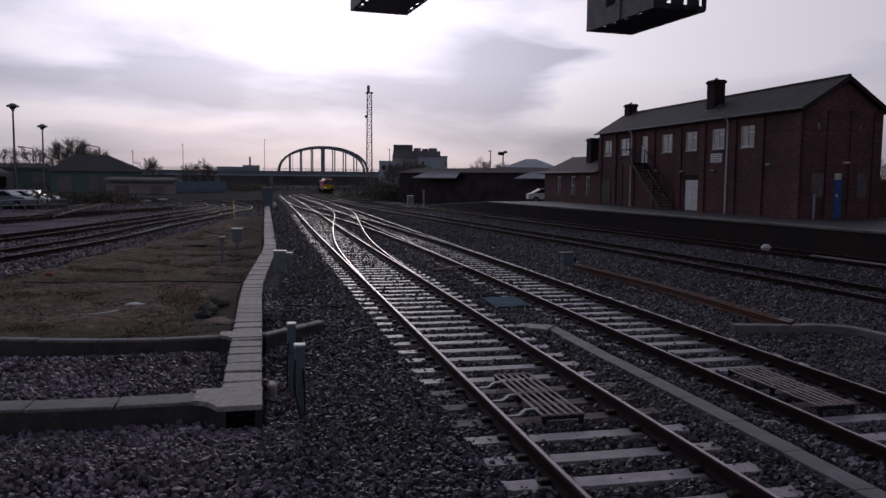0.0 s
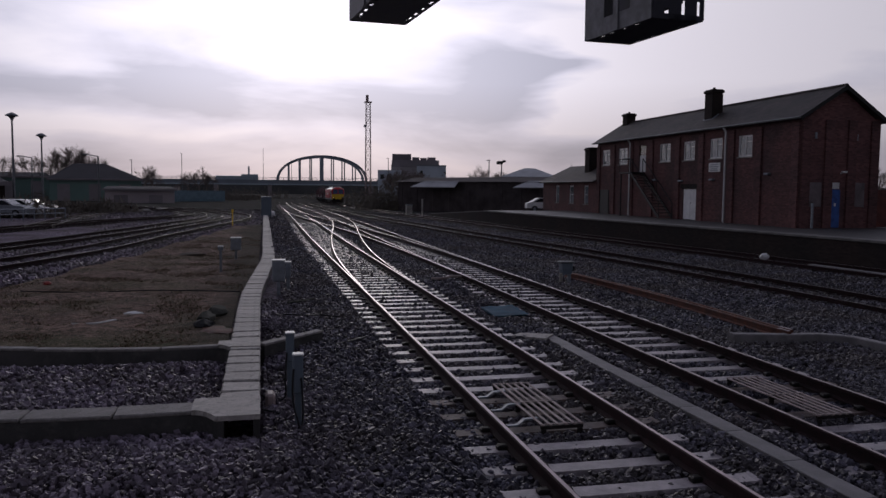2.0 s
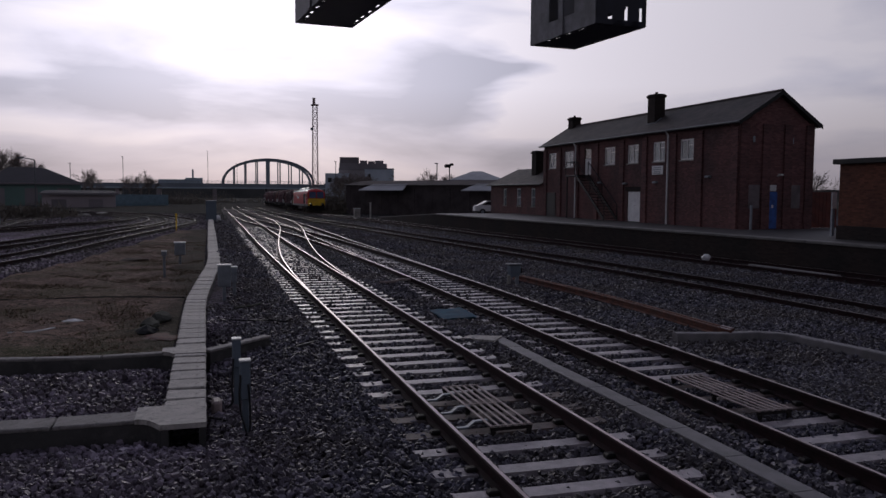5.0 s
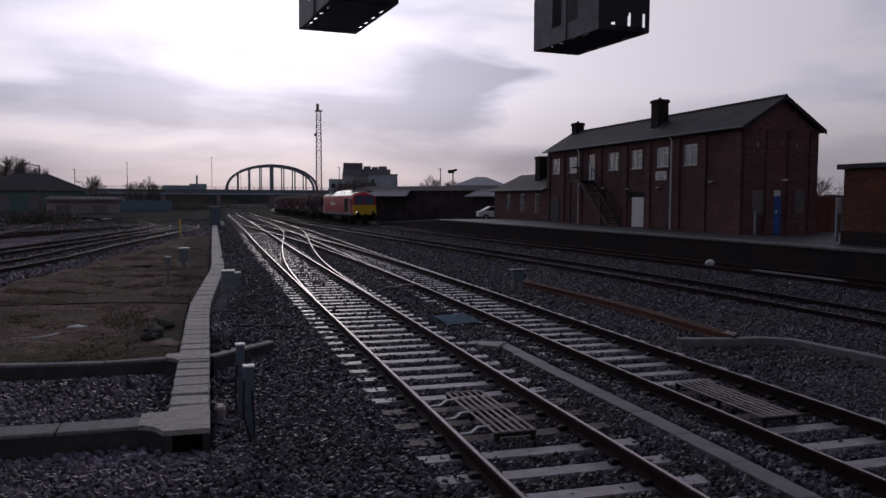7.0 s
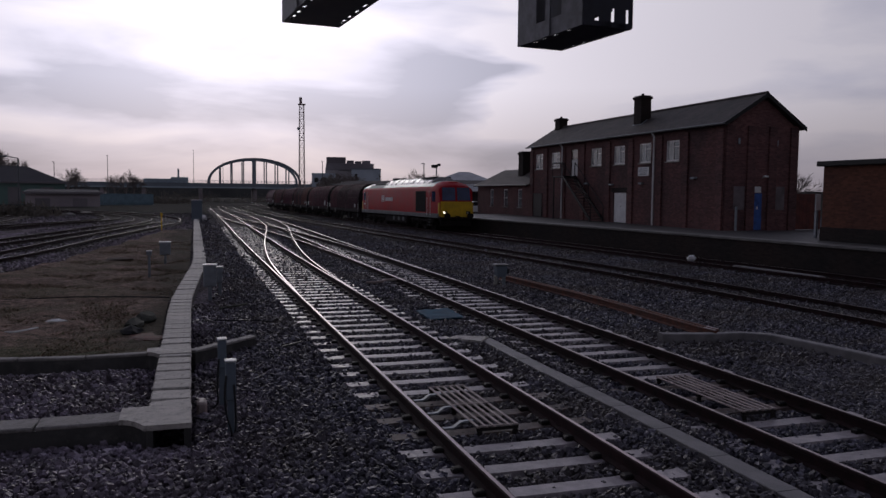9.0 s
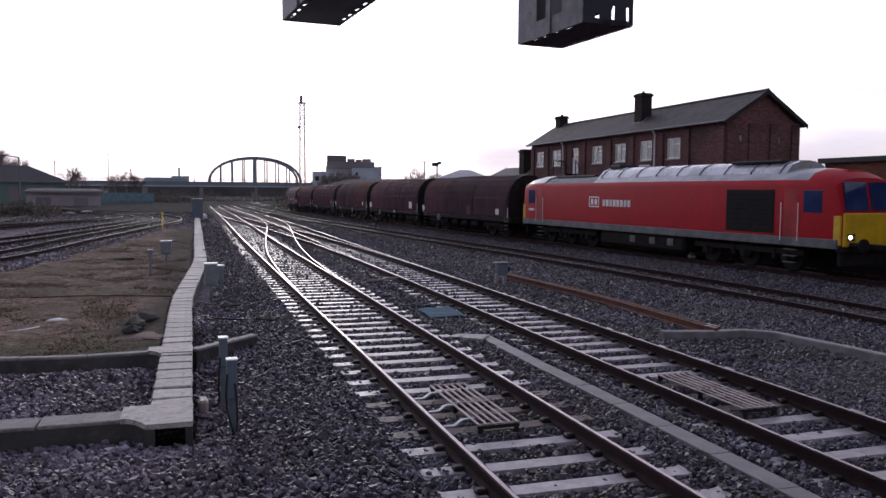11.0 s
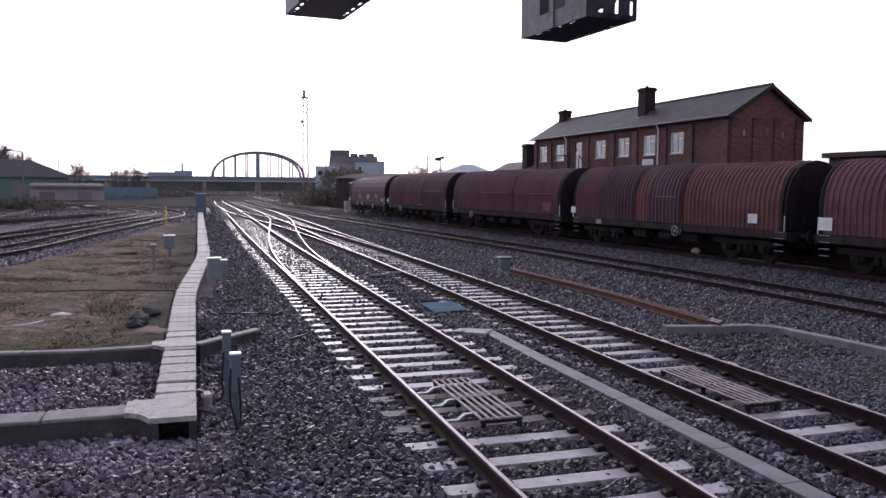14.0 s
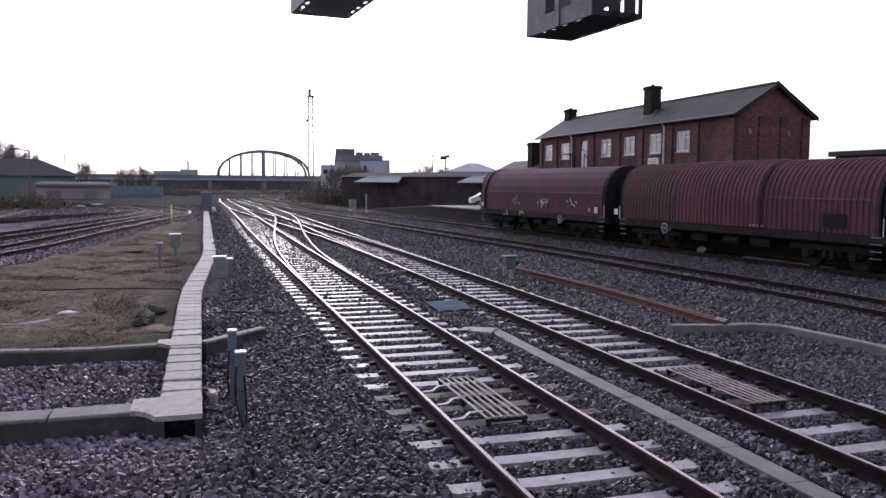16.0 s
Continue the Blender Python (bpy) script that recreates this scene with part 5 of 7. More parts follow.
def stair():
    ob = thing("outside_stair", "black iron stair up the building's front", "stair")
    x0, x1 = BX - 1.15, BX - 0.2
    y0, y1, z0, z1 = 47.0, 51.2, PLAT_Z, 4.0
    for x in (x0, x1):
        g = Geo()
        g.loft([[(x - 0.03, y, z - 0.13), (x + 0.03, y, z - 0.13), (x + 0.03, y, z + 0.10), (x - 0.03, y, z + 0.10)] for y, z in ((y0, z0 + 0.1), (y1, z1))])
        part("stringer", g, M["black"], ob)
        part("handrail", Geo().tube((x, y0, z0 + 1.05), (x, y1, z1 + 0.95), 0.03, n=6).tube((x, y0, z0), (x, y0, z0 + 1.05), 0.03, n=6).tube((x, y1, z1), (x, y1, z1 + 0.95), 0.03, n=6).tube((x, (y0 + y1) / 2, (z0 + z1) / 2), (x, (y0 + y1) / 2, (z0 + z1) / 2 + 1.0), 0.025, n=6), M["black"], ob)
    for k in range(16):
        u = (k + 0.5) / 16
        part("tread", Geo().box(x0 + 0.035, x1 - 0.035, y0 + (y1 - y0) * u - 0.14, y0 + (y1 - y0) * u + 0.14, z0 + (z1 - z0) * (k + 1) / 16 - 0.04, z0 + (z1 - z0) * (k + 1) / 16), M["black"], ob)
    part("landing", Geo().box(x0 - 0.03, BX - 0.11, y1 + 0.01, 52.9, z1 - 0.1, z1, 0.01), M["black"], ob)
    g = Geo()
    for x, y in ((x0, 52.85), (x0, 51.4), (x1, 52.85)):
        g.tube((x, y, z1), (x, y, z1 + 0.95), 0.025, n=6)
    g.tube((x0, 51.4, z1 + 0.95), (x0, 52.85, z1 + 0.95), 0.03, n=6).tube((x0, 52.85, z1 + 0.95), (BX - 0.11, 52.85, z1 + 0.95), 0.03, n=6)
    part("landing_rail", g, M["black"], ob)
    part("prop", Geo().tube((x0 + 0.05, 52.7, PLAT_Z), (x0 + 0.05, 52.7, z1 - 0.1), 0.05, n=6), M["black"], ob)


stair()


def annex():
    ob = thing("annex", "low brick annex with a slate roof beside the main building", "building")
    y0, y1, e, r = BY1 + 0.02, 71.6, 3.55, 4.9
    z0 = PLAT_Z - 0.1
    wins = [(61.0, 61.9), (64.1, 65.1), (67.5, 68.35)]
    part("wall", wall_pieces(y0, y1, z0, e, BX, BX + 0.3, [(a, b, 1.58, 3.1) for a, b in wins]), M["brick"], ob)
    part("back_wall", Geo().box(BX2 - 0.6, BX2 - 0.3, y0, y1, z0, e), M["brick"], ob)
    part("end_wall", Geo().box(BX + 0.302, BX2 - 0.602, y1 - 0.3, y1, z0, e), M["brick"], ob)
    xm = (BX + BX2 - 0.3) / 2
    g = Geo()
    a, b = BX - 0.3, BX2
    g.add([(a, y0 - 0.01, e - 0.1), (b, y0 - 0.01, e - 0.1), (xm, y0 - 0.01, r), (a, y1 + 0.3, e - 0.1), (b, y1 + 0.3, e - 0.1), (xm, y1 - 1.4, r)], [(0, 1, 2), (0, 2, 5, 3), (1, 4, 5, 2), (3, 5, 4), (0, 3, 4, 1)])
    part("roof", g, M["slate"], ob, "hipped slate roof")
    part("gutter", Geo().tube((BX - 0.32, y0, e - 0.14), (BX - 0.32, y1 + 0.3, e - 0.14), 0.07, n=8), M["black"], ob)
    for a, b in wins:
        w = part("window", Geo().box(BX - 0.05, BX + 0.1, a - 0.05, b + 0.05, 1.5, 1.578, 0.01), M["stone"], ob)
        part("window_frame", Geo().box(BX + 0.05, BX + 0.12, a, a + 0.08, 1.58, 3.1).box(BX + 0.05, BX + 0.12, b - 0.08, b, 1.58, 3.1).box(BX + 0.05, BX + 0.12, a, b, 3.0, 3.1).box(BX + 0.05, BX + 0.12, a + 0.08, b - 0.08, 2.3, 2.36), M["white"], w)
        part("pane", Geo().box(BX + 0.08, BX + 0.09, a + 0.08, b - 0.08, 1.6, 3.0), M["window_glass"], w)
        # added board, pale like sky mirrored in the pane
        part("blind", Geo().box(BX + 0.13, BX + 0.15, a + 0.02, b - 0.02, 1.62, 3.05), M["curtain"], w, "pale board behind the glass, standing in for reflected sky")
    # black panel on the wall's face in place of a recess's shade
    d = part("dark_doorway", Geo().box(BX - 0.05, BX - 0.004, 57.0, 59.0, PLAT_Z, 2.75, 0.01), M["black"], ob, "flat black panel for the shade inside a doorway")
    c = part("chimney", Geo().box(27.5, 28.3, 63.2, 64.2, 4.0, 6.35, 0.02).box(27.42, 28.38, 63.12, 64.28, 6.1, 6.25, 0.03), M["sooty_brick"], ob)


annex()


def brick_hut():
    ob = thing("brick_hut", "flat-roofed brown brick hut on the platform", "building")
    part("wall", Geo().box(25.05, 30.0, 12.0, 26.5, PLAT_Z + 0.55, 3.948), M["brick_brown"], ob)
    part("plinth", Geo().box(25.0, 30.05, 11.95, 26.55, PLAT_Z - 0.1, PLAT_Z + 0.548, 0.01), M["sooty_brick"], ob, "dark damp plinth")
    part("roof", Geo().box(24.85, 30.2, 11.8, 26.72, 3.95, 4.16, 0.02), M["black"], ob, "flat roof with a dark fascia")


brick_hut()


def yard_wall():
    ob = thing("yard_gate", "red boarded gate and wall between building and hut", "gate")
    for k in range(9):
        x = 31.2 + 0.24 * k
        part("board", Geo().box(x, x + 0.23, 35.4, 35.45, PLAT_Z, 2.85, 0.006), M["gate_red"], ob)
    part("rail", Geo().box(31.15, 33.4, 35.46, 35.54, 2.3, 2.42), M["gate_red"], ob)
    sp = thing("platform_post", "grey post with a pale plate on the platform", "post", at=pose(26.35, 28.2, PLAT_Z))
    part("post", Geo().box(-0.06, 0.06, -0.06, 0.06, 0, 1.9, 0.01), M["grey"], sp)
    part("plate", Geo().box(-0.14, 0.14, -0.09, -0.062, 1.2, 1.9, 0.01), M["white"], sp)
    sp = thing("platform_post", "thin grey post beside the building's gable", "post", at=pose(26.75, 34.1, PLAT_Z))
    part("post", Geo().box(-0.05, 0.05, -0.05, 0.05, 0, 1.25, 0.01), M["grey"], sp)


yard_wall()


def parked_car(x, y, z, rz, mat, label):
    ob = thing("car", label, "car", at=pose(x, y, z, 0, 0, rz), group="parked cars")
    prof = [(-2.1, 0.35), (-2.15, 0.7), (-1.9, 0.9), (-1.1, 0.98), (-0.4, 1.4), (0.9, 1.45), (1.7, 1.0), (2.1, 0.9), (2.12, 0.4)]
    g = Geo()
    g.loft([[(w, yy, zz) for yy, zz in prof] for w in (-0.82, 0.82)])
    part("body", g, M[mat], ob)
    cab = [(-1.0, 1.0), (-0.42, 1.36), (0.85, 1.40), (1.5, 1.02)]
    part("side_window", Geo().loft([[(w, yy * 0.95, zz) for yy, zz in cab] for w in (-0.83, 0.83)]), M["glass"], ob)
    part("windscreen", Geo().loft([[(-0.7, yy, zz + 0.01), (0.7, yy, zz + 0.01), (0.7, yy, zz + 0.03), (-0.7, yy, zz + 0.03)] for yy, zz in ((-1.06, 1.0), (-0.45, 1.37))]), M["glass"], ob)
    for yy in (-1.35, 1.35):
        for w in (-0.8, 0.8):
            wl = part("wheel", Geo().tube((w - 0.1, yy, 0.32), (w + 0.1, yy, 0.32), 0.32, n=14), M["black"], ob)
            part("hub", Geo().tube((w - 0.105 if w < 0 else w + 0.1, yy, 0.32), (w - 0.1 if w < 0 else w + 0.105, yy, 0.32), 0.17, n=10), M["grey"], wl)
    return ob


parked_car(29.1, 77.7, 0.42, 80, "white", "white car parked beyond the annex")


# ---- the train: each vehicle runs along +y from its leading end, rail level at z = 0 ----
def ring_body(y, hw, z0, zs, zt):
    """Cross-section of a vehicle body: upright sides, a rounded cant and a low arched roof."""
    h = zt - zs
    half = [(hw, z0), (hw * 1.005, z0 + 0.25), (hw * 1.005, zs), (hw * 0.95, zs + h * 0.34), (hw * 0.74, zs + h * 0.72), (hw * 0.4, zs + h * 0.94), (0.0, zt)]
    return [(x, y, z) for x, z in half] + [(-x, y, z) for x, z in half[-2::-1]]


SPINNING = []


def wheelset(parent, y, r=0.46):
    """Axle with two wheels, turning about its own origin."""
    ob = part("wheelset", Geo().tube((-0.76, 0, 0), (0.76, 0, 0), 0.08, n=8), M["under"], parent, at=pose(0, y, r))
    for s in (-1, 1):
        g = Geo().tube((s * 0.69, 0, 0), (s * 0.80, 0, 0), r, r, 20).tube((s * 0.65, 0, 0), (s * 0.69, 0, 0), r + 0.03, r + 0.03, 20)
        g.tube((s * 0.80, 0, 0), (s * 0.82, 0, 0), r, r * 0.9, 20).tube((s * 0.82, 0, 0), (s * 0.86, 0, 0), r * 0.35, r * 0.3, 12)
        part("wheel", g, M["wheel"], ob)
    SPINNING.append((ob, y, r))
    return ob


def bogie(parent, yc, axles, r=0.46):
    a, b = yc + axles[0] - 0.75, yc + axles[-1] + 0.75
    g = Geo()
    for s in (-1, 1):
        g.box(s * 1.02 - 0.07, s * 1.02 + 0.07, a, b, 0.58, 0.80, 0.03)
        for v in axles:
            g.box(s * 1.02 - 0.08, s * 1.02 + 0.08, yc + v - 0.28, yc + v + 0.28, 0.38, 0.60, 0.05)
        for v in axles[:-1]:
            g.tube((s * 1.06, yc + v + 0.55, 0.42), (s * 1.06, yc + v + 0.55, 0.78), 0.10, n=8)
    g.box(-0.95, 0.95, yc - 0.25, yc + 0.25, 0.5, 0.85, 0.04)
    fr = part("bogie_frame", g, M["under"], parent)
    for v in axles:
        for s in (-1, 1):
            part("axlebox", Geo().box(s * 1.12 - 0.06, s * 1.12 + 0.06, yc + v - 0.14, yc + v + 0.14, r - 0.14, r + 0.16, 0.03), M["under"], fr)
        wheelset(parent, yc + v, r)


def buffers(parent, y, d):
    for s in (-0.87, 0.87):
        part("buffer", Geo().tube((s, y, 1.06), (s, y + d * 0.45, 1.06), 0.09, n=10).tube((s, y + d * 0.45, 1.06), (s, y + d * 0.52, 1.06), 0.23, n=14), M["under"], parent)
    part("coupling", Geo().box(-0.1, 0.1, min(y, y + d * 0.5), max(y, y + d * 0.5), 0.9, 1.08, 0.02), M["under"], parent)


def locomotive():
    ob = thing("diesel_locomotive", "red main-line diesel locomotive with yellow ends and grey roof", "locomotive")
    L = 21.3
    # body shell: cab, long engine compartment, cab
    st = [(0.03, 1.22, 2.02, 2.10), (0.26, 1.28, 2.92, 3.24), (0.62, 1.32, 2.94, 3.46), (1.4, 1.34, 2.95, 3.57), (2.4, 1.34, 2.95, 3.60)]
    sts = st + [(4.8, 1.34, 2.95, 3.60), (10.0, 1.34, 2.95, 3.60), (14.25, 1.34, 2.95, 3.54), (16.0, 1.34, 2.95, 3.50), (18.9, 1.34, 2.95, 3.50)] + [(L - y, w, a, b) for y, w, a, b in st[::-1]]
    g = Geo()
    g.loft([ring_body(y, w, 1.05, a, b) for y, w, a, b in sts])
    n = 13
    for k in range(len(sts) - 1):
        for i in range(n):
            if 3 <= i <= 8 and 3 <= k <= len(sts) - 3:
                g.m[k * n + i] = 2 if k in (7, 8) else 1
    part("body", g, [M["red"], M["roof_grey"], M["frame_grey"]], ob, smooth=True)
    # raised silver roof over the engine, with ribs; a flat dark stretch behind it
    g = Geo()
    g.loft([[(x * 0.9, y, z) for x, z in ((-1.22, 3.02), (-1.1, 3.45), (-0.8, 3.72), (-0.35, 3.86), (0.35, 3.86), (0.8, 3.72), (1.1, 3.45), (1.22, 3.02))] for y in (2.6, 14.2)])
    part("roof_hood", g, M["roof_silver"], ob, "raised silver-grey roof section", smooth=True)
    for k in range(9):
        y = 2.9 + k * 1.38
        rib = [(x * 0.915, z) for x, z in ((-1.22, 3.03), (-1.1, 3.47), (-0.8, 3.745), (-0.35, 3.885), (0.35, 3.885), (0.8, 3.745), (1.1, 3.47), (1.22, 3.03))]
        part("roof_rib", Geo().loft([[(x, y + d, z) for x, z in rib] for d in (-0.025, 0.025)]), M["frame_grey"], ob)
    part("roof_fan", Geo().box(-0.75, 0.75, 3.1, 5.6, 3.80, 3.905, 0.03), M["black"], ob, "dark radiator fan cowl")
    part("roof_hatch", Geo().box(-0.7, 0.7, 15.0, 18.6, 3.42, 3.56, 0.03), M["black"], ob)
    part("exhaust", Geo().box(-0.5, 0.5, 13.2, 14.0, 3.83, 4.0, 0.04), M["black"], ob)
    # grey band, underframe, tank
    part("solebar", Geo().box(-1.365, 1.365, 0.12, L - 0.12, 0.92, 1.24, 0.03), M["frame_grey"], ob, "grey band along the bottom of the body")
    part("fuel_tank", Geo().box(-1.25, 1.25, 7.6, 13.6, 0.28, 0.90, 0.10), M["under"], ob)
    for y in (8.4, 9.6, 11.0):
        part("tank_fitting", Geo().box(-1.30, -1.255, y - 0.2, y + 0.2, 0.5, 0.8, 0.02), M["frame_grey"], ob)
    bogie(ob, 4.4, (-2.0, 0.0, 2.0), 0.5)
    bogie(ob, L - 4.4, (-2.0, 0.0, 2.0), 0.5)
    # ends: yellow panel, windscreens, lights, buffers
    for end, d in ((0.0, 1), (L, -1)):
        f = lambda v: end + d * v
        g = Geo()
        g.box(-1.205, 1.205, min(f(-0.02), f(0.06)), max(f(-0.02), f(0.06)), 1.0, 2.09, 0.03)
        y = part("warning_panel", g, M["yellow"], ob, "yellow warning panel across the end")
        for s in (-1, 1):
            part("warning_side", Geo().box(min(s * 1.19, s * 1.30), max(s * 1.19, s * 1.30), min(f(0.05), f(0.32)), max(f(0.05), f(0.32)), 1.05, 2.0, 0.02), M["yellow"], y)
            q = [Vector((s * 0.07, f(0.07), 2.15)), Vector((s * 1.08, f(0.07), 2.15)), Vector((s * 1.04, f(0.24), 3.07)), Vector((s * 0.07, f(0.24), 3.07))]
            o = Vector((0, -d * 0.045, 0.025))
            part("windscreen", Geo().loft([q, [v + o for v in q]]), M["windscreen"], ob, "dark blue-tinted windscreen")
            part("light_cluster", Geo().box(min(s * 0.72, s * 1.05), max(s * 0.72, s * 1.05), min(f(-0.05), f(-0.021)), max(f(-0.05), f(-0.021)), 1.2, 1.42, 0.01), M["black"], y)
            part("marker_light", Geo().tube((s * 0.82, f(-0.051), 1.31), (s * 0.82, f(-0.06), 1.31), 0.06, n=10), M["lens"], y)
        if d == 1:
            part("headlight", Geo().tube((-0.95, f(-0.051), 1.31), (-0.95, f(-0.065), 1.31), 0.07, n=12), M["headlamp"], y, "lit headlight")
        part("cab_front_top", Geo().box(-0.35, 0.35, min(f(0.62), f(0.9)), max(f(0.62), f(0.9)), 3.3, 3.5, 0.03), M["red"], ob)
        part("buffer_beam", Geo().box(-1.25, 1.25, min(f(0.0), f(0.25)), max(f(0.0), f(0.25)), 0.82, 1.0, 0.02), M["under"], ob)
        part("valance", Geo().box(-1.15, 1.15, min(f(0.1), f(0.3)), max(f(0.1), f(0.3)), 0.35, 0.8, 0.05), M["under"], ob)
        buffers(ob, end, -d)
        for s in (-1, 1):
            x = s * 1.35
            part("cab_window", Geo().box(min(x, x - s * 0.04), max(x, x - s * 0.04), min(f(0.75), f(1.5)), max(f(0.75), f(1.5)), 2.08, 2.82, 0.01), M["windscreen"], ob)
            part("cab_door", Geo().box(min(x + s * 0.006, x - s * 0.03), max(x + s * 0.006, x - s * 0.03), min(f(1.75), f(2.35)), max(f(1.75), f(2.35)), 1.25, 2.86, 0.012), M["red_dark"], ob, "recessed red cab door")
            for v in (1.68, 2.42):
                part("handrail", Geo().tube((s * 1.39, f(v), 1.1), (s * 1.39, f(v), 2.4), 0.018, n=6), M["white"], ob)
            for k in range(3):
                part("step", Geo().box(min(s * 1.2, s * 1.36), max(s * 1.2, s * 1.36), min(f(1.8), f(2.3)), max(f(1.8), f(2.3)), 0.35 + 0.22 * k, 0.38 + 0.22 * k), M["frame_grey"], ob)
    # side grille behind the leading cab, and the pale lettering as plain shapes
    for s in (-1, 1):
        x = s * 1.349
        gr = part("side_grille", Geo().box(min(x, x + s * 0.012), max(x, x + s * 0.012), 2.75, 5.1, 1.32, 2.84, 0.004), M["dark"], ob, "black louvred air intake")
        for k in range(8):
            part("louvre", Geo().box(min(x + s * 0.013, x + s * 0.03), max(x + s * 0.013, x + s * 0.03), 2.8, 5.05, 1.4 + 0.175 * k, 1.45 + 0.175 * k), M["under"], gr)
        mk = part("emblem", Geo().box(min(x, x + s * 0.006), max(x, x + s * 0.006), 14.4, 14.46, 1.99, 2.5).box(min(x, x + s * 0.006), max(x, x + s * 0.006), 13.6, 13.66, 1.99, 2.5).box(min(x, x + s * 0.006), max(x, x + s * 0.006), 13.66, 14.4, 2.44, 2.5).box(min(x, x + s * 0.006), max(x, x + s * 0.006), 13.66, 14.4, 1.99, 2.05).box(min(x, x + s * 0.006), max(x, x + s * 0.006), 14.08, 14.3, 2.11, 2.38).box(min(x, x + s * 0.006), max(x, x + s * 0.006), 13.76, 13.98, 2.11, 2.38), M["white"], ob, "pale emblem and lettering as plain shapes")
        for k in range(8):
            y = 13.3 - 0.28 * k
            part("emblem_bar", Geo().box(min(x, x + s * 0.006), max(x, x + s * 0.006), y - 0.21, y, 2.05, 2.36), M["white"], mk)
        part("plate_bar", Geo().box(min(x, x + s * 0.006), max(x, x + s * 0.006), 19.9, 20.5, 1.68, 1.80), M["white"], mk)
    return ob


HOOD = [(-1.33, 1.22), (-1.34, 2.2), (-1.27, 2.65), (-1.10, 3.05), (-0.82, 3.38), (-0.45, 3.58), (0.0, 3.65)]
HOOD = HOOD + [(-x, z) for x, z in HOOD[-2::-1]]


def coil_wagon(sections, label, marks, lines, brake):
    """Bogie wagon with telescoping hoods between end bulkheads. sections: (material, share, ribbed) from the leading end."""
    ob = thing("covered_coil_wagon", label, "wagon", group="wagons of the train")
    L = 14.88
    y0, y1 = 0.75, L - 0.75
    part("underframe", Geo().box(-1.2, 1.2, 0.5, L - 0.5, 0.86, 1.02, 0.02).box(-0.4, 0.4, 0.6, L - 0.6, 0.55, 0.86, 0.03), M["under"], ob)
    for s in (-1, 1):
        part("solebar", Geo().box(s * 1.30 - 0.06, s * 1.30 + 0.06, 0.5, L - 0.5, 0.92, 1.20, 0.02), M["wagon_frame"], ob)
    for e, d in ((0.5, -1), (L - 0.5, 1)):
        part("headstock", Geo().box(-1.3, 1.3, min(e, e + d * 0.12), max(e, e + d * 0.12), 0.85, 1.2, 0.02), M["under"], ob)
        buffers(ob, e + d * 0.12, d)
        # bulkhead with its hoop
        yb = e - d * 0.12
        ring = [(x * 1.015, z + 0.03) for x, z in HOOD]
        part("bulkhead", Geo().loft([[(x, yb - 0.05, z) for x, z in ring], [(x, yb + 0.05, z) for x, z in ring]]), M["bulkhead"], ob, "black end bulkhead")
        for sx in (-0.6, 0.6):
            part("bulkhead_post", Geo().box(sx - 0.05, sx + 0.05, min(yb + d * 0.051, yb + d * 0.12), max(yb + d * 0.051, yb + d * 0.12), 1.2, 3.1), M["bulkhead"], ob)
        for k in range(4):
            part("ladder_rung", Geo().box(-1.38, -1.34, min(e - d * 0.55, e - d * 0.15), max(e - d * 0.55, e - d * 0.15), 0.5 + 0.22 * k, 0.525 + 0.22 * k), M["grey"], ob)
        part("grab_rail", Geo().tube((-1.40, e - d * 0.1, 1.2), (-1.40, e - d * 0.1, 1.75), 0.02, n=6), M["white"], ob)
    a = y0
    for k, (mat, share, ribbed) in enumerate(sections):
        b = a + share * (y1 - y0)
        scale = 1.0 if k % 2 == 0 else 1.03
        prof = [(x * scale, (z - 1.22) * (1.0 if k % 2 == 0 else 1.018) + 1.22) for x, z in HOOD]
        ya, yb = (a - 0.08, b + 0.08) if k % 2 else (a + 0.02, b - 0.02)
        # pressed ribs across the sheet, their crowns coloured paler as if catching the light
        g = Geo()
        rings = []
        m = max(3, round((yb - ya) / 0.235))
        p = (yb - ya) / m
        high = 0.042 if ribbed else 0.006
        for i in range(m):
            for u, lift in ((0.0, 0.0), (0.60, 0.0), (0.70, high), (0.86, high)):
                rings.append([(x * (1 + lift / 1.34), ya + (i + u) * p, z + lift * min(1.0, max(0.0, (z - 1.8) / 1.2))) for x, z in prof])
        rings.append([(x, yb, z) for x, z in prof])
        g.loft(rings, closed=False, caps=False)
        q = len(prof) - 1
        if ribbed:
            for i in range(m):
                for c in range(q):
                    g.m[(4 * i + 2) * q + c] = 1
        h = part("hood", g, [M[mat], M["rib_orange" if mat == "hood_orange" else "rib_lit"]], ob, "ribbed telescoping hood of brownish maroon steel" if ribbed else "smooth telescoping hood of brownish maroon steel")
        for yy in (ya, yb):
            edge = [(x * 1.03, z + 0.025) for x, z in prof]
            part("hood_edge", Geo().loft([[(x, yy + dd, z) for x, z in edge] for dd in (-0.05, 0.05)], closed=False, caps=False), M["bulkhead"], h)
        if k in lines:
            part("hood_rail", Geo().box(-1.40 * scale, -1.36 * scale, ya + 0.3, yb - 0.3, 2.30, 2.335), M["hood_line"], h, "pale scuffed rail along the hood")
        a = b
    for y, z, ww, hh, mat in marks:
        part("label_panel", Geo().box(-1.40, -1.386, y - ww / 2, y + ww / 2, z - hh / 2, z + hh / 2), M[mat], ob)
    for y in (2.8, L - 2.8):
        bogie(ob, y, (-0.95, 0.95))
    rim = [(-1.40, brake + 0.2 * math.cos(a * math.pi / 8), 0.92 + 0.2 * math.sin(a * math.pi / 8)) for a in range(17)]
    g = Geo()
    for p, q in zip(rim, rim[1:]):
        g.tube(p, q, 0.028, n=6)
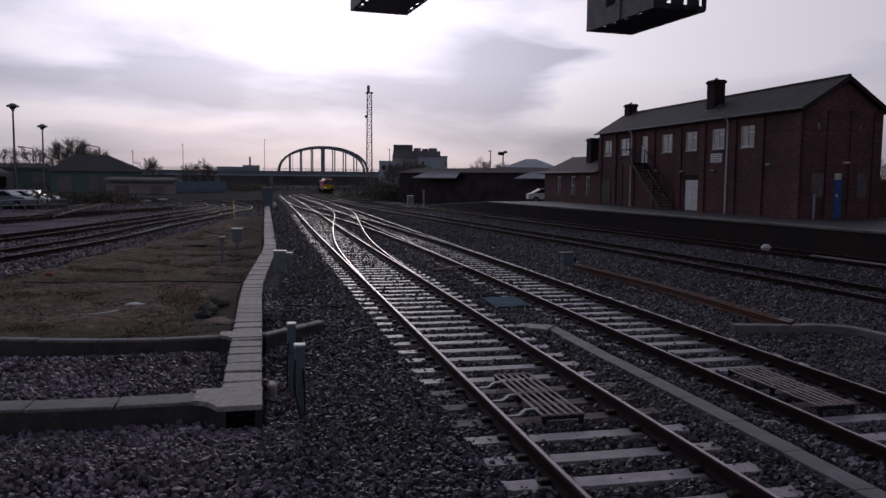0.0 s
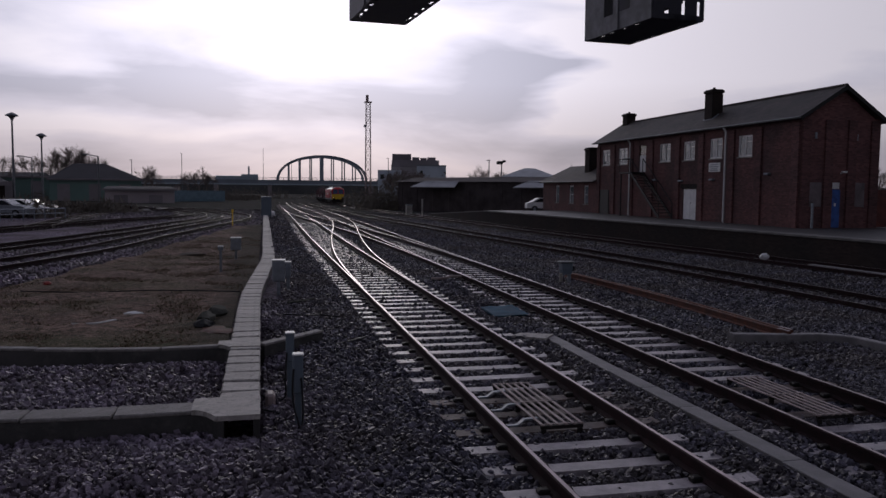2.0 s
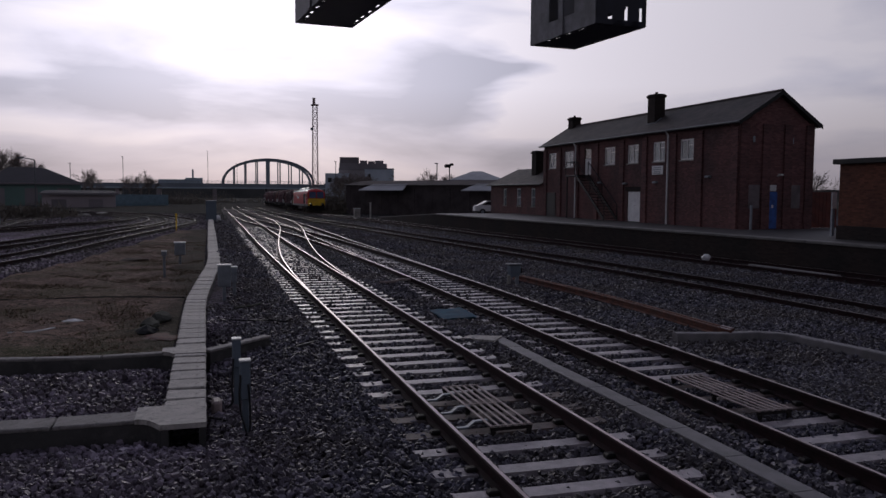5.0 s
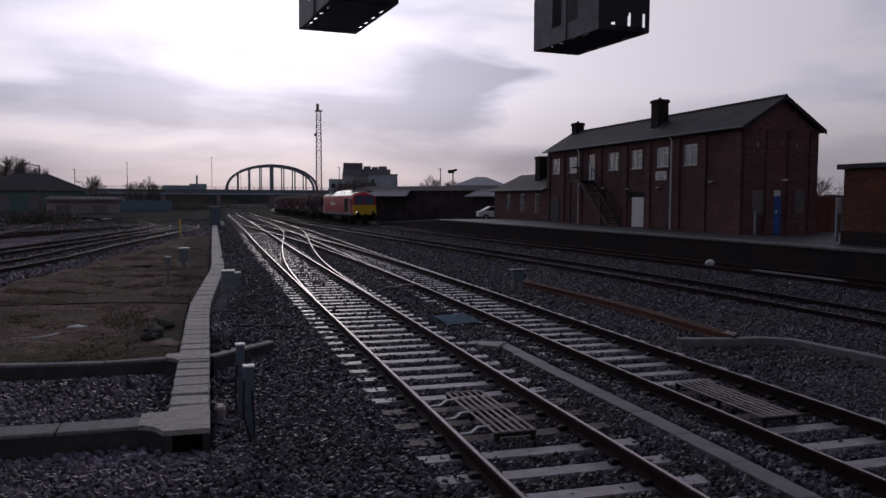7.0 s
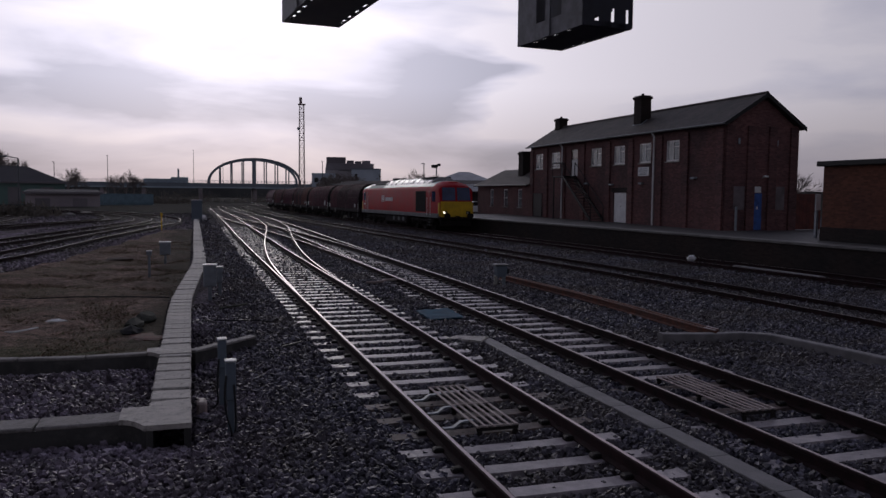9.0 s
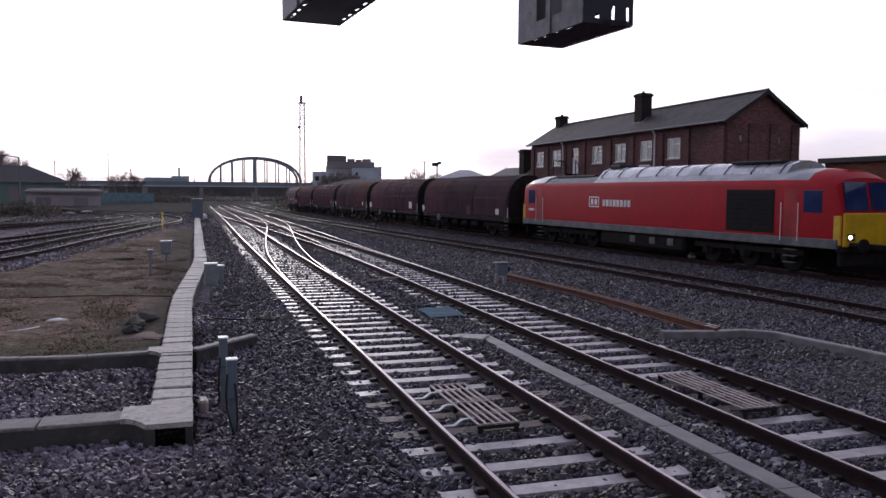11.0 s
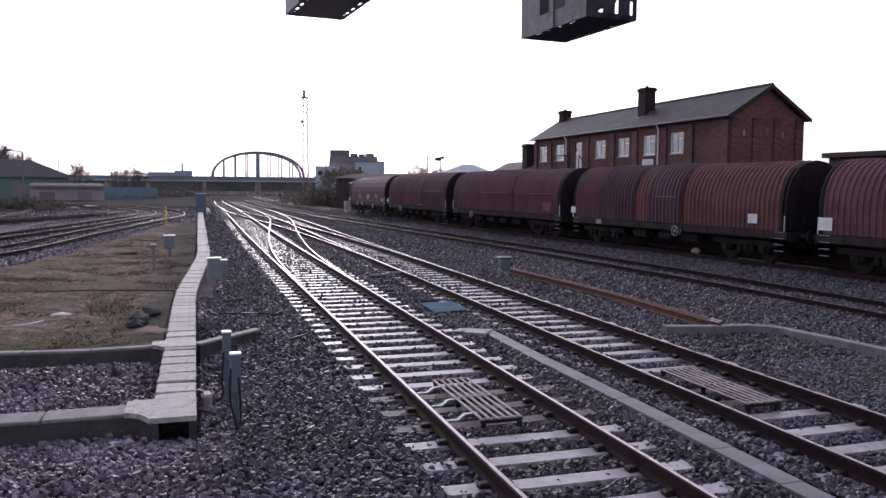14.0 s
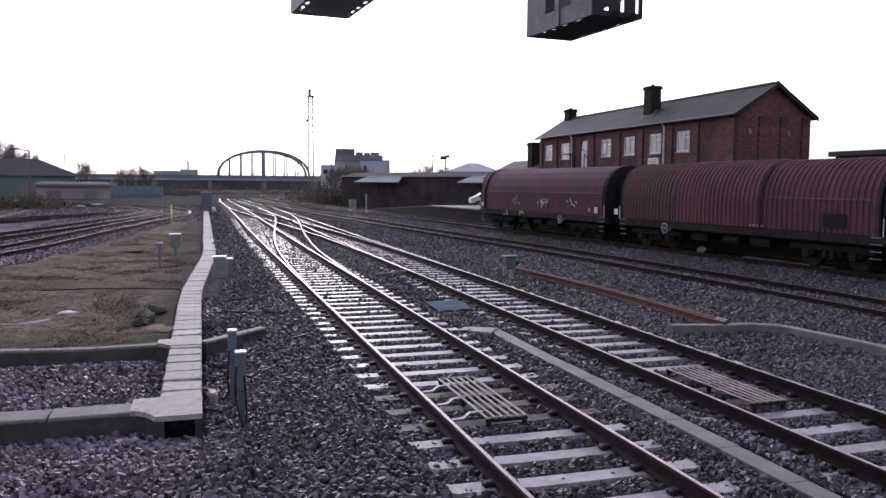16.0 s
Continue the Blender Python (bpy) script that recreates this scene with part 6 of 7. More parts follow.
    for a in range(0, 16, 4):
        g.tube((-1.40, brake, 0.92), rim[a + 1], 0.018, n=5)
    g.tube((-1.34, brake, 0.92), (-1.42, brake, 0.92), 0.06, n=8)
    part("handbrake_wheel", g, M["stone"], ob, "pale spoked handbrake wheel")
    part("brake_lever", Geo().tube((-1.415, brake - 0.42, 0.98), (-1.415, brake - 0.34, 0.82), 0.03, n=6), M["grey"], ob)
    # strengthening ribs along the solebar, and springs outside the bogie frames
    for v in range(9):
        yy = 1.6 + v * (L - 3.2) / 8
        part("solebar_rib", Geo().box(-1.385, -1.362, yy - 0.03, yy + 0.03, 0.94, 1.18), M["wagon_frame"], ob)
    for yy in (2.8, L - 2.8):
        for v in (-0.14, 0.14):
            part("spring", Geo().tube((-1.12, yy + v, 0.36), (-1.12, yy + v, 0.62), 0.09, n=8), M["wheel"], ob)
    part("brake_cylinder", Geo().tube((-1.05, 6.9, 0.66), (-1.05, 7.7, 0.66), 0.17, n=12), M["under"], ob)
    for y in (5.9, 9.2):
        part("brake_gear", Geo().box(-1.1, -0.7, y - 0.5, y + 0.5, 0.5, 0.84, 0.04), M["under"], ob)
    return ob


W = "white"
TRAIN = [(locomotive(), 0.0, 21.3, (4.4, 16.9))]
THIRD = 1 / 3
for k, (secs, label, marks, lines, brake) in enumerate((
        ((("hood_dark", 0.36, True), ("hood_dark", 0.34, True), ("hood_rust", 0.30, True)), "dark maroon steel wagon with a rust-red hood section", [(14.3, 1.5, 0.45, 0.3, W), (12.0, 1.55, 0.4, 0.4, "hood"), (6.2, 1.5, 0.6, 0.6, "hood_rust"), (2.0, 1.5, 0.42, 0.34, W)], (0,), 11.3),
        ((("hood", THIRD, True), ("hood", THIRD, True), ("hood_rust", THIRD, True)), "dark maroon steel wagon with three ribbed hoods", [(2.3, 1.62, 0.7, 0.5, W), (14.0, 1.55, 0.55, 0.42, W), (6.6, 1.06, 0.4, 0.22, "stone"), (11.0, 1.5, 0.5, 0.4, "hood_dark")], (0, 1), 11.0),
        ((("hood_orange", 0.40, True), ("hood_dark", 0.15, True), ("hood_orange", 0.09, True), ("hood_dark", 0.19, True), ("hood_rust", 0.17, True)), "steel wagon with orange-rusty ribbed hoods and a dark middle", [(2.1, 1.6, 0.45, 0.34, W), (14.3, 1.55, 0.4, 0.3, W), (12.0, 1.06, 0.45, 0.22, "stone"), (11.0, 1.5, 0.7, 0.6, "rust")], (1,), 6.4),
        ((("hood", 0.38, True), ("hood", 0.33, True), ("hood_rust", 0.29, True)), "maroon steel wagon with scuffed ribbed hoods", [(1.9, 1.62, 0.8, 0.5, "red_patch"), (6.0, 1.6, 0.7, 0.4, "hood_dark"), (14.0, 1.45, 0.6, 0.22, "dark")], (0, 1), 11.4),
        ((("hood_rust", 0.37, True), ("hood_rust", 0.35, True), ("hood_orange_dull", 0.28, True)), "brownish maroon steel wagon with ribbed hoods", [(14.6, 1.5, 0.3, 0.26, W), (2.4, 1.62, 0.9, 0.45, "dark"), (5.8, 1.3, 0.7, 0.08, "stone")], (0,), 11.0),
        ((("hood", 0.97, False), ("hood", 0.03, False)), "last maroon wagon, scrawled with pale paint low on its hood", [(14.0, 1.5, 0.26, 0.26, W), (1.3, 1.5, 0.26, 0.3, W), (1.9, 1.5, 0.2, 0.2, "stone")], (0,), 4.6))):
    TRAIN.append((coil_wagon(secs, label, marks, lines, brake), 22.1 + 15.08 * k, 14.88, (2.8, 12.08)))


def scrawl(parent, y, z, seed, s=1.0):
    """Painted scrawl that spells nothing: short pale strokes."""
    rng = np.random.default_rng(seed)
    g = Geo()
    for k in range(7):
        a = Vector((-1.392, y + rng.uniform(-0.45, 0.45) * s, z + rng.uniform(-0.16, 0.16) * s))
        b = a + Vector((-0.006, rng.uniform(-0.3, 0.3) * s, rng.uniform(-0.28, 0.28) * s))
        g.tube(a, b, 0.018, n=5)
    part("paint_strokes", g, M["white"], parent, "pale scrawled paint strokes")


for y, sd in ((9.6, 1), (6.6, 2), (3.6, 3), (5.9, 4)):
    scrawl(TRAIN[-1][0], y, 1.75, sd)
scrawl(TRAIN[-1][0], 10.8, 1.02, 8, 0.6)
scrawl(TRAIN[-1][0], 8.8, 1.02, 9, 0.6)


# ---- distance ----
def bearing(deg, dist, z=0.0):
    return Vector((math.sin(radians(deg)) * dist, math.cos(radians(deg)) * dist, z))


def road_bridge():
    """Steel bowstring bridge: tied arches on a long deck with piers."""
    ob = thing("road_bridge", "long blue-grey road bridge with a bowstring arch", "bridge", kind="structure")
    Y, zb, zt = 395.0, 4.6, 6.4
    part("deck", Geo().box(-95, 75, Y, Y + 14, zb - 0.7, zt, 0.05), M["bridge"], ob)
    part("edge_beam", Geo().box(-95, 75, Y - 0.5, Y - 0.02, zb - 0.7, zb - 0.05, 0.05), M["bridge_edge"], ob, "pale edge beam along the deck")
    g = Geo()
    for k in range(84):
        x = -94 + 2 * k
        g.box(x - 0.06, x + 0.06, Y - 0.2, Y - 0.05, zt, zt + 1.2)
    g.box(-95, 75, Y - 0.2, Y - 0.05, zt + 1.1, zt + 1.25)
    g.box(-95, 75, Y - 0.2, Y - 0.05, zt + 0.5, zt + 0.6)
    part("parapet", g, M["bridge"], ob)
    x0, x1, rise = 9.3, 52.5, 12.4
    for y in (Y + 0.4, Y + 12.5):
        rings = []
        for k in range(33):
            u = k / 32
            a = u * math.pi
            x = (x0 + x1) / 2 - (x1 - x0) / 2 * math.cos(a)
            z = zt - 0.6 + rise * math.sin(a) ** 0.86
            rings.append((x, z))
        g = Geo()
        pts = np.array(rings)
        t = np.gradient(pts, axis=0)
        t /= np.linalg.norm(t, axis=1)[:, None]
        g.loft([[(p[0] - d[1] * w, y + h, p[1] + d[0] * w) for w, h in ((-0.55, -0.5), (0.55, -0.5), (0.55, 0.5), (-0.55, 0.5))] for p, d in zip(pts, t)])
        part("arch", g, M["bridge"], ob, "riveted steel arch rib")
        for k in range(1, 8):
            x = x0 + (x1 - x0) * k / 8
            z = float(np.interp(x, pts[:, 0], pts[:, 1]))
            part("hanger", Geo().box(x - (0.5 if k == 4 else 0.28), x + (0.5 if k == 4 else 0.28), y - 0.25, y + 0.25, zt, z), M["bridge"], ob)
    for x in (-78, -58, -38, -20, 5.5, 30.9, 56):
        part("pier", Geo().box(x - 0.9, x + 0.9, Y + 1, Y + 13, -4.5, zb - 0.7, 0.05), M["far_wall"], ob)
    part("abutment", Geo().box(60, 110, Y - 2, Y + 16, -4.5, zt + 0.6, 0.1), M["sooty_brick"], ob)
    part("abutment", Geo().box(-150, -96, Y - 2, Y + 16, -4.5, zt + 0.2, 0.1), M["sooty_brick"], ob)
    part("gantry_hut", Geo().box(-8, 0, Y + 2, Y + 8, zt, zt + 2.6, 0.05).box(-20, -8, Y + 2, Y + 8, zt, zt + 1.8, 0.05).tube((-4.5, Y + 4, zt + 2.6), (-4.5, Y + 4, zt + 6.6), 0.45, 0.4, 8), M["bridge_edge"], ob)


road_bridge()


def lattice_mast(b, d, h, zb):
    c = bearing(b, d)
    ob = thing("lattice_mast", "tall slender lattice radio mast", "mast", at=pose(c.x, c.y, zb))
    w0, w1 = 0.9, 0.66
    leg = lambda s, u, z: (s * (w0 + (w1 - w0) * z / h), u * (w0 + (w1 - w0) * z / h), z)
    for s in (-1, 1):
        for u in (-1, 1):
            part("leg", Geo().tube(leg(s, u, -1), leg(s, u, h), 0.10, 0.08, 5), M["mast"], ob)
    n = 14
    g = Geo()
    for k in range(n):
        za, zc = h * k / n, h * (k + 1) / n
        for s in (-1, 1):
            g.tube(leg(s, -1, za), leg(s, 1, zc), 0.05, n=4).tube(leg(s, 1, za), leg(s, -1, zc), 0.05, n=4)
            g.tube(leg(-1, s, za), leg(1, s, zc), 0.05, n=4).tube(leg(1, s, za), leg(-1, s, zc), 0.05, n=4)
            g.tube(leg(-1, s, zc), leg(1, s, zc), 0.06, n=4)
    part("bracing", g, M["mast"], ob)
    part("head_frame", Geo().box(-1.1, 1.1, -1.1, 1.1, h, h + 0.3).tube((-0.3, 0, h), (-0.3, 0, h + 2.4), 0.45, n=8), M["mast"], ob)
    part("dish", Geo().tube((-1.1, -0.6, h * 0.76), (-1.1, -1.0, h * 0.76), 0.45, 0.5, 12), M["grey"], ob)


lattice_mast(7.70, 255, 31.0, -1.2)


def street_lamp(b, d, h, zb, kind, label):
    c = bearing(b, d)
    ob = thing("street_lamp", label, "street lamp", at=pose(c.x, c.y, zb), group="lamps")
    part("column", Geo().tube((0, 0, -1), (0, 0, h), 0.16 if kind == "disc" else 0.12, 0.09, 8), M["lamp_grey"], ob)
    if kind == "disc":
        g = Geo()
        ring = lambda r, z: [(r * math.cos(k * math.pi / 8), r * math.sin(k * math.pi / 8), z) for k in range(16)]
        g.loft([ring(0.2, h - 0.3), ring(0.32, h - 0.1), ring(0.68, h), ring(0.65, h + 0.09), ring(0.34, h + 0.28), ring(0.08, h + 0.38)])
        part("canopy", g, M["lamp_grey"], ob, "shallow dish-shaped lamp head", smooth=True)
        part("bowl", Geo().tube((0, 0, h - 0.5), (0, 0, h - 0.31), 0.12, 0.19, 12), M["white"], ob)
    elif kind == "arm":
        part("arm", Geo().tube((0, 0, h), (-1.5, 0, h + 0.25), 0.08, 0.06, 6), M["lamp_grey"], ob)
        part("lantern", Geo().box(-2.3, -1.4, -0.2, 0.2, h + 0.15, h + 0.35, 0.06), M["lamp_grey"], ob)
    elif kind == "flood":
        part("lantern", Geo().box(-0.75, 0.15, -0.3, 0.3, h - 0.05, h + 0.45, 0.1).box(0.1, 0.6, -0.25, 0.25, h + 0.25, h + 0.6, 0.08), M["black"], ob)
    else:
        part("lantern", Geo().box(-0.5, 0.2, -0.15, 0.15, h, h + 0.15, 0.05), M["lamp_grey"], ob)


for b, d, h, zb, kind, label in (
        (-15.3, 100, 10.3, 0.0, "disc", "tall car-park lamp with a dish-shaped head"),
        (-13.67, 118, 9.2, 0.0, "disc", "tall car-park lamp with a dish-shaped head"),
        (-10.35, 130, 7.4, -0.3, "arm", "grey street lamp with a side arm"),
        (-8.3, 240, 11.0, -1, "plain", "slender street lamp on the approach road"),
        (-5.1, 300, 12.5, 2.0, "plain", "slender street lamp on the approach road"),
        (0.35, 400, 15.5, 6.3, "plain", "slender street lamp on the bridge"),
        (2.3, 420, 10.5, 6.3, "plain", "slender street lamp on the bridge"),
        (9.15, 230, 12.3, -1, "plain", "slender street lamp beyond the line"),
        (16.4, 150, 8.6, -0.5, "plain", "slender street lamp in the yard"),
        (17.3, 120, 7.0, -0.5, "flood", "yard floodlight with a dark head"),
        (-14.25, 150, 7.6, -0.3, "arm", "grey street lamp with a side arm")):
    street_lamp(b, d, h, zb, kind, label)


def block(b0, b1, d, depth, zb, zt):
    """A building's block between two bearings at a distance."""
    p, q = bearing(b0, d), bearing(b1, d)
    a = math.degrees(math.atan2(q.y - p.y, q.x - p.x))
    return Matrix.Translation((p.x, p.y, 0)) @ pose(0, 0, 0, 0, 0, a), (q - p).length


def hotel():
    d = 250
    ob = thing("office_block", "stepped concrete office block with plant rooms on its roof", "building")
    at, w = block(9.35, 12.75, d, 14, 0, 0)
    part("wall", Geo().box(0, w, 0, 14, -2, 10.2, 0.05, at=at), M["office"], ob)
    for x, ww, z in ((0.3, 6.0, 13.6), (6.6, 2.3, 12.6), (9.2, 2.0, 12.4), (11.4, 2.6, 12.6)):
        part("plant_room", Geo().box(x, x + ww, 1.5, 9, 10.2, z, 0.05, at=at), M["office_dark"], ob)
    part("cornice", Geo().box(0.2, w + 0.2, -0.3, 14, 9.5, 11.6, 0.05, at=at), M["office_dark"], ob)
    for k in range(7):
        part("window", Geo().box(0.8 + 2.0 * k, 2.1 + 2.0 * k, -0.05, 0.05, 4.0, 5.6, at=at), M["glass"], ob)
    at, w = block(11.2, 13.3, d - 8, 10, 0, 0)
    ob2 = thing("pale_office_wing", "pale blue-white office wing", "building")
    part("wall", Geo().box(0, w, 0, 10, -2, 9.6, 0.05, at=at), M["pale_wall"], ob2)
    part("window", Geo().box(1.1, 1.8, -0.06, 0.02, 5.6, 8.2, at=at), M["glass"], ob2)
    part("roof_edge", Geo().box(-0.1, w + 0.1, -0.1, 10.1, 9.6, 9.9, at=at), M["grey"], ob2)
    at, w = block(8.4, 10.1, d - 4, 10, 0, 0)
    ob3 = thing("grey_office_wing", "grey office wing lower than its neighbour", "building")
    part("wall", Geo().box(0, w, 0, 10, -2, 8.4, 0.05, at=at), M["pale_wall"], ob3)
    for k in range(3):
        part("window", Geo().box(0.8 + 2.0 * k, 2.0 + 2.0 * k, -0.06, 0.02, 5.6, 7.0, at=at), M["glass"], ob3)


hotel()


def shed(b0, b1, d, depth, zb, ze, zr, wall, roof, label, ridge=(0.25, 0.62)):
    """A wide low shed; its roof rises to a flat ridge."""
    at, w = block(b0, b1, d, depth, 0, 0)
    ob = thing("warehouse", label, "building")
    part("wall", Geo().box(0, w, 0, depth, zb, ze, 0.05, at=at), M[wall], ob)
    f = [(-0.4, -0.6, ze), (w + 0.4, -0.6, ze), (w + 0.4, depth + 0.6, ze), (-0.4, depth + 0.6, ze)]
    r = [(w * ridge[0], depth * 0.4, zr), (w * ridge[1], depth * 0.4, zr), (w * ridge[1], depth * 0.6, zr), (w * ridge[0], depth * 0.6, zr)]
    part("roof", Geo().loft([[at @ Vector((x, y, z + 0.02)) for x, y, z in f], [at @ Vector(p) for p in r]]), M[roof], ob)
    part("fascia", Geo().box(-0.5, w + 0.5, -0.75, -0.62, ze - 0.35, ze + 0.05, at=at), M["office_dark"], ob)
    n = max(2, int(w / 6))
    for k in range(n):
        part("bay", Geo().box(w * (k + 0.25) / n, w * (k + 0.65) / n, -0.08, -0.01, zb + 0.4, ze - 1.2, at=at), M["office_dark"], ob)
    return ob


shed(-13.3, -7.7, 200, 26, -1.2, 4.3, 8.0, "green_wall", "far_slate", "dark green warehouse with a shallow roof")
shed(-17.8, -13.2, 230, 26, -1.2, 5.0, 6.2, "green_wall", "far_slate", "long low dark shed behind the car park", (0.05, 0.95))
shed(-10.0, -5.6, 165, 10, -1.0, 2.2, 2.7, "far_wall", "far_slate", "long low pinkish-grey store with a dark roof", (0.04, 0.96))
shed(17.4, 21.2, 170, 14, -0.5, 5.4, 7.4, "pale_wall", "pale_roof", "pale industrial shed with a shallow gabled roof", (0.4, 0.6))
shed(-19.0, -15.8, 95, 10, 0, 3.0, 3.6, "sooty_brick", "far_slate", "low dark building beside the car park", (0.1, 0.9))


def yard_store():
    """Long dark store behind the platform end, with two pale skylit roofs over it."""
    ob = thing("goods_store", "long dark boarded store beyond the platform end", "building")
    p, q = Vector((20.5, 118, 0)), Vector((40.5, 88, 0))
    a = math.degrees(math.atan2(q.y - p.y, q.x - p.x))
    w = (q - p).length
    at = Matrix.Translation(p) @ pose(0, 0, 0, 0, 0, a)
    part("wall", Geo().box(0, w, 0, 8, -0.8, 3.7, 0.05, at=at), M["black_boards"], ob)
    part("roof", Geo().loft([[at @ Vector(v) for v in ((-0.3, -0.4, 3.71), (w + .3, -0.4, 3.71), (w + .3, 8.4, 3.71), (-.3, 8.4, 3.71))], [at @ Vector(v) for v in ((0, 3.5, 4.4), (w, 3.5, 4.4), (w, 4.5, 4.4), (0, 4.5, 4.4))]]), M["black_boards"], ob)
    for k in range(11):
        part("board_batten", Geo().box(0.8 + k * 3.2, 0.95 + k * 3.2, -0.06, -0.002, -0.6, 3.6, at=at), M["black_boards"], ob)
    for u, v in ((4.3, 13.0), (23.2, 28.0)):
        part("pale_awning", Geo().loft([[at @ Vector(t) for t in ((u, -1.6, 2.9), (v, -1.6, 2.9), (v - 0.6, -0.05, 3.75), (u + 1.4, -0.05, 3.75))], [at @ Vector(t) for t in ((u, -1.6, 3.0), (v, -1.6, 3.0), (v - 0.6, -0.05, 3.85), (u + 1.4, -0.05, 3.85))]]), M["pale_roof"], ob, "pale sheet-metal awning")
    wb = thing("platform_box", "small white cabinet at the ramp's foot", "cabinet", at=pose(17.3, 92, ground_z(17.3, 92)))
    part("case", Geo().box(-0.35, 0.35, -0.3, 0.3, -0.1, 1.1, 0.03), M["stone"], wb)
    part("lid", Geo().box(-0.4, 0.4, -0.35, 0.35, 1.101, 1.2, 0.02), M["grey"], wb)
    mp = thing("marker_post", "white marker post by the ramp's foot", "post", at=pose(18.6, 90.5, ground_z(18.6, 90)))
    part("post", Geo().box(-0.09, 0.09, -0.09, 0.09, -0.1, 1.8, 0.02), M["stone"], mp)
    part("cap", Geo().box(-0.11, 0.11, -0.11, 0.11, 1.801, 1.86, 0.01), M["stone"], mp)


yard_store()


def steel_fence():
    ob = thing("palisade_fence", "faded blue-green steel fence along the sidings", "fence")
    p, q = bearing(-6.0, 190), bearing(-2.3, 200)
    n = 60
    sheet = Geo().box(-0.1, 0.1, -0.02, 0.02, 0, 2.6, 0.01).mesh("pale", [M["teal"]])
    for k in range(n):
        c = p.lerp(q, k / (n - 1))
        part("pale", sheet, None, ob, at=pose(c.x, c.y, ground_z(c.x, c.y) - 0.1))
    d = (q - p).normalized()
    a = math.degrees(math.atan2(d.y, d.x))
    part("rail", Geo().box(0, (q - p).length, -0.08, -0.03, 0.5, 2.2, at=Matrix.Translation((p.x, p.y, ground_z(p.x, p.y) - 0.05)) @ pose(0, 0, 0, 0, 0, a)), M["teal"], ob)


steel_fence()


def car_park():
    for k, (b, d, mat, label) in enumerate(((-15.9, 74, "grey", "silver car in the car park"), (-15.0, 76, "white", "white car in the car park"), (-14.4, 78, "black", "black car in the car park"))):
        c = bearing(b, d)
        parked_car(c.x, c.y, ground_z(c.x, c.y) + 0.03, 78 + 4 * k, mat, label)
    ob = thing("railing", "pale tubular railing round the car park", "railing")
    p, q = bearing(-17.5, 64), bearing(-12.4, 70)
    for k in range(9):
        c = p.lerp(q, k / 8)
        part("post", Geo().tube((c.x, c.y, ground_z(c.x, c.y) - 0.1), (c.x, c.y, ground_z(c.x, c.y) + 0.85), 0.05, n=6), M["grey"], ob)
    for h in (0.45, 0.82):
        part("rail", Geo().tube((p.x, p.y, ground_z(p.x, p.y) + h), (q.x, q.y, ground_z(q.x, q.y) + h), 0.045, n=6), M["grey"], ob)


car_park()


def bare_tree(b, d, h, zb, seed, spread=0.75, label="bare winter tree against the sky"):
    """Trunk, limbs and a haze of twigs with an uneven outline."""
    rng = np.random.default_rng(seed)
    c = bearing(b, d)
    ob = thing("tree", label, "tree", at=pose(c.x, c.y, zb), group="bare trees")
    g, tw = Geo(), Geo()
    g.tube((0, 0, -0.5), (0, 0, h * 0.32), h * 0.028, h * 0.02, 7)

    def grow(p, dr, l, r, n):
        q = p + dr * l
        (g if n > 1 else tw).tube(p, q, r, r * 0.6, 5 if n > 2 else 3, caps=False)
        if n == 0:
            return
        for k in range(4 if n > 1 else 9):
            e = (dr + Vector(rng.normal(0, spread * 0.75, 3)) + Vector((0, 0, 0.18))).normalized()
            grow(p + dr * l * rng.uniform(0.55, 1.0), e, l * rng.uniform(0.55, 0.85), r * 0.55, n - 1)

    for k in range(5):
        dr = Vector((rng.normal(0, spread), rng.normal(0, spread), 1.0)).normalized()
        grow(Vector((0, 0, h * rng.uniform(0.2, 0.32))), dr, h * 0.25, h * 0.013, 3)
    part("trunk", g, M["bark"], ob)
    part("crown", tw, M["bark"], ob, "fine bare twigs")


for i, (b, d, h, zb) in enumerate(((-15.9, 235, 12.5, 0), (-14.0, 240, 15, 0), (-13.2, 242, 15.5, 0), (-12.5, 244, 14, 0), (-11.8, 246, 17.5, 0), (-11.2, 248, 16.5, 0), (-7.5, 230, 10.5, 0), (-6.9, 235, 8.5, 0), (-4.7, 240, 9.0, 0), (-4.0, 243, 10.0, 0), (-3.5, 246, 8.5, 0),
                                     (15.2, 175, 8.0, 0), (16.0, 178, 8.8, 0), (16.8, 180, 8.4, 0), (17.6, 176, 8.6, 0), (22.2, 150, 8.5, 0), (23.0, 152, 8.2, 0), (9.4, 200, 9.0, -1), (9.9, 196, 10.0, -1), (10.4, 202, 11.0, -1), (10.9, 198, 11.0, -1), (11.5, 205, 9.6, -1), (40.0, 90, 7.2, 0), (41.5, 95, 7.0, 0))):
    bare_tree(b, d, h, zb, 40 + i)


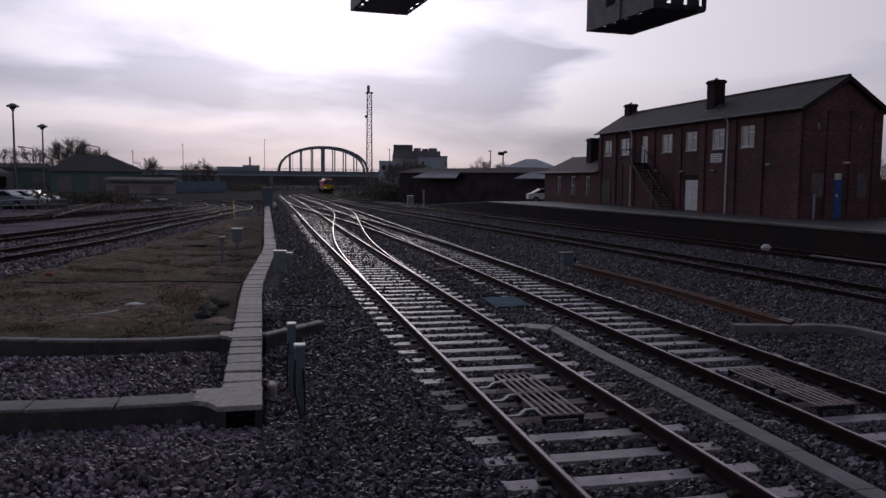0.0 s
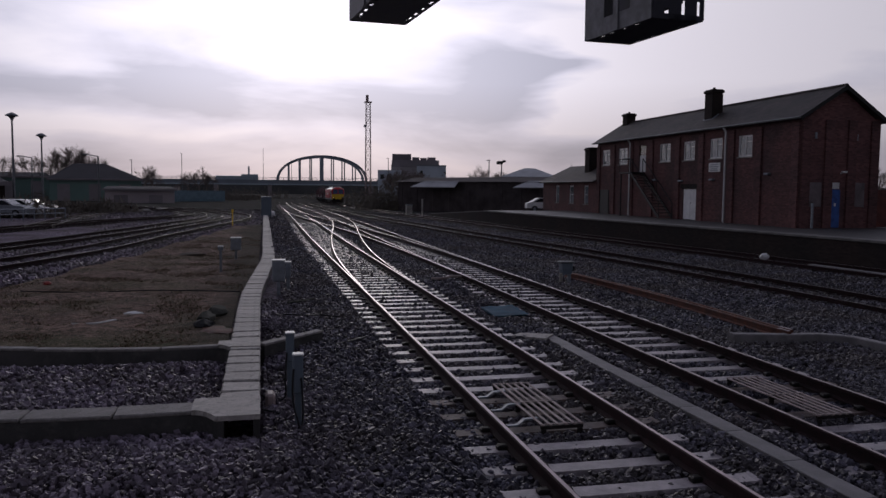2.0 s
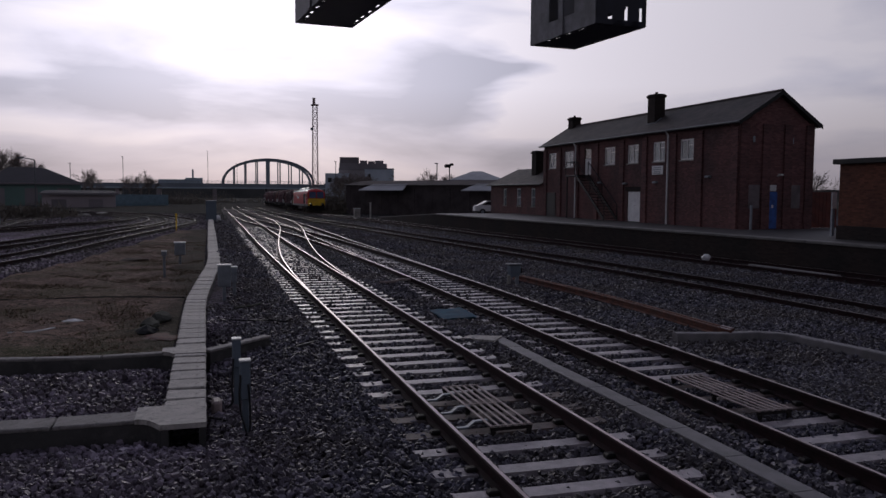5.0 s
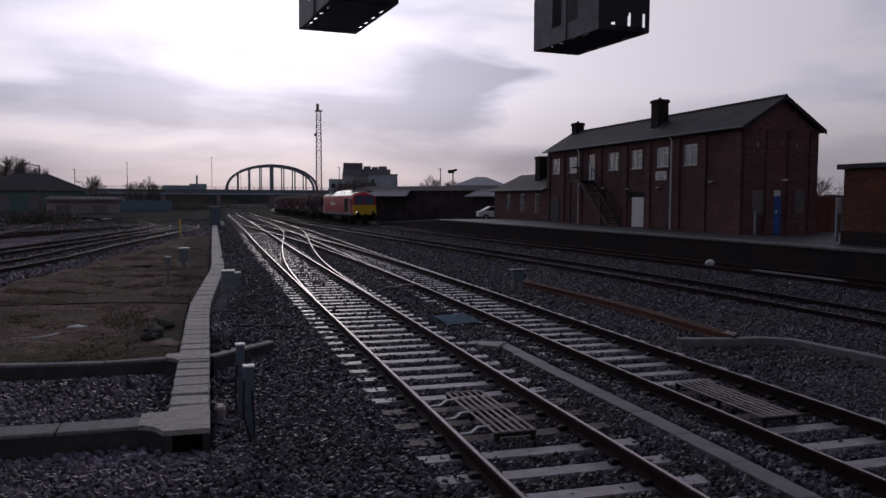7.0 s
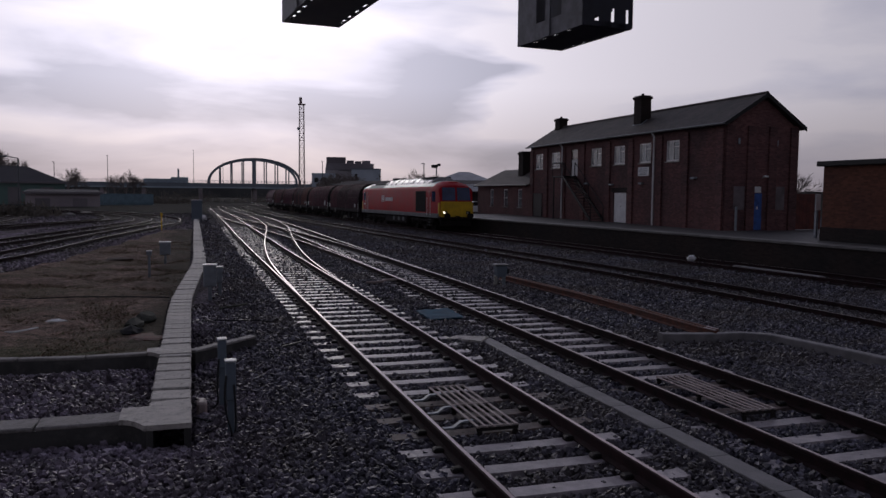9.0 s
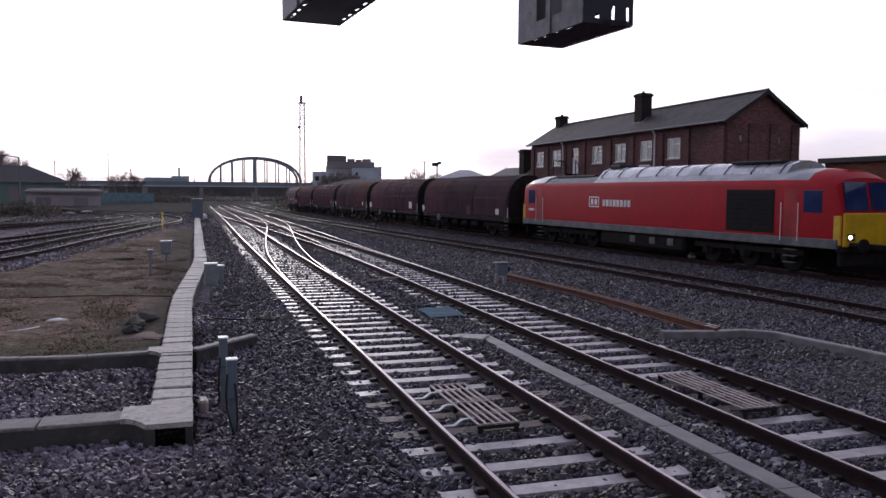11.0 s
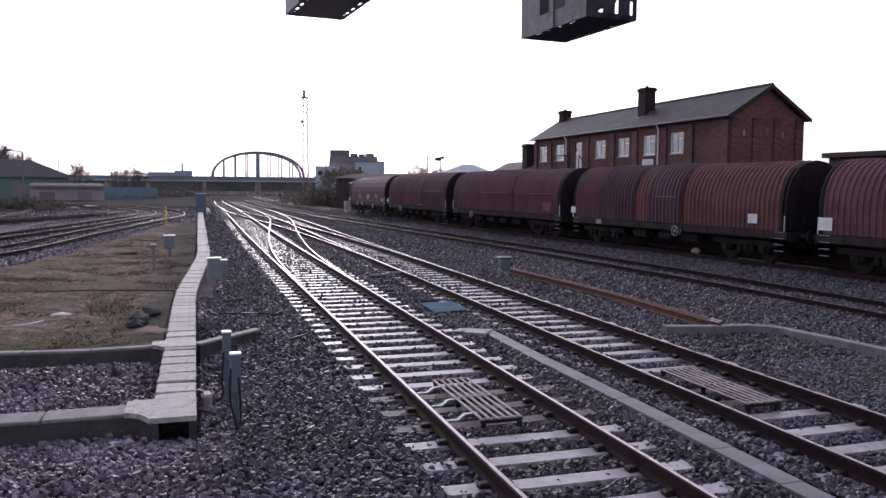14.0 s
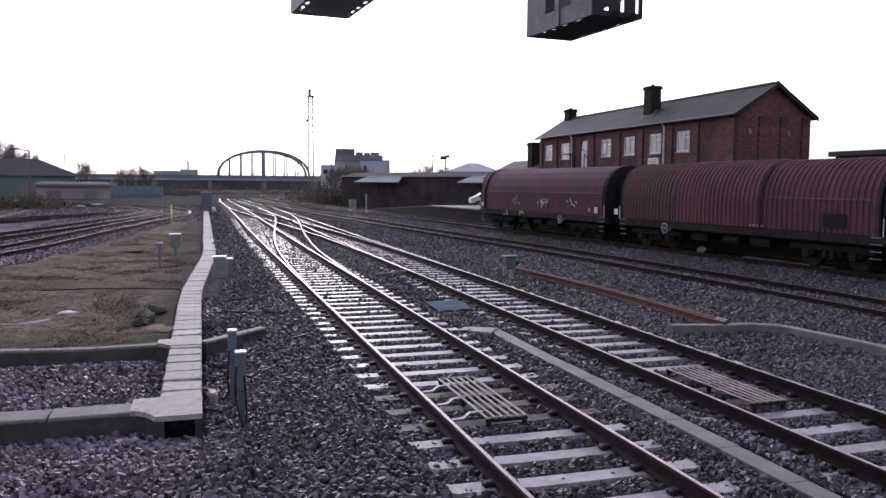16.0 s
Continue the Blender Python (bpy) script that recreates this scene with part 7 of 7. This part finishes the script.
def scrub(points, label, seed, density=1.0):
    """Leafless bramble and scrub: heaps of small twiggy tufts."""
    rng = np.random.default_rng(seed)
    g = Geo()
    for x, y, r, h in points:
        for k in range(int(260 * density)):
            a, u = rng.random() * 6.283, rng.random() ** 0.5
            px, py = x + r * u * math.cos(a), y + r * 0.7 * u * math.sin(a)
            top = h * (1 - 0.75 * u * u) * (0.75 + 0.4 * rng.random())
            z0 = ground_z(px, py) - 0.2
            p = Vector((px, py, z0 + top * rng.random()))
            for t in range(2):
                d = Vector((rng.normal(), rng.normal(), rng.normal() + 0.8)).normalized()
                s = d.orthogonal().normalized()
                l, w = rng.uniform(0.35, 0.9), rng.uniform(0.05, 0.14)
                g.add([p - s * w, p + s * w, p + d * l], [(0, 1, 2)])
    tagged(part("scrub", g, M["bush"]), label, "scrub", kind="stuff")


scrub([(-18.5 - 2.2 * k, 73 + 3 * (k % 3), 3.0, 1.6) for k in range(6)] + [(-24 + 3 * k, 88, 3, 1.5) for k in range(4)], "low dark scrub round the car park", 3)
scrub([(18.0 + 1.9 * k, 122 - 1.2 * k, 3.2, 3.4 + (k % 3)) for k in range(10)] + [(20, 150, 5, 5), (26, 150, 6, 6), (33, 175, 7, 7.5), (38, 178, 6, 7)], "dark leafless scrub beyond the platform end", 4, 1.4)
scrub([(-22 + 5 * k, 330 + 6 * (k % 2), 6, 5.0) for k in range(7)] + [(-70 + 9 * k, 300 + 8 * (k % 3), 7, 3.2 + (k % 2)) for k in range(8)] + [(22 + 8 * k, 310 + 7 * (k % 2), 7, 4.0) for k in range(5)], "dark scrub on the bank under the bridge", 6, 0.8)
scrub([(-48 + 6 * k, 200 + (k % 2) * 6, 6, 2.5) for k in range(5)] + [(-20 + 4 * k, 225 + 14 * (k % 3), 5, 1.7) for k in range(6)], "scrub along the far sidings", 7, 0.7)


def far_bank():
    """The dark rise of town and embankment that closes the view."""
    g = Geo()
    rng = np.random.default_rng(2)
    pts = []
    for k in range(121):
        b = -75 + 150 * k / 120
        pts.append((b, 6.3 + 1.6 * noise.noise((b * 0.25, 0, 5)) + 1.2 * noise.noise((b * 1.1, 0, 9))))
    g.loft([[tuple(bearing(b, 620, -6)), tuple(bearing(b, 640, max(1.5, z))), tuple(bearing(b, 700, max(1.0, z - 1))), tuple(bearing(b, 760, -6))] for b, z in pts], closed=False, caps=False)
    tagged(part("backdrop", g, M["earth"]), "low dark rise of town and trees far off", "backdrop", kind="structure")


far_bank()


# ---- signal gantry over the lines ----
def signal_gantry():
    ob = thing("signal_gantry", "dark steel cantilever signal gantry with two open equipment cages", "signal gantry")
    zb = 6.85
    part("column", Geo().box(-6.8, -6.2, 13.9, 14.5, -0.3, 7.7, 0.03), M["gantry"], ob)
    for z in (zb, zb + 0.9):
        for y in (13.7, 14.7):
            part("chord", Geo().box(-6.9, 9.0, y - 0.07, y + 0.07, z, z + 0.14, 0.01), M["gantry"], ob)
    g = Geo()
    for k in range(16):
        x = -6.5 + k
        for y in (13.7, 14.7):
            g.tube((x, y, zb + 0.1), (x + 0.5, y, zb + 0.95), 0.04, n=4).tube((x + 0.5, y, zb + 0.95), (x + 1, y, zb + 0.1), 0.04, n=4)
    part("bracing", g, M["gantry"], ob)
    for x0, y0, rot in ((1.98, 12.95, 5.2), (7.13, 13.68, 5.2)):
        w, l, z = 1.10, 2.55, 5.90
        at = pose(x0, y0, z, 0, 0, rot)
        cage = part("cage_floor", Geo().box(0.11, w - 0.11, 0.11, l - 0.11, 0, 0.02, at=at), M["gantry_dark"], ob, "slotted dark floor plate of the cage")
        # slotted rim: an outer strip held by short bridges, so that the sky shows through
        g = Geo()
        for a, b, c, d in ((0, w, 0, 0.05), (0, w, l - 0.05, l), (0, 0.05, 0.05, l - 0.05), (w - 0.05, w, 0.05, l - 0.05)):
            g.box(a, b, c, d, 0, 0.02, at=at)
        for a, b in ((0.05, 0.10), (0.16, 0.22), (0.40, 0.62), (0.80, 0.84), (0.90, w - 0.05)):
            for c, d in ((0.05, 0.11), (l - 0.11, l - 0.05)):
                g.box(a, b, c, d, 0.0, 0.02, at=at)
        for a, b in ((0.11, 0.5), (0.75, 1.0), (1.22, 1.45), (1.68, 1.82), (2.05, 2.1), (2.2, l - 0.11)):
            for c, d in ((0.05, 0.11), (w - 0.11, w - 0.05)):
                g.box(c, d, a, b, 0.0, 0.02, at=at)
        part("slotted_rim", g, M["gantry_dark"], cage)
        # side panels: the near-side one framed with an opening
        g = Geo()
        g.box(-0.02, 0.0, 0, l, 0.0, 0.34, at=at).box(-0.02, 0.0, 0, 0.75, 0.341, 1.1, at=at).box(-0.02, 0.0, 1.75, l, 0.341, 1.1, at=at).box(-0.05, -0.021, 1.15, 1.32, 0.0, 1.1, at=at)
        part("side_panel", g, M["gantry_light"], cage, "paler side panel with an opening")
        part("corner_post", Geo().box(w - 0.03, w + 0.02, -0.02, 0.06, 0.021, 1.1, at=at), M["gantry_dark"], cage)
        g = Geo()
        g.box(0, w, -0.02, 0, 0.36, 1.1, at=at).box(0, 0.25, -0.02, 0, 0, 0.36, at=at).box(0.35, 0.62, -0.02, 0, 0, 0.36, at=at).box(0.70, w - 0.14, -0.02, 0, 0, 0.36, at=at).box(w - 0.06, w, -0.02, 0, 0, 0.36, at=at).box(0.25, w - 0.06, -0.02, 0, 0.0, 0.1, at=at).box(0.25, 0.35, -0.02, 0, 0.2, 0.36, at=at)
        part("end_panel", g, M["gantry_dark"], cage, "dark end panel with small holes")
        part("ledge", Geo().box(0.02, 0.4, 0.3, l - 0.1, 0.32, 0.36, at=at), M["gantry_light"], cage)
        part("signal_head", Geo().box(0.12, 0.9, 0.3, 2.2, 0.37, 1.08, 0.04, at=at), M["gantry_dark"], cage)
        for xx in (0.1, w - 0.1):
            part("hanger", Geo().box(xx - 0.05, xx + 0.05, 1.0, 1.12, 1.0, 1.8, at=at), M["gantry"], cage)


signal_gantry()


# ---- the train's run ----
# metres along the line: steady, then gaining a little as the train draws level
SPEED, FASTER, NOSE = 16.55, 16.87, 262.3


def run(t):
    """Where the train's nose stands on its line at time t."""
    u = min(1.0, max(0.0, (t - 10.8) / 1.2))
    return NOSE - SPEED * t - (FASTER - SPEED) * (0.6 * u * u + max(0.0, t - 12.0))



def motions():
    line = LINES["train"]
    for ob, start, length, (f, r) in TRAIN:
        rows = []
        for k in range(33):
            t = k * 0.5
            s = run(t) + start
            a, _ = along(line, s + f)
            b, _ = along(line, s + r)
            e = (b - a) / np.linalg.norm(b - a)
            o = a - e * f
            h = math.degrees(math.atan2(-e[0], e[1]))
            p = math.degrees(math.asin(e[2]))
            rows.append((t, pose(*o, p, 0, h)))
        walk(ob, rows)
    # wheels roll without slipping, keyed often enough for their speed
    for ob, y, r in SPINNING:
        walk(ob, [(k / 30, pose(0, y, r, math.degrees((NOSE - run(k / 30)) / r) % 360, 0, 0)) for k in range(481)])


motions()
